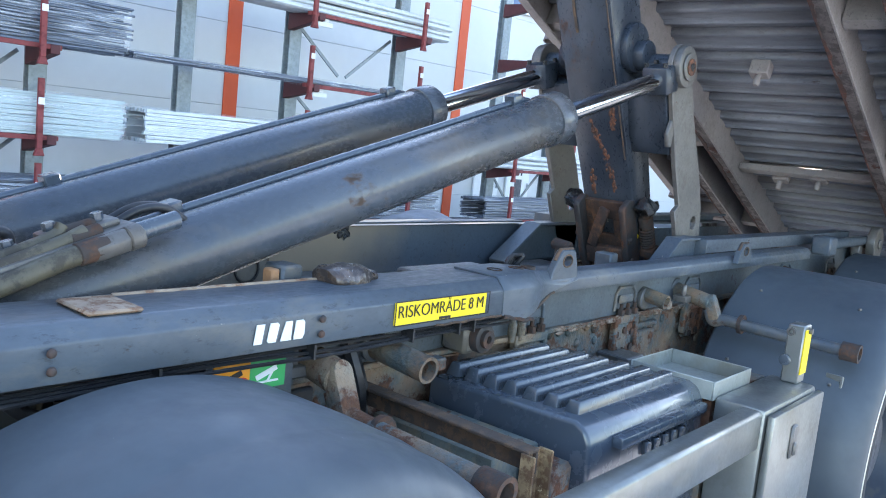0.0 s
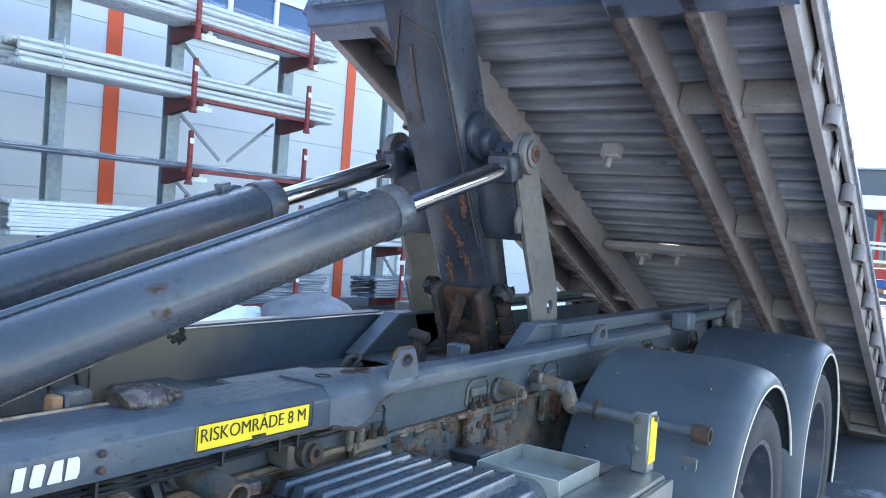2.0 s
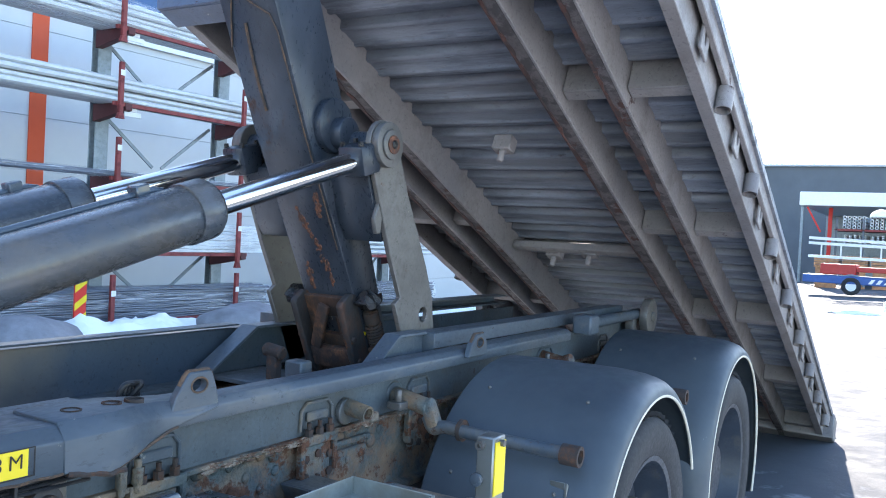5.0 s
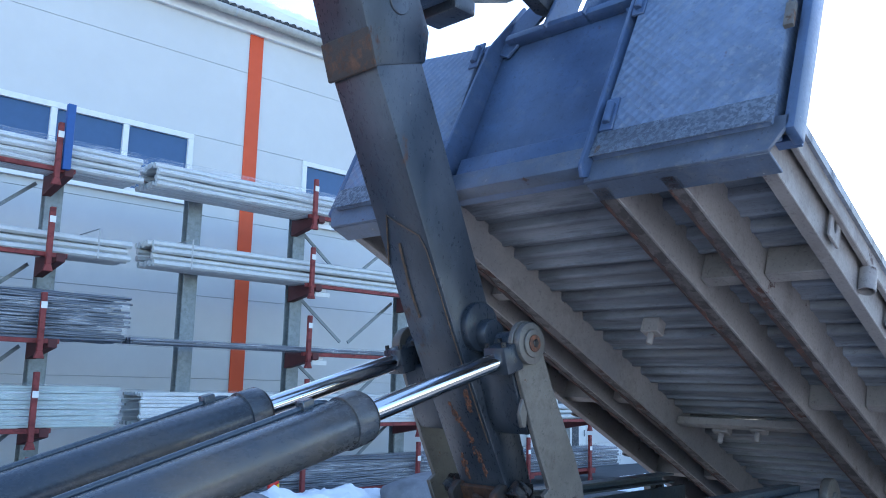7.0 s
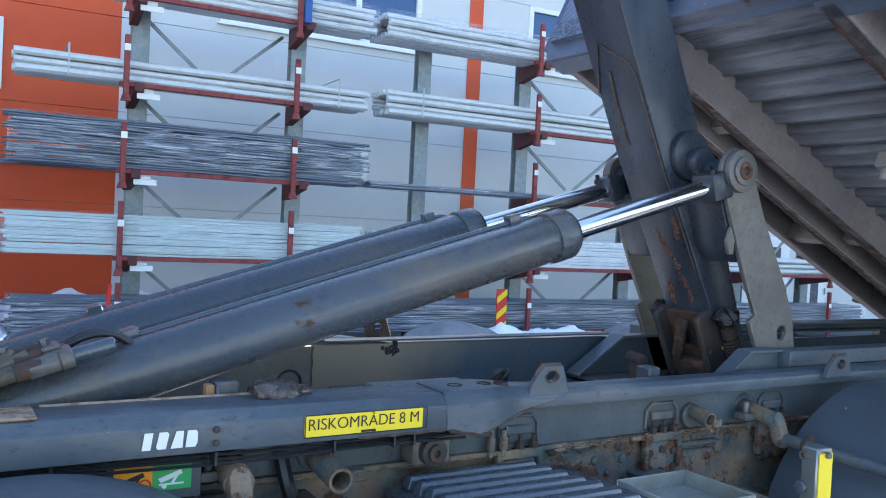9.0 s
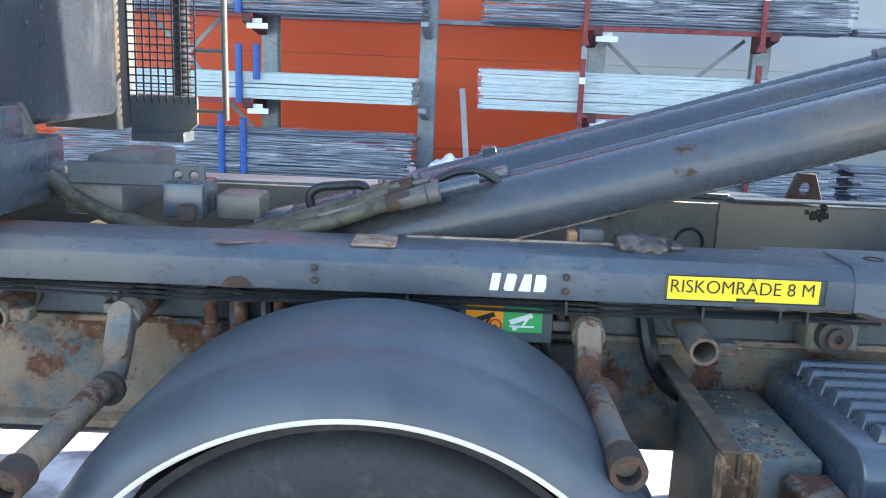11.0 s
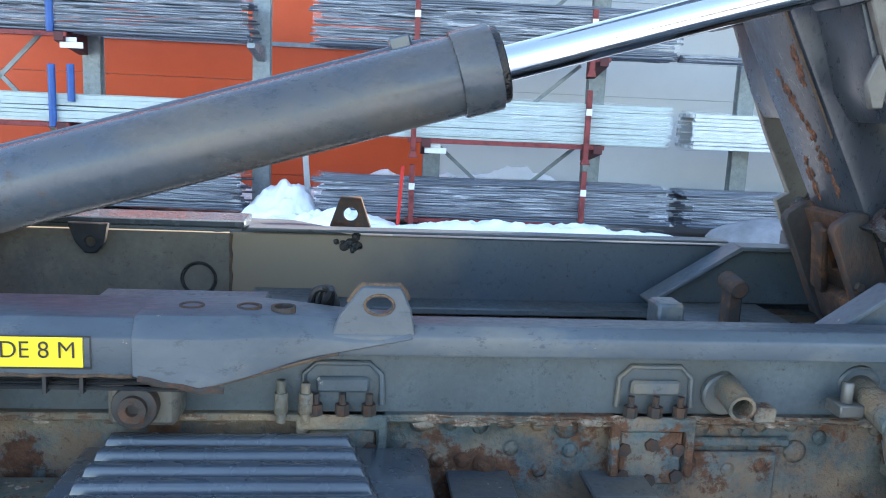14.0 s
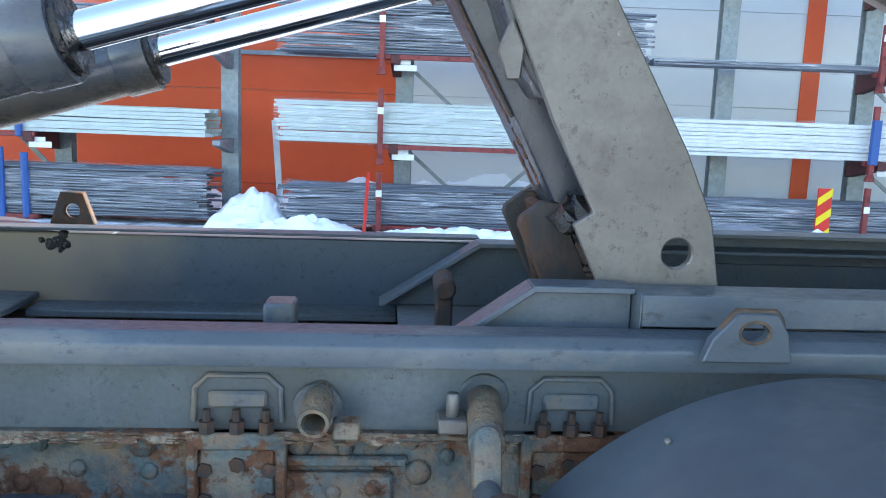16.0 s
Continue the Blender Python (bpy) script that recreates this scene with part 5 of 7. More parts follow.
# pin bosses and the dark pockets that hold the pins
for s in (-1, 1):
    bm = B()
    add_tube(bm, (2.15, s * (W2 - 0.01), 2.07), (2.15, s * (W2 + 0.03), 2.07), 0.10, n=36)
    part("pin_boss", bm, "arm", arm, "worn round pin boss", 0.008, 2)
    bm = B()
    add_tube(bm, (2.155, s * W2, 2.035), (2.155, s * (W2 + 0.075), 2.035), 0.062, n=28)
    part("boss_ring", bm, "arm", arm, "scuffed ring on the boss", 0.008, 2)
    bm = B()
    add_tube(bm, (2.18, s * 0.12, 1.985), (2.18, s * 0.31, 1.985), 0.05, n=24)
    part("cross_pin", bm, "arm", arm, "", 0.004)
    bm = B()
    y0, y1 = sorted((s * 0.12, s * 0.297))
    add_prism(bm, [(2.085, 1.64), (2.07, 1.72), (2.085, 1.93), (2.235, 1.93), (2.245, 1.64)], y0, y1, "xz")
    part("pin_pocket", bm, "arm", arm, "dark box section between arm and link", 0.01, 2)
    bm = B()
    y0, y1 = sorted((s * 0.124, s * 0.132))
    add_prism(bm, [(2.118 + 0.014 * math.cos(a), (1.92 if math.sin(a) > 0 else 1.74) + 0.014 * math.sin(a)) for a in [2 * math.pi * q / 16 for q in range(16)]], y0, y1, "xz")
    part("slot", bm, "grease", arm)
    # lower yoke: forked cheeks either side of a windowed cross plate
    y0, y1 = sorted((s * 0.098, s * 0.128))
    bm = B()
    add_prism(bm, [(2.07, 1.06), (2.07, 1.42), (2.04, 1.436), (1.985, 1.425), (1.972, 1.41), (1.975, 1.15), (2.0, 1.06)], y0, y1, "xz")
    part("yoke_cheek", bm, "yokerust", arm, "dark forked yoke cheek with rusty edges", 0.004)
    for x, z in ((1.995, 1.26), (2.0, 1.16)):
        bm = B()
        add_tube(bm, (x, s * 0.124, z), (x, s * 0.14, z), 0.013, n=6)
        part("bolt_head", bm, "ruststeel", arm, "", 0.002)
bm = B()
for lo, hi in (((-0.0975, 1.08), (0.0975, 1.255)), ((-0.0975, 1.335), (0.0975, 1.42)), ((-0.0975, 1.255), (-0.035, 1.335)), ((0.045, 1.255), (0.0975, 1.335))):
    add_box(bm, (2.028, lo[0], lo[1]), (2.05, hi[0], hi[1]))
part("latch_plate", bm, "latchrust", arm, "rust-eaten cross plate with square window", 0.002)
bm = B()
add_box(bm, (1.985, -0.0975, 1.12), (2.027, 0.0975, 1.21))
part("latch_block", bm, "latchrust", arm, "rusty latch bar between the cheeks", 0.012, 2)
bm = B()
add_beam(bm, (1.985, 0.06, 1.215), (2.0, -0.02, 1.40), 0.05, 0.022, (1, 0, 0))
part("latch_bar", bm, "latchrust", arm, "slanting rusty latch bar", 0.008, 2)
bm = B()
add_tube(bm, (2.095, -0.16, 1.06), (2.095, -0.16, 1.37), 0.020, n=14)
add_tube(bm, (2.095, -0.16, 1.285), (2.095, -0.16, 1.335), 0.032, n=14)
part("latch_rod", bm, "ruststeel", arm, "rusty latch rod", 0.004)
bm = B()
hx = [(2.095 + 0.03 * math.cos(a), -0.16 + 0.03 * math.sin(a), 1.19 + 0.09 * a / (14 * math.pi)) for a in [i * math.pi / 6 for i in range(85)]]
add_sweep(bm, hx, 0.0055, 6)
part("latch_spring", bm, "ruststeel", arm, "rusty coil spring")
bm = B()
add_box(bm, (2.055, -0.20, 1.15), (2.125, -0.135, 1.19))
part("spring_seat", bm, "ruststeel", arm, "", 0.008, 2)
bm = B()
bmesh.ops.create_icosphere(bm, subdivisions=3, radius=1.0, matrix=Matrix.Translation((2.085, -0.175, 1.392)) @ Matrix.Diagonal((0.055, 0.048, 0.036, 1)))
for q in bm.verts:
    q.co += V(noise.noise(q.co * 30), noise.noise(q.co * 30 + V(9, 0, 0)), noise.noise(q.co * 30 + V(0, 9, 0))) * 0.022
part("greasy_cap", bm, "grease", arm, "grease-caked black cap")
bm = B()
bmesh.ops.create_icosphere(bm, subdivisions=3, radius=1.0, matrix=Matrix.Translation((2.09, 0.19, 1.38)) @ Matrix.Diagonal((0.05, 0.05, 0.04, 1)))
for q in bm.verts:
    q.co += V(noise.noise(q.co * 30), noise.noise(q.co * 30 + V(9, 0, 0)), noise.noise(q.co * 30 + V(0, 9, 0))) * 0.022
part("greasy_cap", bm, "grease", arm, "grease-caked black cap")
# striped spring under the yoke
bm = B()
add_tube(bm, (2.02, -0.11, 1.07), (2.06, -0.11, 1.20), 0.016, n=14)
part("latch_tip", bm, "ink", truck, "black and yellow striped hose end", 0.004, 2)
for i in range(5):
    bm = B()
    c = V(2.024 + 0.0085 * i, -0.11, 1.083 + 0.0275 * i)
    add_tube(bm, c, c + V(0.004, 0, 0.013), 0.0175, n=14)
    part("stripe", bm, "yellow", truck, "yellow stripe")

# tall grey link plates beside the arm
for s in (-1, 1):
    bm = B()
    top = [(2.18 + 0.088 * math.cos(a), 1.985 + 0.088 * math.sin(a)) for a in [radians(d) for d in range(-10, 191, 20)]]
    poly = [(2.055, 1.04), (2.19, 1.04), (2.257, 1.152), (2.297, 1.312), (2.297, 1.451), (2.27, 1.755)] + top + [(2.086, 1.76), (2.083, 1.598), (2.092, 1.413), (2.05, 1.407)]
    y0, y1 = sorted((s * 0.30, s * 0.322))
    add_prism(bm, poly, y0, y1, "xz", [(2.212, 1.278, 0.029)])
    lk = part("link_plate", bm, "steelplate", truck, "tall scratched grey steel link plate", 0.003)
    lk.matrix_basis = LEAN
    for r, a, b, mt in ((0.082, 0.322, 0.352, "steelplate"), (0.055, 0.352, 0.362, "steelplate"), (0.034, 0.362, 0.368, "rustrun"), (0.016, 0.368, 0.372, "grease")):
        bm = B()
        add_tube(bm, (2.18, s * a, 1.985), (2.18, s * b, 1.985), r, n=32)
        part("pin", bm, mt, lk, "round pin with worn end" if r > 0.08 else "", 0.005, 2)
    if s > 0:
        continue
    bm = B()
    y0, y1 = sorted((s * 0.302, s * 0.32))
    add_prism(bm, [(2.084, 1.80), (2.084, 1.74), (2.055, 1.69), (2.03, 1.70), (2.036, 1.755)], y0, y1, "xz")
    part("tab", bm, "steelplate", lk, "small bent steel tab", 0.004)
# ramp-shaped side gusset beside the near link
bm = B()
add_prism(bm, [(1.74, 1.12), (1.885, 1.225), (2.07, 1.225), (2.07, 1.12)], -0.39, -0.36, "xz")
part("gusset", bm, "paint", truck, "", 0.003)
bm = B()
add_box(bm, (1.885, -0.41, 1.226), (2.07, -0.34, 1.238))
part("gusset_flange", bm, "rail", truck, "", 0.002)
bm = B()
add_beam(bm, (1.735, -0.375, 1.125), (1.888, -0.375, 1.232), 0.07, 0.012)
part("gusset_flange", bm, "rail", truck, "", 0.002)
for s in (-1, 1):
    bm = B()
    add_prism(bm, [(s * 0.44, 1.175), (s * 0.44, 1.232), (s * 0.345, 1.232), (s * 0.345, 1.222), (s * 0.43, 1.222), (s * 0.43, 1.185), (s * 0.345, 1.185), (s * 0.345, 1.175)], 2.075, XR - 0.3, "yz")
    add_box(bm, (2.0715, min(s * 0.44, s * 0.345), 1.12), (2.0745, max(s * 0.44, s * 0.345), 1.232))
    part("tilt_frame_rail", bm, "rail", truck, "", 0.003)
bm = B()
add_prism(bm, [(1.62, 1.03), (1.87, 1.19), (2.30, 1.19), (2.30, 1.03)], 0.30, 0.34, "xz")
part("gusset", bm, "innerpaint", truck, "", 0.003)
bm = B()
add_beam(bm, (1.615, 0.305, 1.035), (1.872, 0.305, 1.199), 0.085, 0.012)
part("gusset_flange", bm, "rail", truck, "", 0.002)
bm = B()
add_box(bm, (1.868, 0.265, 1.192), (2.30, 0.345, 1.204))
part("gusset_flange", bm, "rail", truck, "", 0.002)
bm = B()
add_box(bm, (1.405, -0.36, 1.12), (1.462, -0.29, 1.185))
part("stop_block", bm, "paint", truck, "", 0.006)
bm = B()
add_box(bm, (1.745, 0.05, 1.0), (1.785, 0.10, 1.15))
add_tube(bm, (1.765, 0.03, 1.13), (1.765, 0.12, 1.14), 0.026, n=12)
part("pivot_lug", bm, "ruststeel", truck, "", 0.006)

# lashing lugs
for x, y, hgt, lbl in ((0.822, -0.515, 0.068, "rust-topped lashing lug with slotted hole"), (2.222, -0.54, 0.052, "worn lashing lug"), (0.764, 0.52, 0.09, "rusty lashing lug"), (3.45, -0.54, 0.052, "worn lashing lug")):
    bm = B()
    if y < 0:
        z0 = 1.152 if x < 1 else 1.145
        zt = 1.178 + hgt
        poly = [(x - 0.078, z0), (x + 0.076, z0), (x + 0.066, z0 + 0.05), (x + 0.053, zt - 0.012), (x + 0.045, zt), (x - 0.022, zt), (x - 0.032, zt - 0.012), (x - 0.062, z0 + 0.04)]
        add_prism(bm, poly, y - 0.012, y + 0.012, "xz", [(x + 0.008, zt - 0.033, 0.024, 0.7)])
    else:
        w = 0.062
        poly = [(x - w, 1.19), (x + w, 1.19), (x + w * 0.5, 1.19 + hgt), (x - w * 0.5, 1.19 + hgt)]
        add_prism(bm, poly, y - 0.012, y + 0.012, "xz", [(x, 1.19 + hgt * 0.42, 0.021)])
    lug = part("lashing_lug", bm, "ruststeel" if y > 0 else "rail", truck, lbl, 0.003)
    if y < 0:
        bm = B()
        add_sweep(bm, [(x - 0.045, y, zt - 0.032), (x - 0.032, y, zt - 0.011), (x - 0.022, y, zt), (x + 0.045, y, zt), (x + 0.053, y, zt - 0.011), (x + 0.058, y, zt - 0.026)], 0.0065, 8)
        part("worn_top", bm, "weldrust", lug, "rusty worn top edge")
        bm = B()
        add_sweep(bm, [(x + 0.008 + 0.026 * math.cos(a), y - 0.012, zt - 0.033 + 0.0185 * math.sin(a)) for a in [2 * math.pi * q / 18 for q in range(19)]], 0.0028, 6, False)
        part("worn_rim", bm, "weldrust", lug)
bm = B()
for i in range(26):
    a, r = random.uniform(0, 6.28), random.uniform(0, 0.035)
    bmesh.ops.create_icosphere(bm, subdivisions=1, radius=random.uniform(0.006, 0.016), matrix=Matrix.Translation((0.764 + r * math.cos(a) * 1.6, 0.395, 1.16 + r * math.sin(a) * 0.7)))
part("grease_smear", bm, "grease", truck, "black grease below the lug", kind="stuff")

# mount brackets with three bolts, along the frame
for x in (0.768, 1.376, 1.954, -0.62, -1.75, 3.1, 3.9):
    bm = B()
    add_prism(bm, [(x - 0.085, 0.985), (x + 0.085, 0.985), (x + 0.085, 0.86), (x + 0.066, 0.86), (x + 0.066, 0.955), (x - 0.066, 0.955), (x - 0.066, 0.86), (x - 0.085, 0.86)], -0.476, -0.451, "xz")
    mb = part("mount_bracket", bm, "web", truck, "rusty frame mount", 0.004)
    bm = B()
    add_box(bm, (x - 0.064, -0.464, 0.84), (x + 0.064, -0.4515, 0.953))
    part("bolt_plate", bm, "web", mb, "", 0.004)
    bm = B()
    loop = [(x - 0.075, -0.454, 1.00), (x - 0.072, -0.454, 1.06), (x - 0.05, -0.454, 1.082), (x + 0.05, -0.454, 1.082), (x + 0.072, -0.454, 1.06), (x + 0.075, -0.454, 1.00)]
    add_sweep(bm, loop, 0.0055, 8)
    part("mount_arch", bm, "paint", mb)
    bm = B()
    add_box(bm, (x - 0.05, -0.462, 1.025), (x + 0.05, -0.452, 1.055))
    part("mount_tongue", bm, "paint", mb, "", 0.008)
    for k in (-0.05, 0, 0.05):
        bm = B()
        add_tube(bm, (x + k, -0.468, 0.985), (x + k, -0.468, 1.006), 0.014, n=6)
        add_tube(bm, (x + k, -0.468, 1.0), (x + k, -0.468, 1.026), 0.007, n=8)
        part("bolt", bm, "ruststeel", mb)
    for k, zz in ((-0.055, 0.915), (0.0, 0.925), (0.055, 0.915), (-0.055, 0.86), (0.055, 0.86), (0, 0.85)):
        bm = B()
        add_tube(bm, (x + k, -0.47, zz), (x + k, -0.45, zz), 0.014, n=6)
        part("bolt", bm, "ruststeel", mb)
rivet_bm = B()
bmesh.ops.create_uvsphere(rivet_bm, u_segments=10, v_segments=6, radius=1.0)
for q in rivet_bm.verts:
    q.co = V(q.co.x, q.co.y * 0.55, q.co.z)
bmesh.ops.recalc_face_normals(rivet_bm, faces=rivet_bm.faces)
rivet_me = bpy.data.meshes.new("rivet_head")
rivet_bm.to_mesh(rivet_me)
rivet_bm.free()
rivet_me.polygons.foreach_set("use_smooth", [True] * len(rivet_me.polygons))
rivet_me.materials.append(M["web"])
spots = [(0.92 + 0.058 * i, 0.962 - 0.006 * (i % 3)) for i in range(6)] + [(0.90, 0.90), (0.955, 0.88), (1.005, 0.878), (0.985, 0.84), (1.05, 0.87), (1.10, 0.905), (1.16, 0.86), (1.22, 0.90), (1.27, 0.84)]
spots += [(1.48, 0.955), (1.56, 0.945), (1.612, 0.957), (1.676, 0.957), (1.60, 0.915), (1.69, 0.90), (1.74, 0.93), (1.86, 0.95), (1.90, 0.88)]
spots += [(random.uniform(-0.9, 0.28), random.uniform(0.78, 0.95)) for i in range(10)] + [(random.uniform(2.0, 2.6), random.uniform(0.80, 0.95)) for i in range(6)]
for i, (x, zz) in enumerate(spots):
    ob = new("rivet_head", rivet_me)
    q = 0.016 + 0.009 * ((i * 7) % 5 == 0)
    ob.parent = truck
    ob.matrix_basis = Matrix.Translation((x, -0.436, zz)) @ Matrix.Diagonal((q, q, q, 1))
bm = B()
add_box(bm, (1.345, -0.457, 0.70), (1.645, -0.437, 0.905))
pp = part("patch_plate", bm, "web", truck, "corroded patch plate", 0.006)
for x, zz in ((1.39, 0.875), (1.46, 0.885), (1.54, 0.87), (1.61, 0.88), (1.46, 0.80), (1.58, 0.80)):
    ob = new("rivet_head", rivet_me)
    ob.parent = pp
    ob.matrix_basis = Matrix.Translation((x, -0.457, zz)) @ Matrix.Diagonal((0.015, 0.015, 0.015, 1))
bm = B()
add_box(bm, (1.44, -0.452, 0.915), (1.67, -0.437, 0.934))
part("ledge", bm, "web", truck, "", 0.004)
for x in (0.97, 1.24):
    bm = B()
    add_prism(bm, [(x, 0.86), (x + 0.13, 0.86), (x + 0.10, 0.80), (x + 0.03, 0.80)], -0.56, -0.437, "xz")
    part("support_bracket", bm, "paint", truck, "", 0.005)

# roller
bm = B()
add_tube(bm, (0.412, -0.56, 1.029), (0.412, -0.45, 1.029), 0.040, n=24)
rl = part("roller", bm, "yokerust", truck, "", 0.005, 2)
bm = B()
add_tube(bm, (0.412, -0.572, 1.029), (0.412, -0.555, 1.029), 0.024, n=20, hollow=0.45)
part("roller_hub", bm, "ruststeel", rl, "rusty roller hub")
bm = B()
add_box(bm, (0.36, -0.535, 0.985), (0.48, -0.45, 1.085))
part("roller_bracket", bm, "paint", truck, "", 0.01)
# cable run under the rail
for k in range(4):
    bm = B()
    add_sweep(bm, curve_pts([(-2.2 + 0.3 * i, -0.545 - 0.008 * k, 1.088 - 0.007 * k + 0.004 * math.sin(i * 2.1 + k)) for i in range(10)], 4), 0.0045, 6)
    part("cable", bm, "hoseblack", truck)
for x in (-0.55, -0.2, 0.1, 0.27, 0.33):
    bm = B()
    add_box(bm, (x, -0.580, 1.062), (x + 0.006, -0.541, 1.094))
    part("cable_tie", bm, "hoseblack", truck)

# stub pipes and bracket tubes that carry the mudguards
for x, y in ((0.095, -0.643), (1.512, -0.55), (-1.45, -0.6)):
    bm = B()
    add_tube(bm, (x, y, 1.012 if x < 1 else 1.033), (x + 0.005, -0.44, 1.03 if x < 1 else 1.05), 0.032 if x < 1 else 0.026, n=24, hollow=0.76)
    st = part("stub_pipe", bm, "web", truck, "open steel stub pipe")
    bm = B()
    add_box(bm, (x + 0.03, y + 0.01, 1.0), (x + 0.075, y + 0.05, 1.03))
    part("clamp", bm, "web", st, "", 0.004)
    bm = B()
    add_tube(bm, (x, -0.47, 1.03), (x, -0.45, 1.03), 0.042, n=20)
    part("flange", bm, "paint", st, "", 0.004)


def guard_tube(x, yend, zend, k=1.0, coat="web", r=0.037):
    """A bent tube from the frame out under the mudguard."""
    bm = B()
    add_tube(bm, (x, -0.44, 1.045), (x - 0.012, -0.605, 1.02), r, n=22)
    g = part("guard_tube", bm, coat, truck, "rust-mottled bracket tube", 0.003)
    bm = B()
    add_tube(bm, (x, -0.435, 1.046), (x - 0.001, -0.455, 1.043), 0.046, n=22)
    part("weld_flange", bm, "paint", g, "", 0.004)
    bm = B()
    m = Matrix.Translation((x - 0.014, -0.61, 1.012)) @ Matrix.Rotation(radians(-24), 4, "X")
    sta = [(0.037 * k * math.cos(q), 0.03 * k + 0.037 * k * math.sin(q)) for q in [math.pi * i / 10 for i in range(11)]] + [(-0.037 * k * math.cos(q), -0.075 * k - 0.037 * k * math.sin(q)) for q in [math.pi * i / 10 for i in range(11)]]
    add_prism(bm, sta, -0.022, 0.022, "xz")
    bmesh.ops.transform(bm, matrix=m, verts=bm.verts)
    part("mitre_end", bm, coat, g, "flat cut tube end flaking with rust", 0.008, 2)
    bm = B()
    add_sweep(bm, curve_pts([(x - 0.014, -0.60, 0.995), (x - 0.014, -0.625, 0.955), (x - 0.014, -0.67, zend + 0.014), (x - 0.012, -0.78, zend + 0.008), (x - 0.01, yend, zend)], 6), r * 0.73, 18)
    part("lower_pipe", bm, "web" if x < 0 else "paint", g, "blue-grey pipe with rust")
    bm = B()
    add_tube(bm, (x - 0.01, yend - 0.03, zend - 0.001), (x - 0.01, yend + 0.03, zend), 0.033, n=20, hollow=0.66)
    part("tube_end", bm, "ruststeel", g, "rusty tube end")
    bm = B()
    add_tube(bm, (x, -0.72, zend + 0.01), (x, -0.735, zend + 0.01), 0.036, n=20)
    part("clamp_ring", bm, "ruststeel", g)
    bm = B()
    add_box(bm, (x - 0.085, -0.535, 1.01), (x - 0.035, -0.48, 1.035))
    add_tube(bm, (x - 0.06, -0.51, 1.03), (x - 0.06, -0.51, 1.075), 0.012, n=8)
    part("clamp_bolt", bm, "steelplate", g, "", 0.003)


guard_tube(1.80, -1.12, 0.952, 0.62, r=0.030)
guard_tube(-0.135, -1.02, 0.93, 0.74)
guard_tube(-1.15, -1.10, 0.90, 0.74)
guard_tube(3.05, -1.12, 0.955)


# mudguards and wheels
def guard(xc, zc, r, y0, y1, a0, a1, creased=False):
    bm = B()
    n = 80
    ribs = []
    crease = [(y1 + 0.178, 0.012), (y1 + 0.168, 0.007), (y1 + 0.150, 0.007)] if creased else [(y1 + 0.18, 0.013)]
    prof = [(y0, -0.006), (y0, 0.0), (y0 - 0.01, 0.010), (y1 + 0.30, 0.014)] + crease + [(y1 + 0.10, 0.006), (y1 + 0.065, -0.001), (y1 + 0.038, -0.011), (y1 + 0.018, -0.026), (y1 + 0.006, -0.042), (y1, -0.060), (y1, -0.068), (y1 + 0.010, -0.068), (y1 + 0.018, -0.046), (y1 + 0.036, -0.028), (y1 + 0.10, -0.008), (y1 + 0.20, -0.004)]
    for i in range(n + 1):
        a = radians(a0 + (a1 - a0) * i / n)
        ribs.append([bm.verts.new((xc - (r + d) * math.cos(a), y, zc + (r + d) * math.sin(a))) for y, d in prof])
    k = len(prof)
    for a, b in zip(ribs, ribs[1:]):
        for i in range(k):
            bm.faces.new((a[i], b[i], b[(i + 1) % k], a[(i + 1) % k]))
    bm.faces.new(ribs[0]), bm.faces.new(ribs[-1][::-1])
    g = part("mudguard", bm, "guard", truck, "dark blue-grey plastic mudguard")
    bm = B()
    add_sweep(bm, [(xc - (r - 0.066) * math.cos(a), y1 + 0.003, zc + (r - 0.066) * math.sin(a)) for a in [radians(a0 + (a1 - a0) * i / n) for i in range(n + 1)]], 0.006, 8)
    part("edge_strip", bm, "edge", g, "pale rubber edge strip")
    for a in (62, 118, 150, 30):
        if a0 < a < a1 and xc > 0:
            for y in (y1 + 0.16, y0 - 0.1):
                bm = B()
                p = V(xc - (r + 0.013) * math.cos(radians(a)), y, zc + (r + 0.013) * math.sin(radians(a)))
                bmesh.ops.create_uvsphere(bm, u_segments=8, v_segments=5, radius=0.007, matrix=Matrix.Translation(p))
                part("rivet", bm, "steelplate", g, "small bright rivet")
    return g


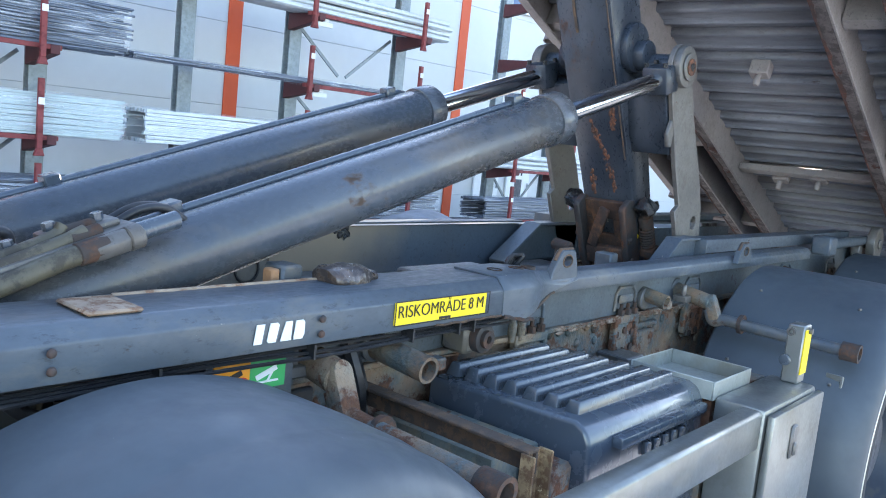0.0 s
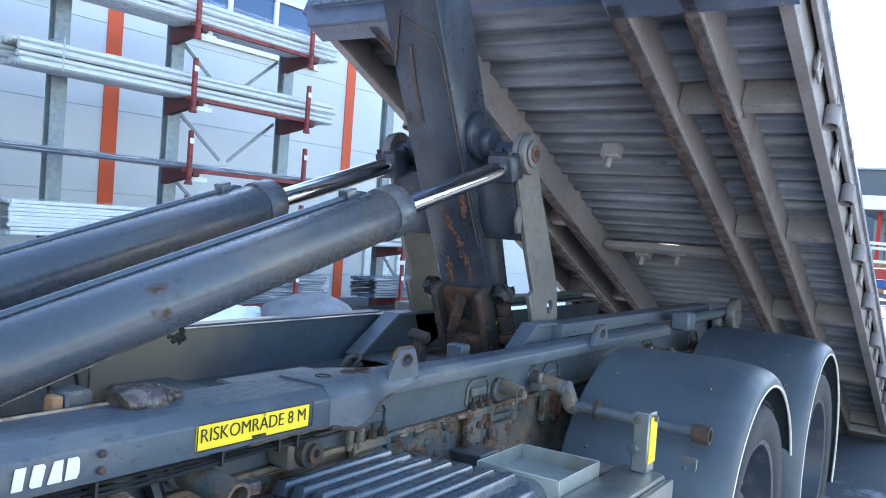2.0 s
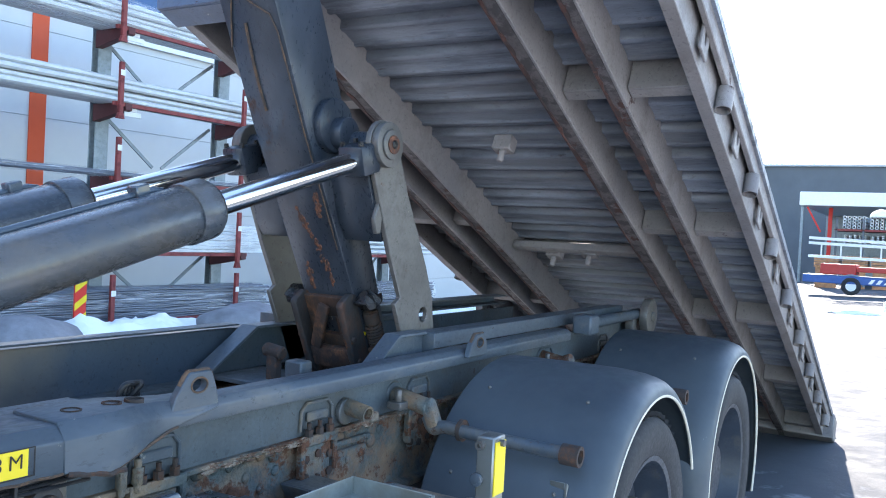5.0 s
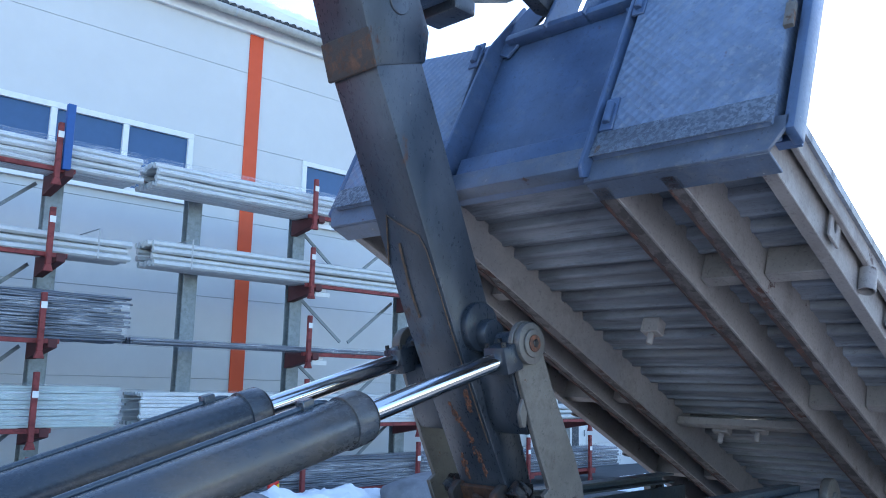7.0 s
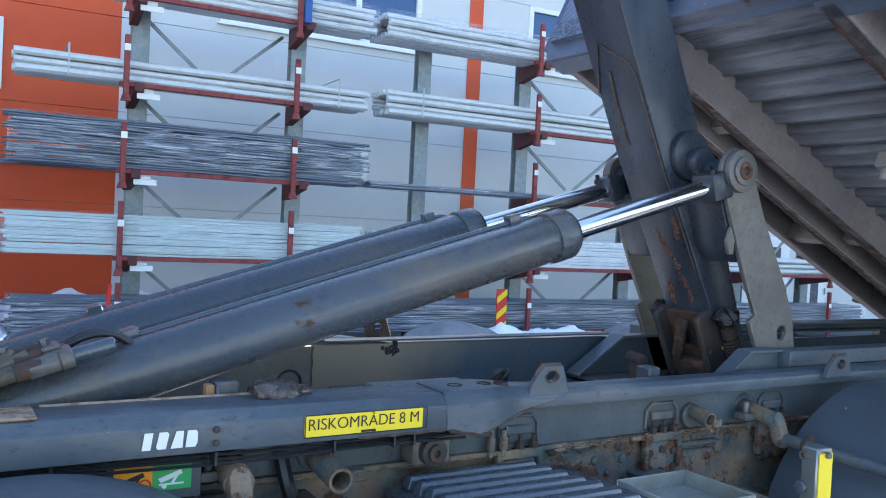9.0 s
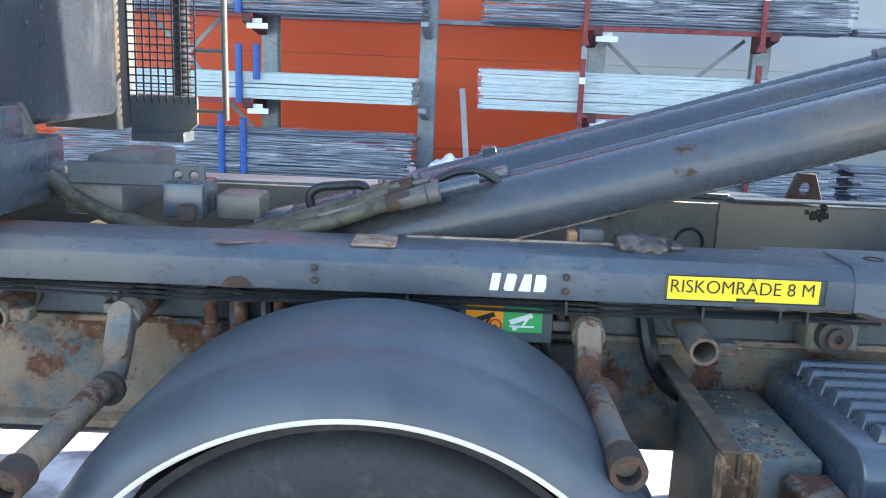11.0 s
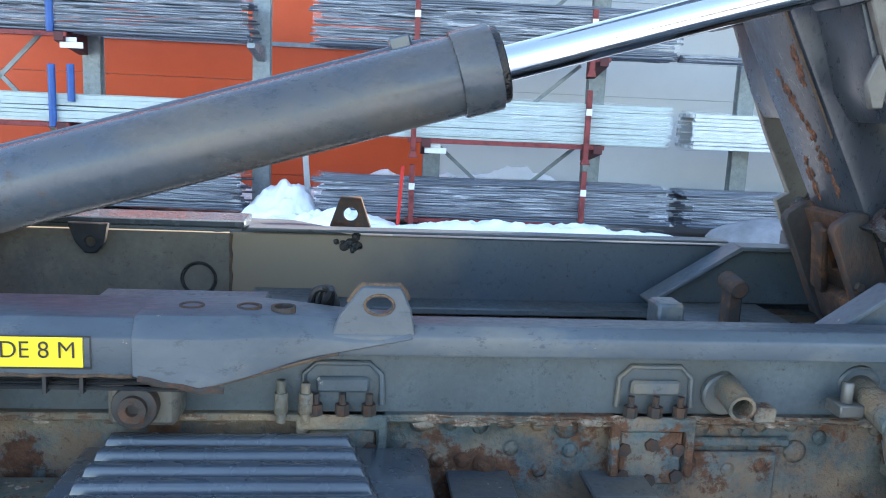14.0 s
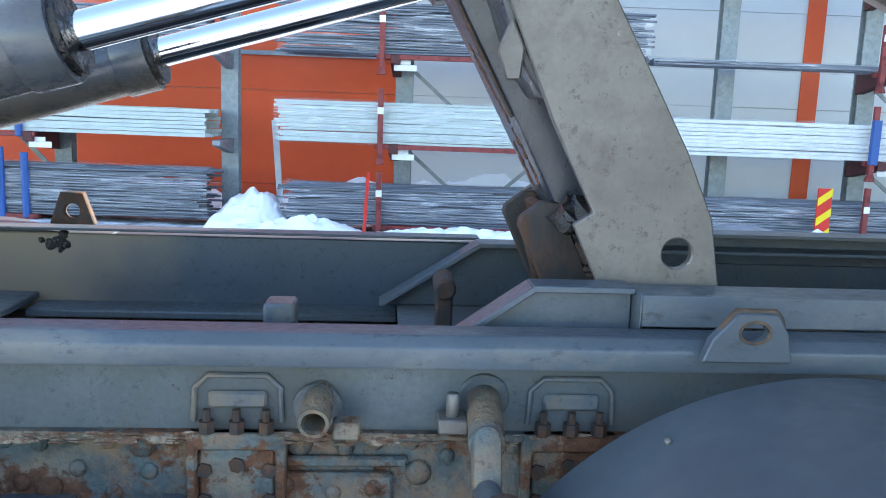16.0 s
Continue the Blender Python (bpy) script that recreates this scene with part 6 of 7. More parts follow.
def wheel(xc, zc, y0, r=0.515, w=0.29, dual=True):
    bm = B()
    n = 56
    prof = [(0.36, 0.0), (0.38, -0.012), (0.47, -0.02), (r - 0.02, -0.004), (r, 0.03), (r, w - 0.03), (r - 0.02, w), (0.38, w), (0.36, w - 0.01)]
    ribs = []
    for i in range(n):
        a = 2 * math.pi * i / n
        ribs.append([bm.verts.new((xc + q * math.cos(a), y0 + d, zc + q * math.sin(a))) for q, d in prof])
    for i in range(n):
        a, b = ribs[i], ribs[(i + 1) % n]
        for k in range(len(prof) - 1):
            bm.faces.new((a[k], b[k], b[k + 1], a[k + 1]))
    whl = part("wheel", bm, "rubber", truck, "worn truck tyre with block tread")
    bm = B()
    tread_n = 60 if dual else 0
    for i in range(tread_n):
        a = 2 * math.pi * i / tread_n
        for (d0, d1, tw) in ((0.005, 0.10, 0.28), (0.11, 0.18, -0.2), (0.19, 0.285, 0.28)):
            m = Matrix.Translation((xc, y0, zc)) @ Matrix.Rotation(-a, 4, "Y") @ Matrix.Translation((r, (d0 + d1) / 2, 0)) @ Matrix.Rotation(tw, 4, "X")
            add_box(bm, (-0.006, -(d1 - d0) / 2, -0.018), (0.011, (d1 - d0) / 2, 0.018), m)
    for d in () if dual else (0.02, 0.075, 0.13, 0.185, 0.24):
        add_tube(bm, (xc, y0 + d, zc), (xc, y0 + d + 0.042, zc), r + 0.010, n=72)
    part("tread", bm, "rubber", whl, kind="stuff")
    bm = B()
    rp = [(0.365, -0.005), (0.345, 0.0), (0.33, 0.05), (0.30, 0.12), (0.16, 0.13), (0.14, 0.06), (0.0, 0.055)]
    ribs = [[bm.verts.new((xc + max(q, 0.001) * math.cos(2 * math.pi * i / 40), y0 + d, zc + max(q, 0.001) * math.sin(2 * math.pi * i / 40))) for q, d in rp] for i in range(40)]
    for i in range(40):
        a, b = ribs[i], ribs[(i + 1) % 40]
        for k in range(len(rp) - 1):
            bm.faces.new((a[k], b[k], b[k + 1], a[k + 1]))
    rim = part("rim", bm, "rimpaint", whl, "dark blue steel rim")
    for i in range(10):
        a = 2 * math.pi * i / 10
        bm = B()
        c = V(xc + 0.235 * math.cos(a), y0 + 0.125, zc + 0.235 * math.sin(a))
        add_tube(bm, c, c + V(0, -0.035, 0), 0.016, n=6)
        part("wheel_nut", bm, "steelplate", whl)
    if dual:
        bm = B()
        add_tube(bm, (xc, y0 + w + 0.05, zc), (xc, y0 + 2 * w + 0.04, zc), r, n=48, hollow=0.7)
        part("inner_tyre", bm, "rubber", whl, "", 0.02, 2)


guard(-0.605, 0.455, 0.634, -0.62, -1.095, -8, 188, True)
guard(2.345, 0.50, 0.632, -0.60, -1.23, -22, 160)
guard(3.77, 0.50, 0.632, -0.60, -1.23, -22, 205)
wheel(-0.605, 0.47, -1.05, dual=False)
wheel(2.365, 0.475, -1.19)
wheel(3.77, 0.455, -1.19)
bm = B()
for x in (-0.605, 2.365, 3.77):
    add_tube(bm, (x, -0.9, 0.47), (x, 0.9, 0.47), 0.09, n=20)
part("axle", bm, "web", truck)
for x, dual in ((-0.605, False), (2.365, True), (3.77, True)):
    bm = B()
    add_tube(bm, (x, 0.5 if dual else 0.8, 0.46), (x, 1.1, 0.46), 0.515, n=48, hollow=0.7)
    part("far_tyre", bm, "rubber", truck, "worn far side tyre", 0.02, 2)

# ribbed battery cover
bm = B()
add_prism(bm, [(-0.475, 0.925), (-0.915, 0.935), (-0.945, 0.92), (-0.962, 0.885), (-0.972, 0.65), (-0.972, 0.42), (-0.475, 0.42)], 0.30, 0.93, "yz")
bat = part("battery_cover", bm, "black", truck, "black ribbed plastic battery cover", 0.012, 3)
N = 7
for i in range(N):
    y = -0.490 - 0.0605 * i
    bm = B()
    x1 = 0.80 + 0.012 * i
    add_prism(bm, [(y, 0.926), (y - 0.008, 0.962), (y - 0.038, 0.962), (y - 0.047, 0.926)], 0.345, x1, "yz")
    for q in bm.verts:
        if q.co.x > 0.6 and q.co.z > 0.94:
            q.co.x -= 0.02
        if q.co.x < 0.4 and q.co.z > 0.94:
            q.co.x += 0.012
    part("rib", bm, "black", bat, "", 0.005, 2)
# ink-black strips put the shade of the vents below each rib
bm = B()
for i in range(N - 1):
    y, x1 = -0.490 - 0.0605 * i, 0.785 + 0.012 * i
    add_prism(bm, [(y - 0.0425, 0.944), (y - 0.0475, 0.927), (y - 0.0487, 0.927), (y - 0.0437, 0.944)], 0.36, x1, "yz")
part("vent_shade", bm, "ink", bat, "dark strip standing for the vent shade below each rib", kind="stuff")
bm = B()
for i in range(N - 1):
    y = -0.490 - 0.0605 * i
    for k in range(int((0.42 + 0.012 * i) / 0.0088)):
        x = 0.363 + 0.0088 * k
        add_beam(bm, (x, y - 0.0412, 0.9465), (x, y - 0.0492, 0.928), 0.0038, 0.003, (0, -1, 0))
part("vent_slat", bm, "black", bat, "fine slats along the ribs", kind="stuff")
bm = B()
for zz, x0 in ((0.865, 0.40), (0.765, 0.42)):
    add_box(bm, (x0, -0.992, zz), (0.89, -0.960, zz + 0.03))
part("front_rib", bm, "black", bat, "", 0.008, 2)
bm = B()
for i in range(5):
    add_box(bm, (0.56 + 0.05 * i, -0.978, 0.812), (0.592 + 0.05 * i, -0.960, 0.846))
part("embossed_mark", bm, "black", bat, "", 0.004)
bm = B()
add_tube(bm, (0.345, -0.975, 0.745), (0.40, -1.01, 0.73), 0.020, n=14)
part("plug", bm, "pink", bat, "faded pink rubber plug", 0.006, 2)
bm = B()
add_box(bm, (0.33, -0.96, 0.30), (0.91, -0.49, 0.42))
part("battery_tray", bm, "web", truck)

# rusty cross bracket and dirty box before the battery
bm = B()
add_prism(bm, [(-0.47, 0.945), (-0.97, 0.94), (-0.97, 0.932), (-0.47, 0.937)], 0.035, 0.075, "yz")
add_prism(bm, [(-0.47, 0.9365), (-0.97, 0.9315), (-0.97, 0.885), (-0.47, 0.89)], 0.066, 0.074, "yz")
crossbar = part("cross_bracket", bm, "weldrust", truck, "rusty angle bar with a pale channel end", 0.002)
bm = B()
add_box(bm, (0.03, -0.99, 0.50), (0.036, -0.955, 0.935))
add_box(bm, (0.0365, -0.962, 0.50), (0.0945, -0.955, 0.935))
add_box(bm, (0.095, -0.99, 0.50), (0.101, -0.955, 0.935))
part("channel_end", bm, "ochre", crossbar, "ochre crusted channel", 0.002)
bm = B()
add_box(bm, (0.10, -0.84, 0.40), (0.285, -0.475, 0.865))
bx = part("side_box", bm, "boxpaint", truck, "mud-caked steel box", 0.008, 2)
bm = B()
for i in range(70):
    bmesh.ops.create_icosphere(bm, subdivisions=1, radius=random.uniform(0.002, 0.008), matrix=Matrix.Translation((random.uniform(0.11, 0.275), random.uniform(-0.83, -0.49), 0.866)) @ Matrix.Diagonal((1.3, 1.3, 0.4, 1)))
part("mud_crumb", bm, "crust", bx, "dried mud crumbs", kind="stuff")
bm = B()
add_box(bm, (0.20, -0.93, 0.60), (0.295, -0.845, 0.845))
part("corner_bracket", bm, "web", truck, "", 0.01)

# aluminium side profile, tool box, tray and marker post
bm = B()
add_prism(bm, [(-1.125, 0.795), (-1.128, 0.80), (-1.128, 0.893), (-1.118, 0.902), (-1.072, 0.902), (-1.072, 0.894), (-1.112, 0.890), (-1.112, 0.795)], -0.05, 0.925, "yz")
part("side_profile", bm, "alu", truck, "scratched aluminium side profile", 0.003)
bm = B()
add_box(bm, (0.93, -1.135, 0.42), (1.375, -0.99, 0.905))
tb = part("tool_box", bm, "alu", truck, "dented bright steel tool box", 0.012, 2)
bm = B()
add_box(bm, (0.935, -1.16, 0.46), (1.375, -1.138, 0.893))
part("tool_box_door", bm, "alu", tb, "", 0.006, 2)
bm = B()
add_box(bm, (1.09, -1.168, 0.74), (1.135, -1.156, 0.84))
add_box(bm, (1.10, -1.176, 0.75), (1.125, -1.164, 0.79))
part("latch", bm, "steelplate", tb, "recessed paddle latch", 0.006)
bm = B()
add_box(bm, (0.925, -0.985, 0.897), (1.195, -0.735, 0.902))
tray = part("tray", bm, "traysheet", truck, "shallow aluminium tray")
for lo, hi in (((0.92, -0.99, 0.892), (1.20, -0.985, 0.947)), ((0.92, -0.735, 0.892), (1.20, -0.73, 0.947)), ((0.92, -0.985, 0.892), (0.925, -0.735, 0.947)), ((1.195, -0.985, 0.892), (1.20, -0.735, 0.947))):
    bm = B()
    add_box(bm, lo, hi)
    part("tray_rim", bm, "traysheet", tray, "", 0.002)
bm = B()
add_box(bm, (0.94, -0.98, 0.40), (1.36, -0.74, 0.896))
part("tray_support", bm, "web", truck)
bm = B()
add_box(bm, (1.312, -1.092, 0.905), (1.38, -1.042, 1.088))
pm = part("marker_post", bm, "alu", truck, "dented aluminium marker post", 0.004)
bm = B()
add_box(bm, (1.318, -1.0955, 0.935), (1.376, -1.0925, 1.075))
part("reflector", bm, "yellow", pm, "yellow sticker strip")
bm = B()
add_tube(bm, (1.295, -1.05, 0.975), (1.312, -1.05, 0.975), 0.018, n=16)
part("knob", bm, "black", pm, "", 0.004, 2)
bm = B()
add_tube(bm, (1.30, -1.055, 1.065), (1.312, -1.055, 1.065), 0.013, n=14, hollow=0.5)
part("eyelet", bm, "steelplate", pm)
bm = B()
add_tube(bm, (1.35, -1.105, 1.07), (1.35, -1.092, 1.07), 0.009, n=10)
part("bolt", bm, "steelplate", pm)


# things lying on the near rail
bm = B()
rings = []
for i in range(29):
    f = i / 28
    x = -0.075 + 0.155 * f
    q = (0.024 + 0.012 * math.sin(math.pi * min(1.0, f * 1.3)) ** 0.5) * (1 - 0.45 * max(0.0, f - 0.7) / 0.3)
    ring = []
    for k in range(24):
        a = 2 * math.pi * k / 24
        cr = 1 + 0.10 * abs(noise.noise(V(f * 12, a * 1.6, 1))) + 0.16 * noise.noise(V(f * 5, a * 1.2, 4))
        ring.append(bm.verts.new((x, -0.45 + 1.5 * q * math.cos(a) * cr, 1.199 + q * 0.9 * math.sin(a) * cr)))
    rings.append(ring)
for a, b in zip(rings, rings[1:]):
    for k in range(24):
        bm.faces.new((a[k], b[k], b[(k + 1) % 24], a[(k + 1) % 24]))
bm.faces.new(rings[0]), bm.faces.new(rings[-1])
tagged(part("wrapped_package", bm, "tape"), "package wrapped in shiny brown tape on the rail", "package")
bm = B()
add_box(bm, (-0.175, -0.395, 1.15), (-0.152, -0.36, 1.215))
tagged(part("wooden_wedge", bm, "wood", None, "", 0.004), "small worn wooden wedge on the frame", "wedge")
bm = B()
add_box(bm, (-0.15, -0.40, 1.13), (-0.09, -0.33, 1.222))
part("stop_lug", bm, "paint", truck, "", 0.006)
# open access hole in the rail and a scraped patch before it
bm = B()
add_prism(bm, [(-0.915 + 0.033 * math.cos(q), 1.1005 + 0.026 * math.sin(q)) for q in [math.pi * i / 12 for i in range(13)]], -0.5965, -0.585, "xz")
part("rusty_notch", bm, "ruststeel", truck, "rusty round notch")
bm = B()
add_prism(bm, [(-0.97, -0.575), (-0.93, -0.545), (-0.87, -0.535), (-0.85, -0.55), (-0.90, -0.57), (-0.95, -0.582)], 1.1935, 1.1945, "xy")
part("bare_patch", bm, "crust", truck, "scraped pale patch")
bm = B()
add_box(bm, (-0.675, -0.565, 1.194), (-0.575, -0.45, 1.202))
part("worn_pad", bm, "barewood", truck, "scraped tan wear pad", 0.004)
bm = B()
add_sweep(bm, [(-0.56 + 0.02 * i, -0.424 + 0.004 * noise.noise(V(i * 0.4, 2, 0)), 1.192) for i in range(30)], 0.0065, 6)
part("rusty_seam", bm, "barewood", truck, "rusty scraped seam along the rail", 0.002)
for k in range(3):
    bm = B()
    o = 0.012 * k
    add_sweep(bm, curve_pts([(0.70 + o, -0.39, 1.15), (0.705 + o, -0.395, 1.195), (0.72 + o * 0.5, -0.40, 1.212), (0.742, -0.402 - o, 1.205 + o * 0.4), (0.752 - o, -0.40, 1.175), (0.748, -0.39, 1.15)], 5), 0.007, 8)
    part("cable_loop", bm, "hoseblack", truck, "crumpled black cable end")
for x in (0.50, 0.60, 0.66):
    bm = B()
    add_tube(bm, (x, -0.50, 1.19), (x, -0.50, 1.2015), 0.022, n=20, hollow=0.8)
    part("ring", bm, "ruststeel", truck)

# rear end: roller, lamp
for s in (-1, 1):
    bm = B()
    add_tube(bm, (4.28, s * 0.53, 1.12), (4.28, s * 0.48, 1.12), 0.09, n=30)
    rr_ = part("rear_roller", bm, "steelplate", truck, "worn steel rear roller", 0.006, 2)
    bm = B()
    add_tube(bm, (4.28, s * 0.55, 1.12), (4.28, s * 0.46, 1.12), 0.03, n=16)
    part("roller_pin", bm, "ruststeel", rr_)
bm = B()
add_box(bm, (3.3, -0.60, 1.14), (3.42, -0.5, 1.24))
add_tube(bm, (3.36, -0.52, 1.18), (4.3, -0.52, 1.19), 0.03, n=14)
part("rear_guide", bm, "rail", truck, "", 0.01)
bm = B()
add_tube(bm, (4.42, -1.14, 0.88), (4.45, -1.14, 0.88), 0.03, n=20)
part("side_lamp", bm, "lampglass", truck, "small clear side lamp", 0.008, 2)
bm = B()
add_beam(bm, (4.34, -1.10, 0.96), (4.43, -1.13, 0.89), 0.02, 0.02)
part("lamp_arm", bm, "black", truck)

# cab back: dark box, corner post, mesh guard with its lower plate
bm = B()
add_box(bm, (-2.6, -0.35, 1.385), (-1.58, 0.5, 2.6))
part("rear_box", bm, "arm", truck, "black box behind the cab", 0.03, 3)
bm = B()
add_prism(bm, [(-1.94, 0.715), (-1.94, 0.75), (-1.682, 0.75), (-1.682, 0.885), (-1.662, 0.885), (-1.662, 0.733), (-1.68, 0.715)], 1.316, 2.8, "xy")
part("corner_post", bm, "paint", truck, "dark grey folded corner post", 0.004)
bm = B()
for i in range(10):
    x = -1.659 + 0.0275 * i
    add_beam(bm, (x, 0.80, 1.414), (x, 0.80, 2.8), 0.0055, 0.0055, (0, 1, 0))
for i in range(48):
    add_beam(bm, (-1.662, 0.7945, 1.457 + 0.028 * i), (-1.409, 0.7945, 1.457 + 0.028 * i), 0.0055, 0.0055)
part("mesh_guard", bm, "arm", truck, "wire mesh guard", kind="stuff")
bm = B()
add_prism(bm, [(-1.66, 1.298), (-1.66, 1.441), (-1.407, 1.443), (-1.407, 1.341), (-1.442, 1.310)], 0.804, 0.816, "xz")
add_box(bm, (-1.66, 0.80, 1.268), (-1.46, 0.93, 1.307))
part("mesh_plate", bm, "paint", truck, "dusty plate under the mesh", 0.003)
bm = B()
for i in range(54):
    z = 1.39 + 0.024 * i
    add_tube(bm, (-1.527, 1.01, z), (-1.527, 1.01, z + 0.012), 0.036, 0.029, n=14)
    add_tube(bm, (-1.527, 1.01, z + 0.012), (-1.527, 1.01, z + 0.024), 0.029, 0.036, n=14)
part("bellows_hose", bm, "rubber", truck, "black ribbed air hose")
bm = B()
add_tube(bm, (-1.30, 0.80, 1.36), (-1.315, 0.80, 2.8), 0.012, n=12)
gr = part("guard_rail", bm, "steelplate", truck, "thin upright guard rail")
for z in (1.39, 1.61, 2.04, 2.46):
    bm = B()
    add_tube(bm, (-1.407, 0.80, z), (-1.304, 0.80, z), 0.007, n=8)
    part("rung", bm, "steelplate", gr)
bm = B()
add_prism(bm, [(-1.40, 1.27), (-1.40, 1.325), (-1.065, 1.325), (-1.06, 1.27)], -0.31, -0.295, "xz", [(-1.13, 1.30, 0.011), (-1.09, 1.30, 0.011)])
part("drilled_bracket", bm, "innerpaint", truck, "drilled steel bracket", 0.003)
bm = B()
add_box(bm, (-2.2, -0.75, 1.22), (-1.45, -0.2, 1.38))
add_box(bm, (-1.75, -0.72, 1.35), (-1.5, -0.3, 1.46))
part("valve_housing", bm, "black", truck, "", 0.015, 2)
bm = B()
add_box(bm, (-1.42, -0.30, 1.19), (-1.27, 0.05, 1.27))
add_box(bm, (-1.40, -0.20, 1.27), (-1.26, 0.1, 1.33))
part("base_bracket", bm, "paint", truck, "", 0.012, 2)
bm = B()
add_box(bm, (-4.5, -1.2, 0.6), (-2.7, 1.2, 3.3))
part("cab", bm, "paint", truck, "dark grey cab", 0.08, 3)
bm = B()
add_tube(bm, (-4.0, -1.1, 0.5), (-4.0, 1.1, 0.5), 0.515, n=40)
part("front_wheels", bm, "rubber", truck, "", 0.03, 2)
# parts hanging below the frame
for x, r in ((-0.95, 0.02), (-0.88, 0.016), (-0.30, 0.02), (-0.24, 0.016), (0.0, 0.02)):
    bm = B()
    add_sweep(bm, curve_pts([(x, -0.47, 1.05), (x + 0.02, -0.50, 0.95), (x + 0.08, -0.45, 0.86), (x + 0.16, -0.40, 0.80)], 5), r, 8)
    part("brake_hose", bm, "hoseblack", truck, "sagging brake hose")
for x in (-0.635, -0.585):
    bm = B()
    add_tube(bm, (x, -0.50, 1.11), (x, -0.50, 1.0), 0.009, n=10)
    add_tube(bm, (x, -0.50, 1.045), (x, -0.50, 1.03), 0.016, n=6)
    part("hanger_rod", bm, "orange_rust", truck, "rusty hanger rod with nut")
bm = B()
add_sweep(bm, curve_pts([(-0.78, -0.48, 1.10), (-0.765, -0.50, 1.05), (-0.72, -0.50, 1.015), (-0.66, -0.49, 1.005), (-0.58, -0.47, 1.0)], 6), 0.014, 10)
part("brake_hose", bm, "hoseblack", truck, "black hose bending under the rail")
bm = B()
add_tube(bm, (-1.6, -0.3, 0.75), (-0.75, -0.3, 0.75), 0.13, n=24)
# added dark panel stands for the deep shade behind the tube
bm2 = B()
add_box(bm2, (-0.30, -0.505, 0.80), (-0.12, -0.485, 0.972))
part("shade_panel", bm2, "hoseblack", truck, "added black panel standing for the shade behind the bracket", 0.006)
part("air_tank", bm, "hoseblack", truck, "", 0.02, 2)
# added black sheet under the frame gives the well between the rails its shade
bm = B()
add_box(bm, (0.3, -0.38, 0.5), (4.2, 0.38, 0.56))
part("well_shade_sheet", bm, "hoseblack", truck)
for x, y, r, z0, z1 in ((-1.0, -0.50, 0.016, 0.93, 1.07), (-0.93, -0.50, 0.016, 0.93, 1.07), (-0.84, -0.50, 0.016, 0.93, 1.07), (0.655, -0.475, 0.009, 0.97, 1.055), (0.70, -0.475, 0.009, 0.97, 1.05)):
    bm = B()
    add_tube(bm, (x, y, z0), (x, y, z1), r, n=12)
    add_tube(bm, (x, y, z0 + 0.02), (x, y, z0 + 0.06), r * 1.6, n=6)
    part("upright_bolt", bm, "web", truck, "rusty upright bolt", 0.002)

# roller disc at the rear of the frame
bm = B()
add_tube(bm, (4.33, -0.60, 1.175), (4.33, -0.55, 1.175), 0.105, n=36)
rdisc = part("rear_roller", bm, "steelplate", truck, "worn grey roller disc at the frame end", 0.006, 2)
bm = B()
add_tube(bm, (4.33, -0.612, 1.175), (4.33, -0.53, 1.175), 0.03, n=18)
part("roller_hub", bm, "paint", rdisc, "", 0.004)
# torn metal bracket on the guard behind the tool box
bm = B()
add_prism(bm, [(1.765, 0.72), (1.80, 0.70), (1.83, 0.83), (1.80, 0.86)], -1.11, -1.10, "xz")
add_prism(bm, [(1.80, 0.70), (1.80, 0.86), (1.803, 0.86), (1.803, 0.70)], -1.10, -1.05, "xz")
part("torn_bracket", bm, "alu", truck, "torn bright metal bracket", 0.002)

# ---- the tilted flatbed body ----
TILT_A = radians(24.4)
BM = Matrix.Translation((1.93, -0.175, 2.495)) @ Matrix.Rotation(TILT_A, 4, "Y")
body = thing("flatbed_body", "tilted blue steel flatbed body with rusty ribbed underside", "flatbed body")
LB = 6.33  # length along the bed
HW = 1.165


def bpart(name, bm, material, parent=body, label="", soft=0.0, seg=1):
    bmesh.ops.transform(bm, matrix=BM, verts=bm.verts)
    return part(name, bm, material, parent, label, soft, seg)


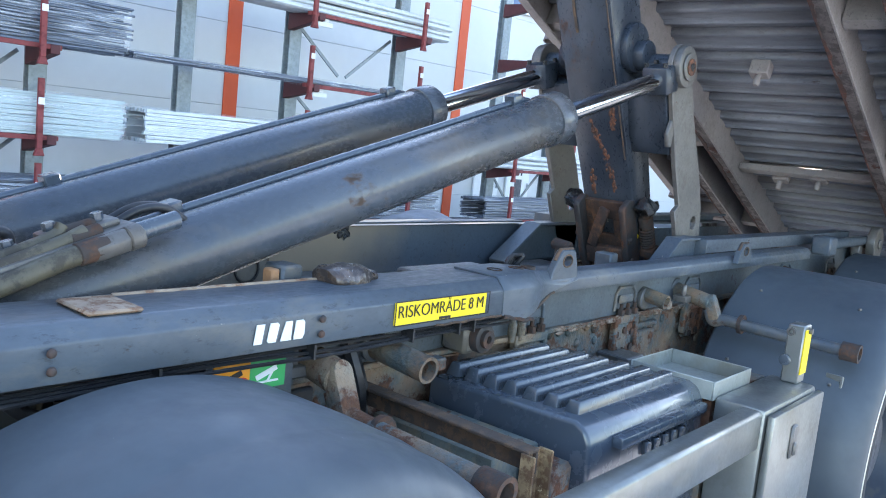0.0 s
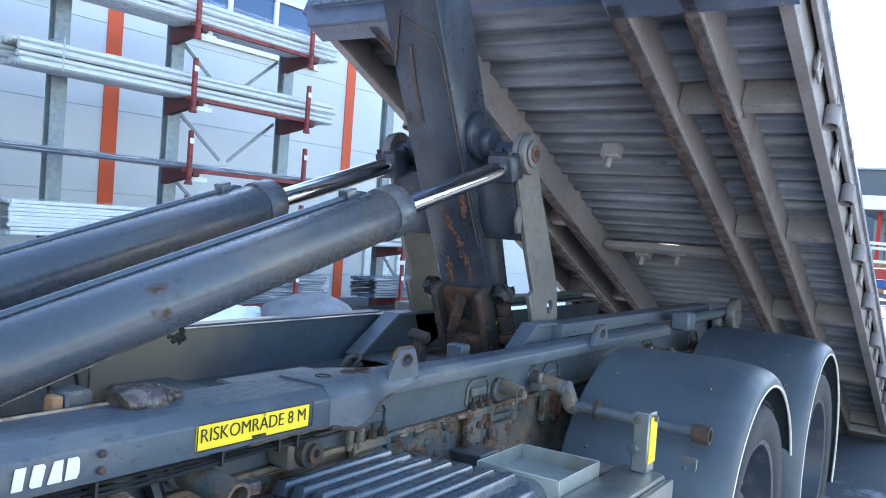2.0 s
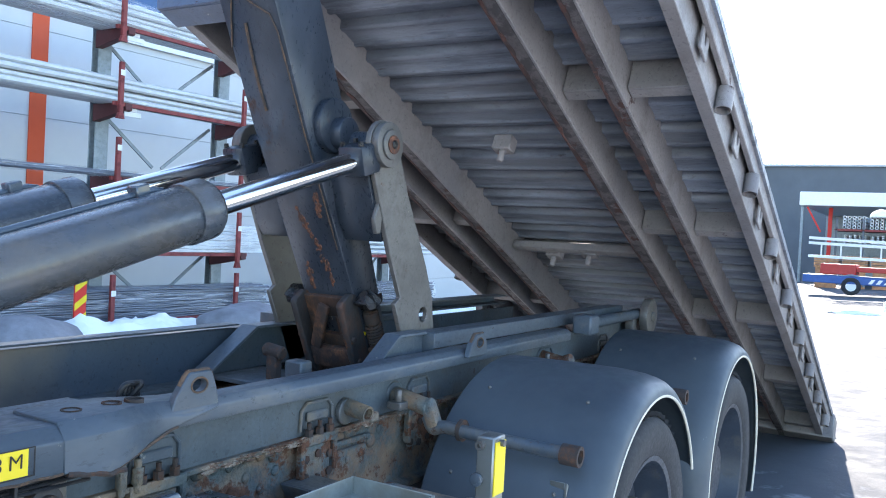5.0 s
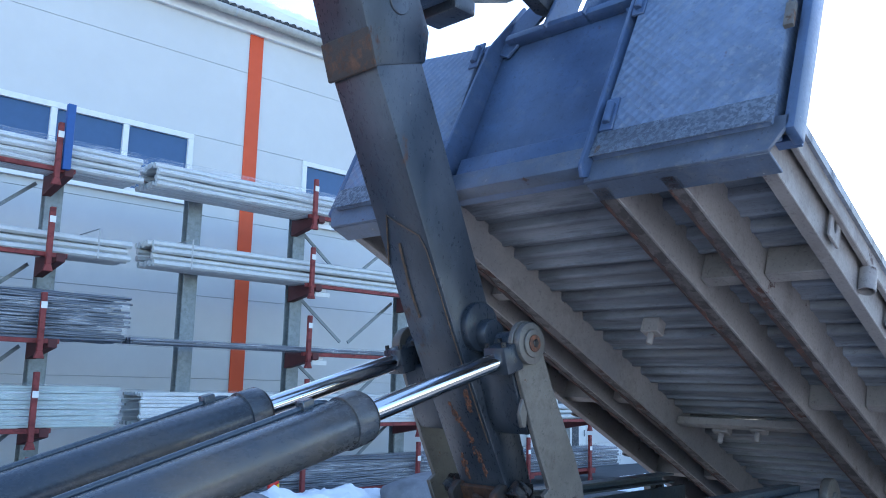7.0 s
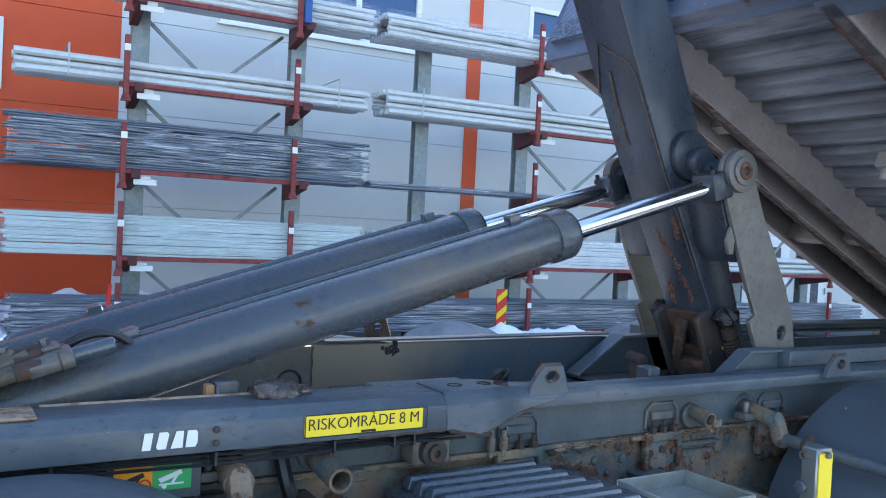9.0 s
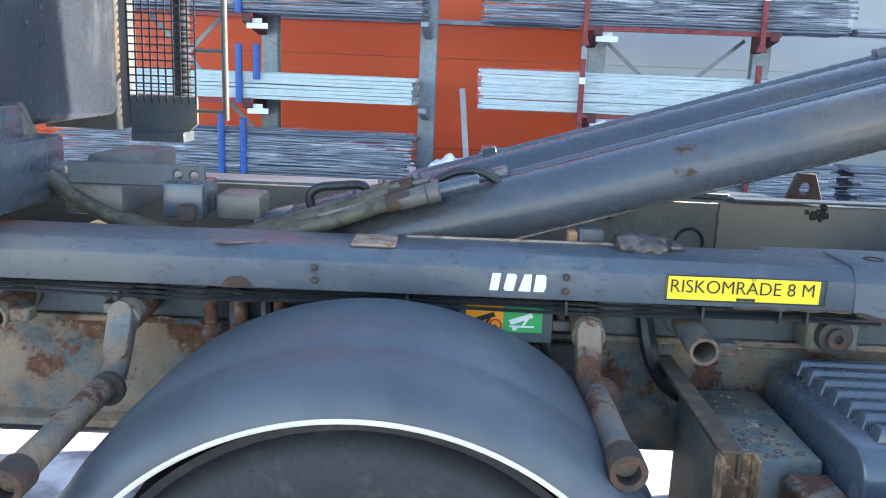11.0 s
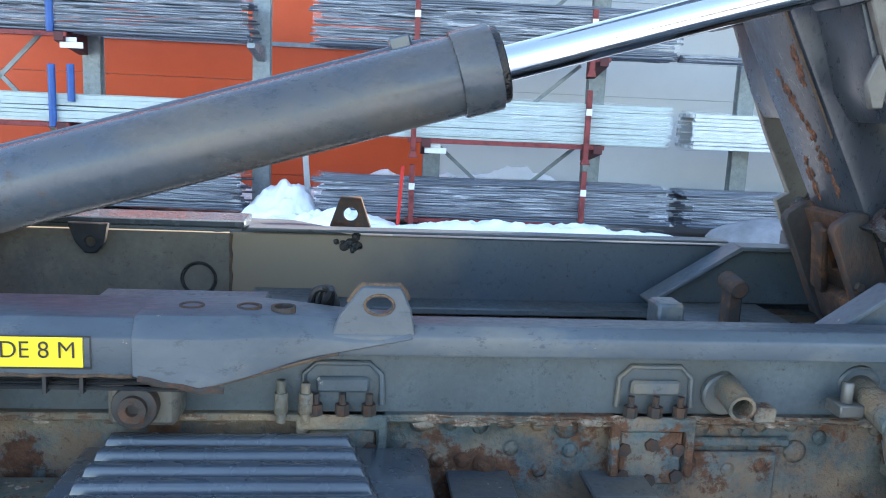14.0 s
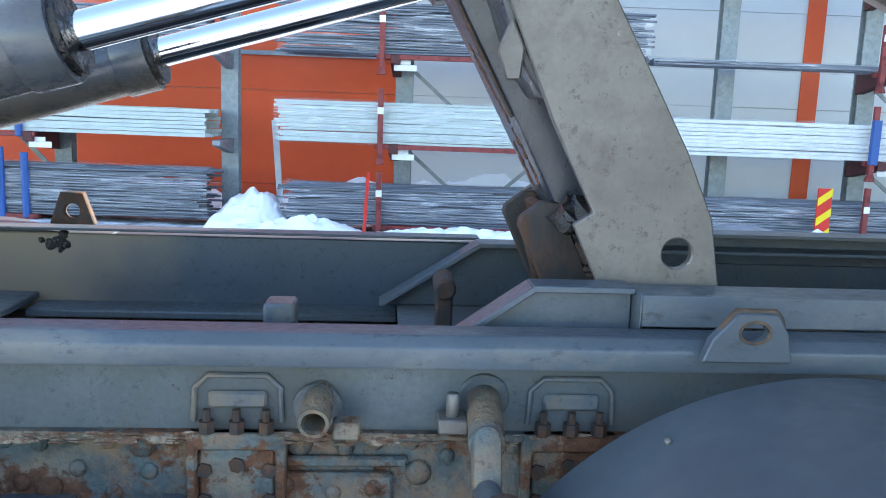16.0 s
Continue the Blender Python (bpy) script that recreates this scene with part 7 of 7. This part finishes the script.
# local: x along the bed to the tail, z off the bed. Long beams hang below the floor.
bm = B()
add_box(bm, (0.0, -HW + 0.02, 0.20), (LB, HW - 0.02, 0.235))
bpart("floor_plate", bm, "underslat")
RR = 1.13  # half width over the side rails
for s in (-1, 1):
    # each beam: a web on one side and a narrow, rusty bottom flange
    for name, yo, yi, x1, lb in (("long_beam", 0.53 if s > 0 else -0.41, 0.455 if s > 0 else -0.485, LB - 0.35, "rusty main beam under the bed"), ("side_beam", 0.765 if s > 0 else -0.70, 0.70 if s > 0 else -0.765, LB - 0.05, "")):
        bm = B()
        add_box(bm, (-0.02, yi, 0.0), (x1, yi + 0.014, 0.2))
        beam = bpart(name, bm, "under", body, lb, 0.002)
        bm = B()
        add_box(bm, (-0.02, yi + 0.0145, 0.0), (x1, yo, 0.013))
        bpart("flange", bm, "flange", beam, "dark rust-speckled flange")
    bm = B()
    y = s * 1.085
    add_prism(bm, [(y, 0.015), (y - s * 0.055, 0.015), (y - s * 0.055, 0.03), (y - s * 0.012, 0.03), (y - s * 0.012, 0.2), (y, 0.2)], 0.0, LB, "yz")
    bpart("edge_beam", bm, "under", body, "", 0.003)
    bm = B()
    y = s * RR
    add_prism(bm, [(y, 0.13), (y - s * 0.025, 0.13), (y - s * 0.025, 0.20), (s * 1.075, 0.20), (s * 1.075, 0.27), (y, 0.27)], 0.0, LB, "yz")
    bpart("rub_rail", bm, "under", body, "", 0.004)
    for k in range(9):
        x = 0.50 + k * 0.70
        yy = s * 1.098
        bm = B()
        add_prism(bm, [(x, 0.04), (x + 0.10, 0.04), (x + 0.10, 0.2), (x, 0.2)], min(yy, yy + s * 0.012), max(yy, yy + s * 0.012), "xz", [(x + 0.05, 0.12, 0.018, 2.2)])
        bpart("lash_slot", bm, "under", body, "side plate with lashing slot", 0.003)
        bm = B()
        add_tube(bm, (x + 0.40, s * 1.118, 0.03), (x + 0.40, s * 1.118, 0.128), 0.034, n=18, hollow=0.85)
        bpart("stake_pocket", bm, "under", body, "round stake pocket")
for s in (-1, 1):
    for k in range(5):
        x = 0.75 + 1.3 * k
        for ya, yb in ((0.77, 1.07), (0.49, 0.695)):
            bm = B()
            y0, y1 = sorted((s * ya, s * yb))
            add_box(bm, (x, y0, 0.05), (x + 0.012, y1, 0.2))
            add_box(bm, (x + 0.0125, y0, 0.05), (x + 0.07, y1, 0.062))
            bpart("cross_bracket", bm, "under", body, "", 0.002)
n = 27
for k in range(n):
    x = 0.12 + k * (LB - 0.3) / n
    bm = B()
    d = 0.012 * noise.noise(V(x * 3, 0, 0))
    add_prism(bm, [(x, 0.20), (x + 0.012, 0.163 + d), (x + 0.034, 0.158 + d), (x + 0.040, 0.166 + d), (x + 0.125, 0.168 + d), (x + 0.131, 0.158 + d), (x + 0.152, 0.162 + d), (x + 0.164, 0.20)], -1.06, 1.06, "xz")
    bpart("cross_rib", bm, "underslat", body, "", 0.002)
for x, y in ((1.2, 0.0), (2.45, -0.05), (2.5, 0.2), (4.0, 0.05)):
    bm = B()
    add_box(bm, (x, y - 0.05, 0.05), (x + 0.07, y + 0.05, 0.13))
    add_tube(bm, (x + 0.03, y, -0.01), (x + 0.03, y, 0.06), 0.018, n=10)
    bpart("lock_lug", bm, "under", body, "", 0.006)
bm = B()
add_beam(bm, (2.45, -0.45, 0.085), (2.45, 0.45, 0.085), 0.06, 0.05)
bpart("lock_bar", bm, "under", body, "", 0.006)
# rust eaten into the lower edges of the long beams
for yb in (0.53, -0.41, -0.70, 0.765):
    bm = B()
    prev = None
    for i in range(241):
        x = 0.05 + (LB - 0.5) * i / 240
        k = max(0.0, noise.noise(V(x * 1.3, yb * 7, 0)) + 0.5 * noise.noise(V(x * 6, yb * 5, 3)) + 0.3 * noise.noise(V(x * 21, yb, 6)) + 0.12)
        w = 0.005 + 0.032 * min(0.75, k)
        ring = [bm.verts.new((x, yb + 0.0035, w * 0.6)), bm.verts.new((x, yb + 0.0035, -0.004)), bm.verts.new((x, yb - w, -0.004)), bm.verts.new((x, yb - w, 0.002))]
        if prev:
            for q in range(3):
                bm.faces.new((prev[q], ring[q], ring[q + 1], prev[q + 1]))
        prev = ring
    bpart("rust_edge", bm, "edgerust", body, "dark flaking rust along the beam edge")
# front cross bumper and headboard
for s in (-1, 1):
    bm = B()
    add_prism(bm, [(s * 0.40, 0.0), (s * 1.11, 0.0), (s * HW, 0.10), (s * HW, 0.14), (s * 0.40, 0.14)], -0.07, -0.055, "yz")
    add_prism(bm, [(s * 0.40, 0.0), (s * 1.11, 0.0), (s * 1.11, 0.012), (s * 0.40, 0.012)], -0.055, 0.06, "yz")
    bpart("front_sill", bm, "sill", body, "scraped blue-grey front sill", 0.003)
bm = B()
add_box(bm, (-0.05, -0.40, 0.10), (0.03, 0.40, 0.20))
bpart("centre_sill", bm, "sill", body, "blue centre sill with paint worn off", 0.008, 2)
HB = 1.05
bm = B()
add_box(bm, (0.02, -HW, 0.10), (0.06, HW, HB))
hb = bpart("headboard", bm, "bedblue", body, "blue steel headboard")
for s in (-1, 1):
    bm = B()
    y0, y1 = sorted((s * 0.42, s * (HW - 0.04)))
    ya, yb = s * 0.42, s * (HW - 0.05)
    add_prism(bm, [(ya, 0.10), (yb, 0.10), (yb, HB + 0.02), (s * 0.95, HB + 0.01), (s * 0.46, HB - 0.07)], -0.09, 0.02, "yz")
    bpart("locker_panel", bm, "chequer", hb, "blue chequer plate locker panel", 0.009, 2)
    bm = B()
    add_prism(bm, [(-0.094, 0.215), (-0.088, 0.22), (-0.098, 0.095), (-0.106, 0.09)], y0, y1, "xz")
    bpart("kick_strip", bm, "kick", hb, "scuffed chequer plate strip", 0.003)
    bm = B()
    add_box(bm, (-0.07, s * HW - 0.02, 0.08), (0.03, s * HW + 0.02, HB + 0.0))
    bpart("corner_post", bm, "bedblue", hb, "", 0.01, 2)
    bm = B()
    add_prism(bm, [(-0.13, 0.04), (-0.10, 0.0), (0.02, 0.08), (0.02, HB - 0.1), (0.10, HB + 0.30), (0.04, HB + 0.32), (-0.09, HB - 0.1)], min(s * 0.40, s * 0.42), max(s * 0.40, s * 0.42), "xz")
    bpart("upright", bm, "bedblue", hb, "bent blue upright flange", 0.006, 2)
    bm = B()
    add_beam(bm, (0.0, s * 0.42, HB - 0.06), (0.05, s * 0.13, HB + 0.50), 0.17, 0.018, (1, 0, 0))
    bpart("slant_plate", bm, "bedblue", hb, "slanting hook frame plate", 0.004)
    bm = B()
    add_prism(bm, [(-0.06, HB - 0.02), (0.10, HB - 0.02), (0.15, HB + 0.44), (0.08, HB + 0.53), (0.01, HB + 0.50), (-0.03, HB + 0.3)], min(s * 0.10, s * 0.122), max(s * 0.10, s * 0.122), "xz")
    bpart("hook_bracket", bm, "bedblue", hb, "upright hook bar bracket", 0.006)
    bm = B()
    add_prism(bm, [(s * 0.12, HB + 0.0), (s * 0.40, HB + 0.0), (s * 0.36, HB + 0.08), (s * 0.20, HB + 0.14), (s * 0.12, HB + 0.30)], 0.06, 0.07, "yz")
    bpart("web_plate", bm, "bedblue", hb, "", 0.003)
    for zz in (0.30, 0.92):
        bm = B()
        add_tube(bm, (-0.105, s * 0.46, zz - 0.05), (-0.105, s * 0.46, zz + 0.05), 0.018, n=12)
        add_box(bm, (-0.10, s * 0.46 - 0.03, zz - 0.08), (-0.088, s * 0.46 + 0.03, zz + 0.08))
        bpart("hinge", bm, "bedblue", hb, "", 0.003)
    bm = B()
    for i in range(5):
        c = V(-0.095, s * 1.125, 0.80 - 0.035 * i)
        add_sweep(bm, [c + V(0.004 * math.sin(a) * (i % 2), 0.014 * math.cos(a), 0.024 * math.sin(a)) for a in [2 * math.pi * q / 10 for q in range(11)]], 0.005, 5, False)
    add_box(bm, (-0.108, s * 1.125 - 0.017, 0.52), (-0.088, s * 1.125 + 0.017, 0.63))
    bpart("latch_chain", bm, "steelplate", hb, "short latch chain")
for z0, z1 in ((1.03, 1.07), (0.20, 0.29)):
    bm = B()
    add_box(bm, (-0.045, -0.36, z0), (0.02, 0.36, z1))
    bpart("panel_frame", bm, "bedblue", hb, "", 0.008, 2)
bm = B()
add_tube(bm, (0.05, -0.13, HB + 0.42), (0.05, 0.13, HB + 0.42), 0.03, n=18)
bpart("hook_bar", bm, "steelplate", hb, "round hook bar")
for k in range(3):
    bm = B()
    for i in range(13):
        c = V(0.03 + 0.02 * k, -0.44 - 0.022 * i, HB + 0.15 - 0.02 * k + 0.035 * math.sin(i * 0.9 + k * 2.0))
        add_sweep(bm, [c + V(0.02 * math.cos(a) * (i % 2), 0.024 * math.cos(a), 0.026 * math.sin(a)) for a in [2 * math.pi * q / 10 for q in range(11)]], 0.007, 5, False)
    bpart("chain", bm, "orange_rust" if k == 0 else "ruststeel", hb, "rusty lashing chain heaped on the headboard")
bm = B()
add_tube(bm, (0.03, -0.62, HB + 0.13), (0.03, -1.0, HB + 0.14), 0.018, n=12)
bpart("top_rod", bm, "bedblue", hb, "rod over the headboard")
for y in (-0.72, -0.84, -0.99):
    bm = B()
    add_beam(bm, (0.03, y, HB - 0.02), (0.03, y - 0.02, HB + 0.17), 0.03, 0.014)
    bpart("rod_support", bm, "bedblue", hb, "", 0.003)
bm = B()
add_tube(bm, (0.03, 0.48, HB + 0.06), (0.03, 0.85, HB + 0.06), 0.016, n=12)
bpart("top_rod", bm, "bedblue", hb, "rod over the headboard")
# tail
bm = B()
add_box(bm, (LB - 0.25, -HW, 0.0), (LB, HW, 0.22))
bpart("tail_sill", bm, "under", body, "worn tail sill on the ground", 0.01)

# ---- far things to the rear ----
far = thing("far_building", "dark blue-grey industrial building behind the yard", "building", loc=(0, 0, 0))
bm = B()
add_box(bm, (95, -70, -2), (115, 30, 10.6))
part("wall", bm, "darkbuild", far)
bm = B()
add_box(bm, (94.6, -70, 10.6), (115, 30, 10.85))
part("roof_edge", bm, "joint", far)
for k, (y, h) in enumerate(((5.2, 1.2), (1.2, 1.6), (-1.5, 4.2), (-14, 2.0), (-30, 3.0))):
    bm = B()
    add_tube(bm, (94, y, 5.6), (94, y, 6.4 + h), 0.07, n=8)
    part("roof_mast", bm, "galv", far)
can = thing("canopy", "white-edged open canopy with red posts over stacked goods", "canopy")
bm = B()
add_box(bm, (66, -30, 5.02), (84, 7.0, 6.04))
part("roof_slab", bm, "wframe", can, "white roof edge", 0.05)
for y in (5.1, -1.4, -7.9, -14.4):
    bm = B()
    add_box(bm, (68.4, y - 0.13, -1.2), (68.7, y + 0.13, 5.015))
    part("post", bm, "red", can, "red steel post")
bm = B()
add_beam(bm, (66.5, 6.5, 4.95), (66.5, 5.5, 3.1), 0.10, 0.12)
part("brace", bm, "red", can)
bm = B()
add_box(bm, (66.3, 6.72, -1.2), (66.5, 6.9, 5.015))
part("post", bm, "galv", can, "pale corner post")
bm = B()
add_box(bm, (83.5, -30, -1.2), (83.9, 7.0, 5.015))
part("back_wall", bm, "galv", can)


def tube_stack(x, y, z0, w, h, snowy):
    """A bundle of pale tubes seen end on, some under a cap of snow."""
    t = thing("tube_stack", "bundle of pale tubes " + ("under a cap of snow" if snowy else "on the shelf"), "tube bundle", "tube bundles under the canopy")
    bm = B()
    nc, nr = 5, 4
    for i in range(nc):
        for j in range(nr):
            add_tube(bm, (x, y - w * (i + 0.5) / nc, z0 + h * (j + 0.5) / nr), (x + 4, y - w * (i + 0.5) / nc, z0 + h * (j + 0.5) / nr), h / nr * 0.55, n=8, hollow=0.6)
    part("tube_layer", bm, "pipewhite", t, "pale tubes", kind="stuff")
    if snowy:
        bm = B()
        bmesh.ops.create_icosphere(bm, subdivisions=3, radius=1.0)
        for q in bm.verts:
            q.co = V(x + 1.2 + q.co.x * 1.6, y - w / 2 + q.co.y * w * 0.56, z0 + h + max(-0.12, q.co.z) * (0.5 + 0.12 * noise.noise(q.co * 2 + V(y, 0, 0))))
        part("snow_cap", bm, "snow", t, "rounded cap of snow")
    return t


for i in range(5):
    tube_stack(60, 3.5 - 1.62 * i, 3.25, 1.45, 0.85, i != 0)
    tube_stack(60, 3.4 - 1.62 * i, 2.3, 1.45, 0.55, False)
shelf = thing("goods_shelf", "open steel shelf carrying tube bundles in the yard", "shelf")
for z in (3.1, 2.17, 1.2):
    bm = B()
    add_box(bm, (59.8, -5.8, z), (63, 3.9, z + 0.12))
    part("deck", bm, "rackred" if z > 3 else "galv", shelf)
for k in range(7):
    bm = B()
    y = 3.8 - 1.6 * k
    add_box(bm, (59.8, y - 0.06, -1.0), (60.0, y + 0.06, 3.9))
    part("upright", bm, "darkbuild", shelf)
for i in range(4):
    t = thing("plank_stack", "stack of timber planks on bearers", "plank stack", "plank stacks")
    for k in range(5):
        bm = B()
        add_box(bm, (56, 3.2 - 1.6 * i, 0.7 + 0.16 * k), (58, 4.6 - 1.6 * i, 0.82 + 0.16 * k))
        part("plank", bm, "wood", t)
    bm = B()
    add_box(bm, (56.1, 3.3 - 1.6 * i, -1.0), (56.3, 4.5 - 1.6 * i, 0.7))
    part("bearer", bm, "wood", t)

trl = thing("trailer", "red and blue ladder trailer parked on the snowy yard", "trailer")
TX = 45.5
trl.location = (0, 0.65, -0.14)
bm = B()
add_box(bm, (TX, 0.75, 0.68), (TX + 1.8, 2.4, 1.20))
part("box", bm, "trailerred", trl, "red trailer box", 0.03)
bm = B()
add_box(bm, (TX, -3.6, 0.86), (TX + 1.8, 0.75, 1.10))
part("side_board", bm, "trailerred", trl, "red side board", 0.02)
bm = B()
add_box(bm, (TX - 0.05, -3.6, 0.22), (TX + 1.8, 3.2, 0.62))
part("chassis", bm, "trailerblue", trl, "blue trailer chassis", 0.03)
bm = B()
for k in range(9):
    add_prism(bm, [(0.2 - 0.34 * k, 0.30), (0.03 - 0.34 * k, 0.30), (-0.12 - 0.34 * k, 0.52), (0.05 - 0.34 * k, 0.52)], TX - 0.075, TX - 0.05, "yz")
part("hazard_stripe", bm, "white", trl, "pale slanting stripes", kind="stuff")
bm = B()
add_tube(bm, (TX - 0.1, 0.95, 0.13), (TX + 0.2, 0.95, 0.13), 0.45, n=28, hollow=0.55)
wh = part("wheel", bm, "rubber", trl, "", 0.03)
bm = B()
add_tube(bm, (TX - 0.04, 0.95, 0.13), (TX + 0.1, 0.95, 0.13), 0.26, n=24)
part("rim", bm, "white", wh)
bm = B()
add_sweep(bm, [(TX + 0.05, 0.95 + 0.56 * math.cos(a), 0.13 + 0.56 * math.sin(a)) for a in [math.pi * i / 12 for i in range(13)]], 0.07, 8)
part("fender", bm, "galv", trl)
for za, zb in ((2.48, 2.22), (2.22, 2.05), (1.55, 1.44)):
    for dx in (0.0, 1.4):
        bm = B()
        add_beam(bm, (TX + dx, 3.0, za), (TX + dx, -6.0, zb), 0.09, 0.13)
        part("ladder_rail", bm, "white", trl, "white ladder rail")
for k in range(9):
    bm = B()
    add_beam(bm, (TX, 2.4 - 0.9 * k, 1.48), (TX, 2.4 - 0.9 * k, 2.15), 0.07, 0.05, (1, 0, 0))
    part("ladder_post", bm, "white", trl)


def snow_mound(x, y, r, h, seed):
    bm = B()
    bmesh.ops.create_icosphere(bm, subdivisions=4, radius=1.0)
    for q in bm.verts:
        k = 1 + 0.25 * noise.noise(q.co * 1.8 + V(seed, 0, 0)) + 0.1 * noise.noise(q.co * 5 + V(seed, 0, 0))
        q.co = V(x + q.co.x * r * k, y + q.co.y * r * k * 1.2, ground_z(x, y) - 0.1 + max(-0.1, q.co.z) * h * k)
    return tagged(part("snow_mound", bm, "snow"), "rounded mound of ploughed snow on the yard", "snow mound", "snow mounds")


snow_mound(32, -1.1, 0.5, 0.75, 1)
snow_mound(31, 0.1, 0.8, 0.25, 2)
snow_mound(29, -2.6, 1.2, 0.2, 3)
snow_mound(38, -5.0, 2.0, 0.4, 4)
snow_mound(47, -9.0, 3.0, 0.9, 5)
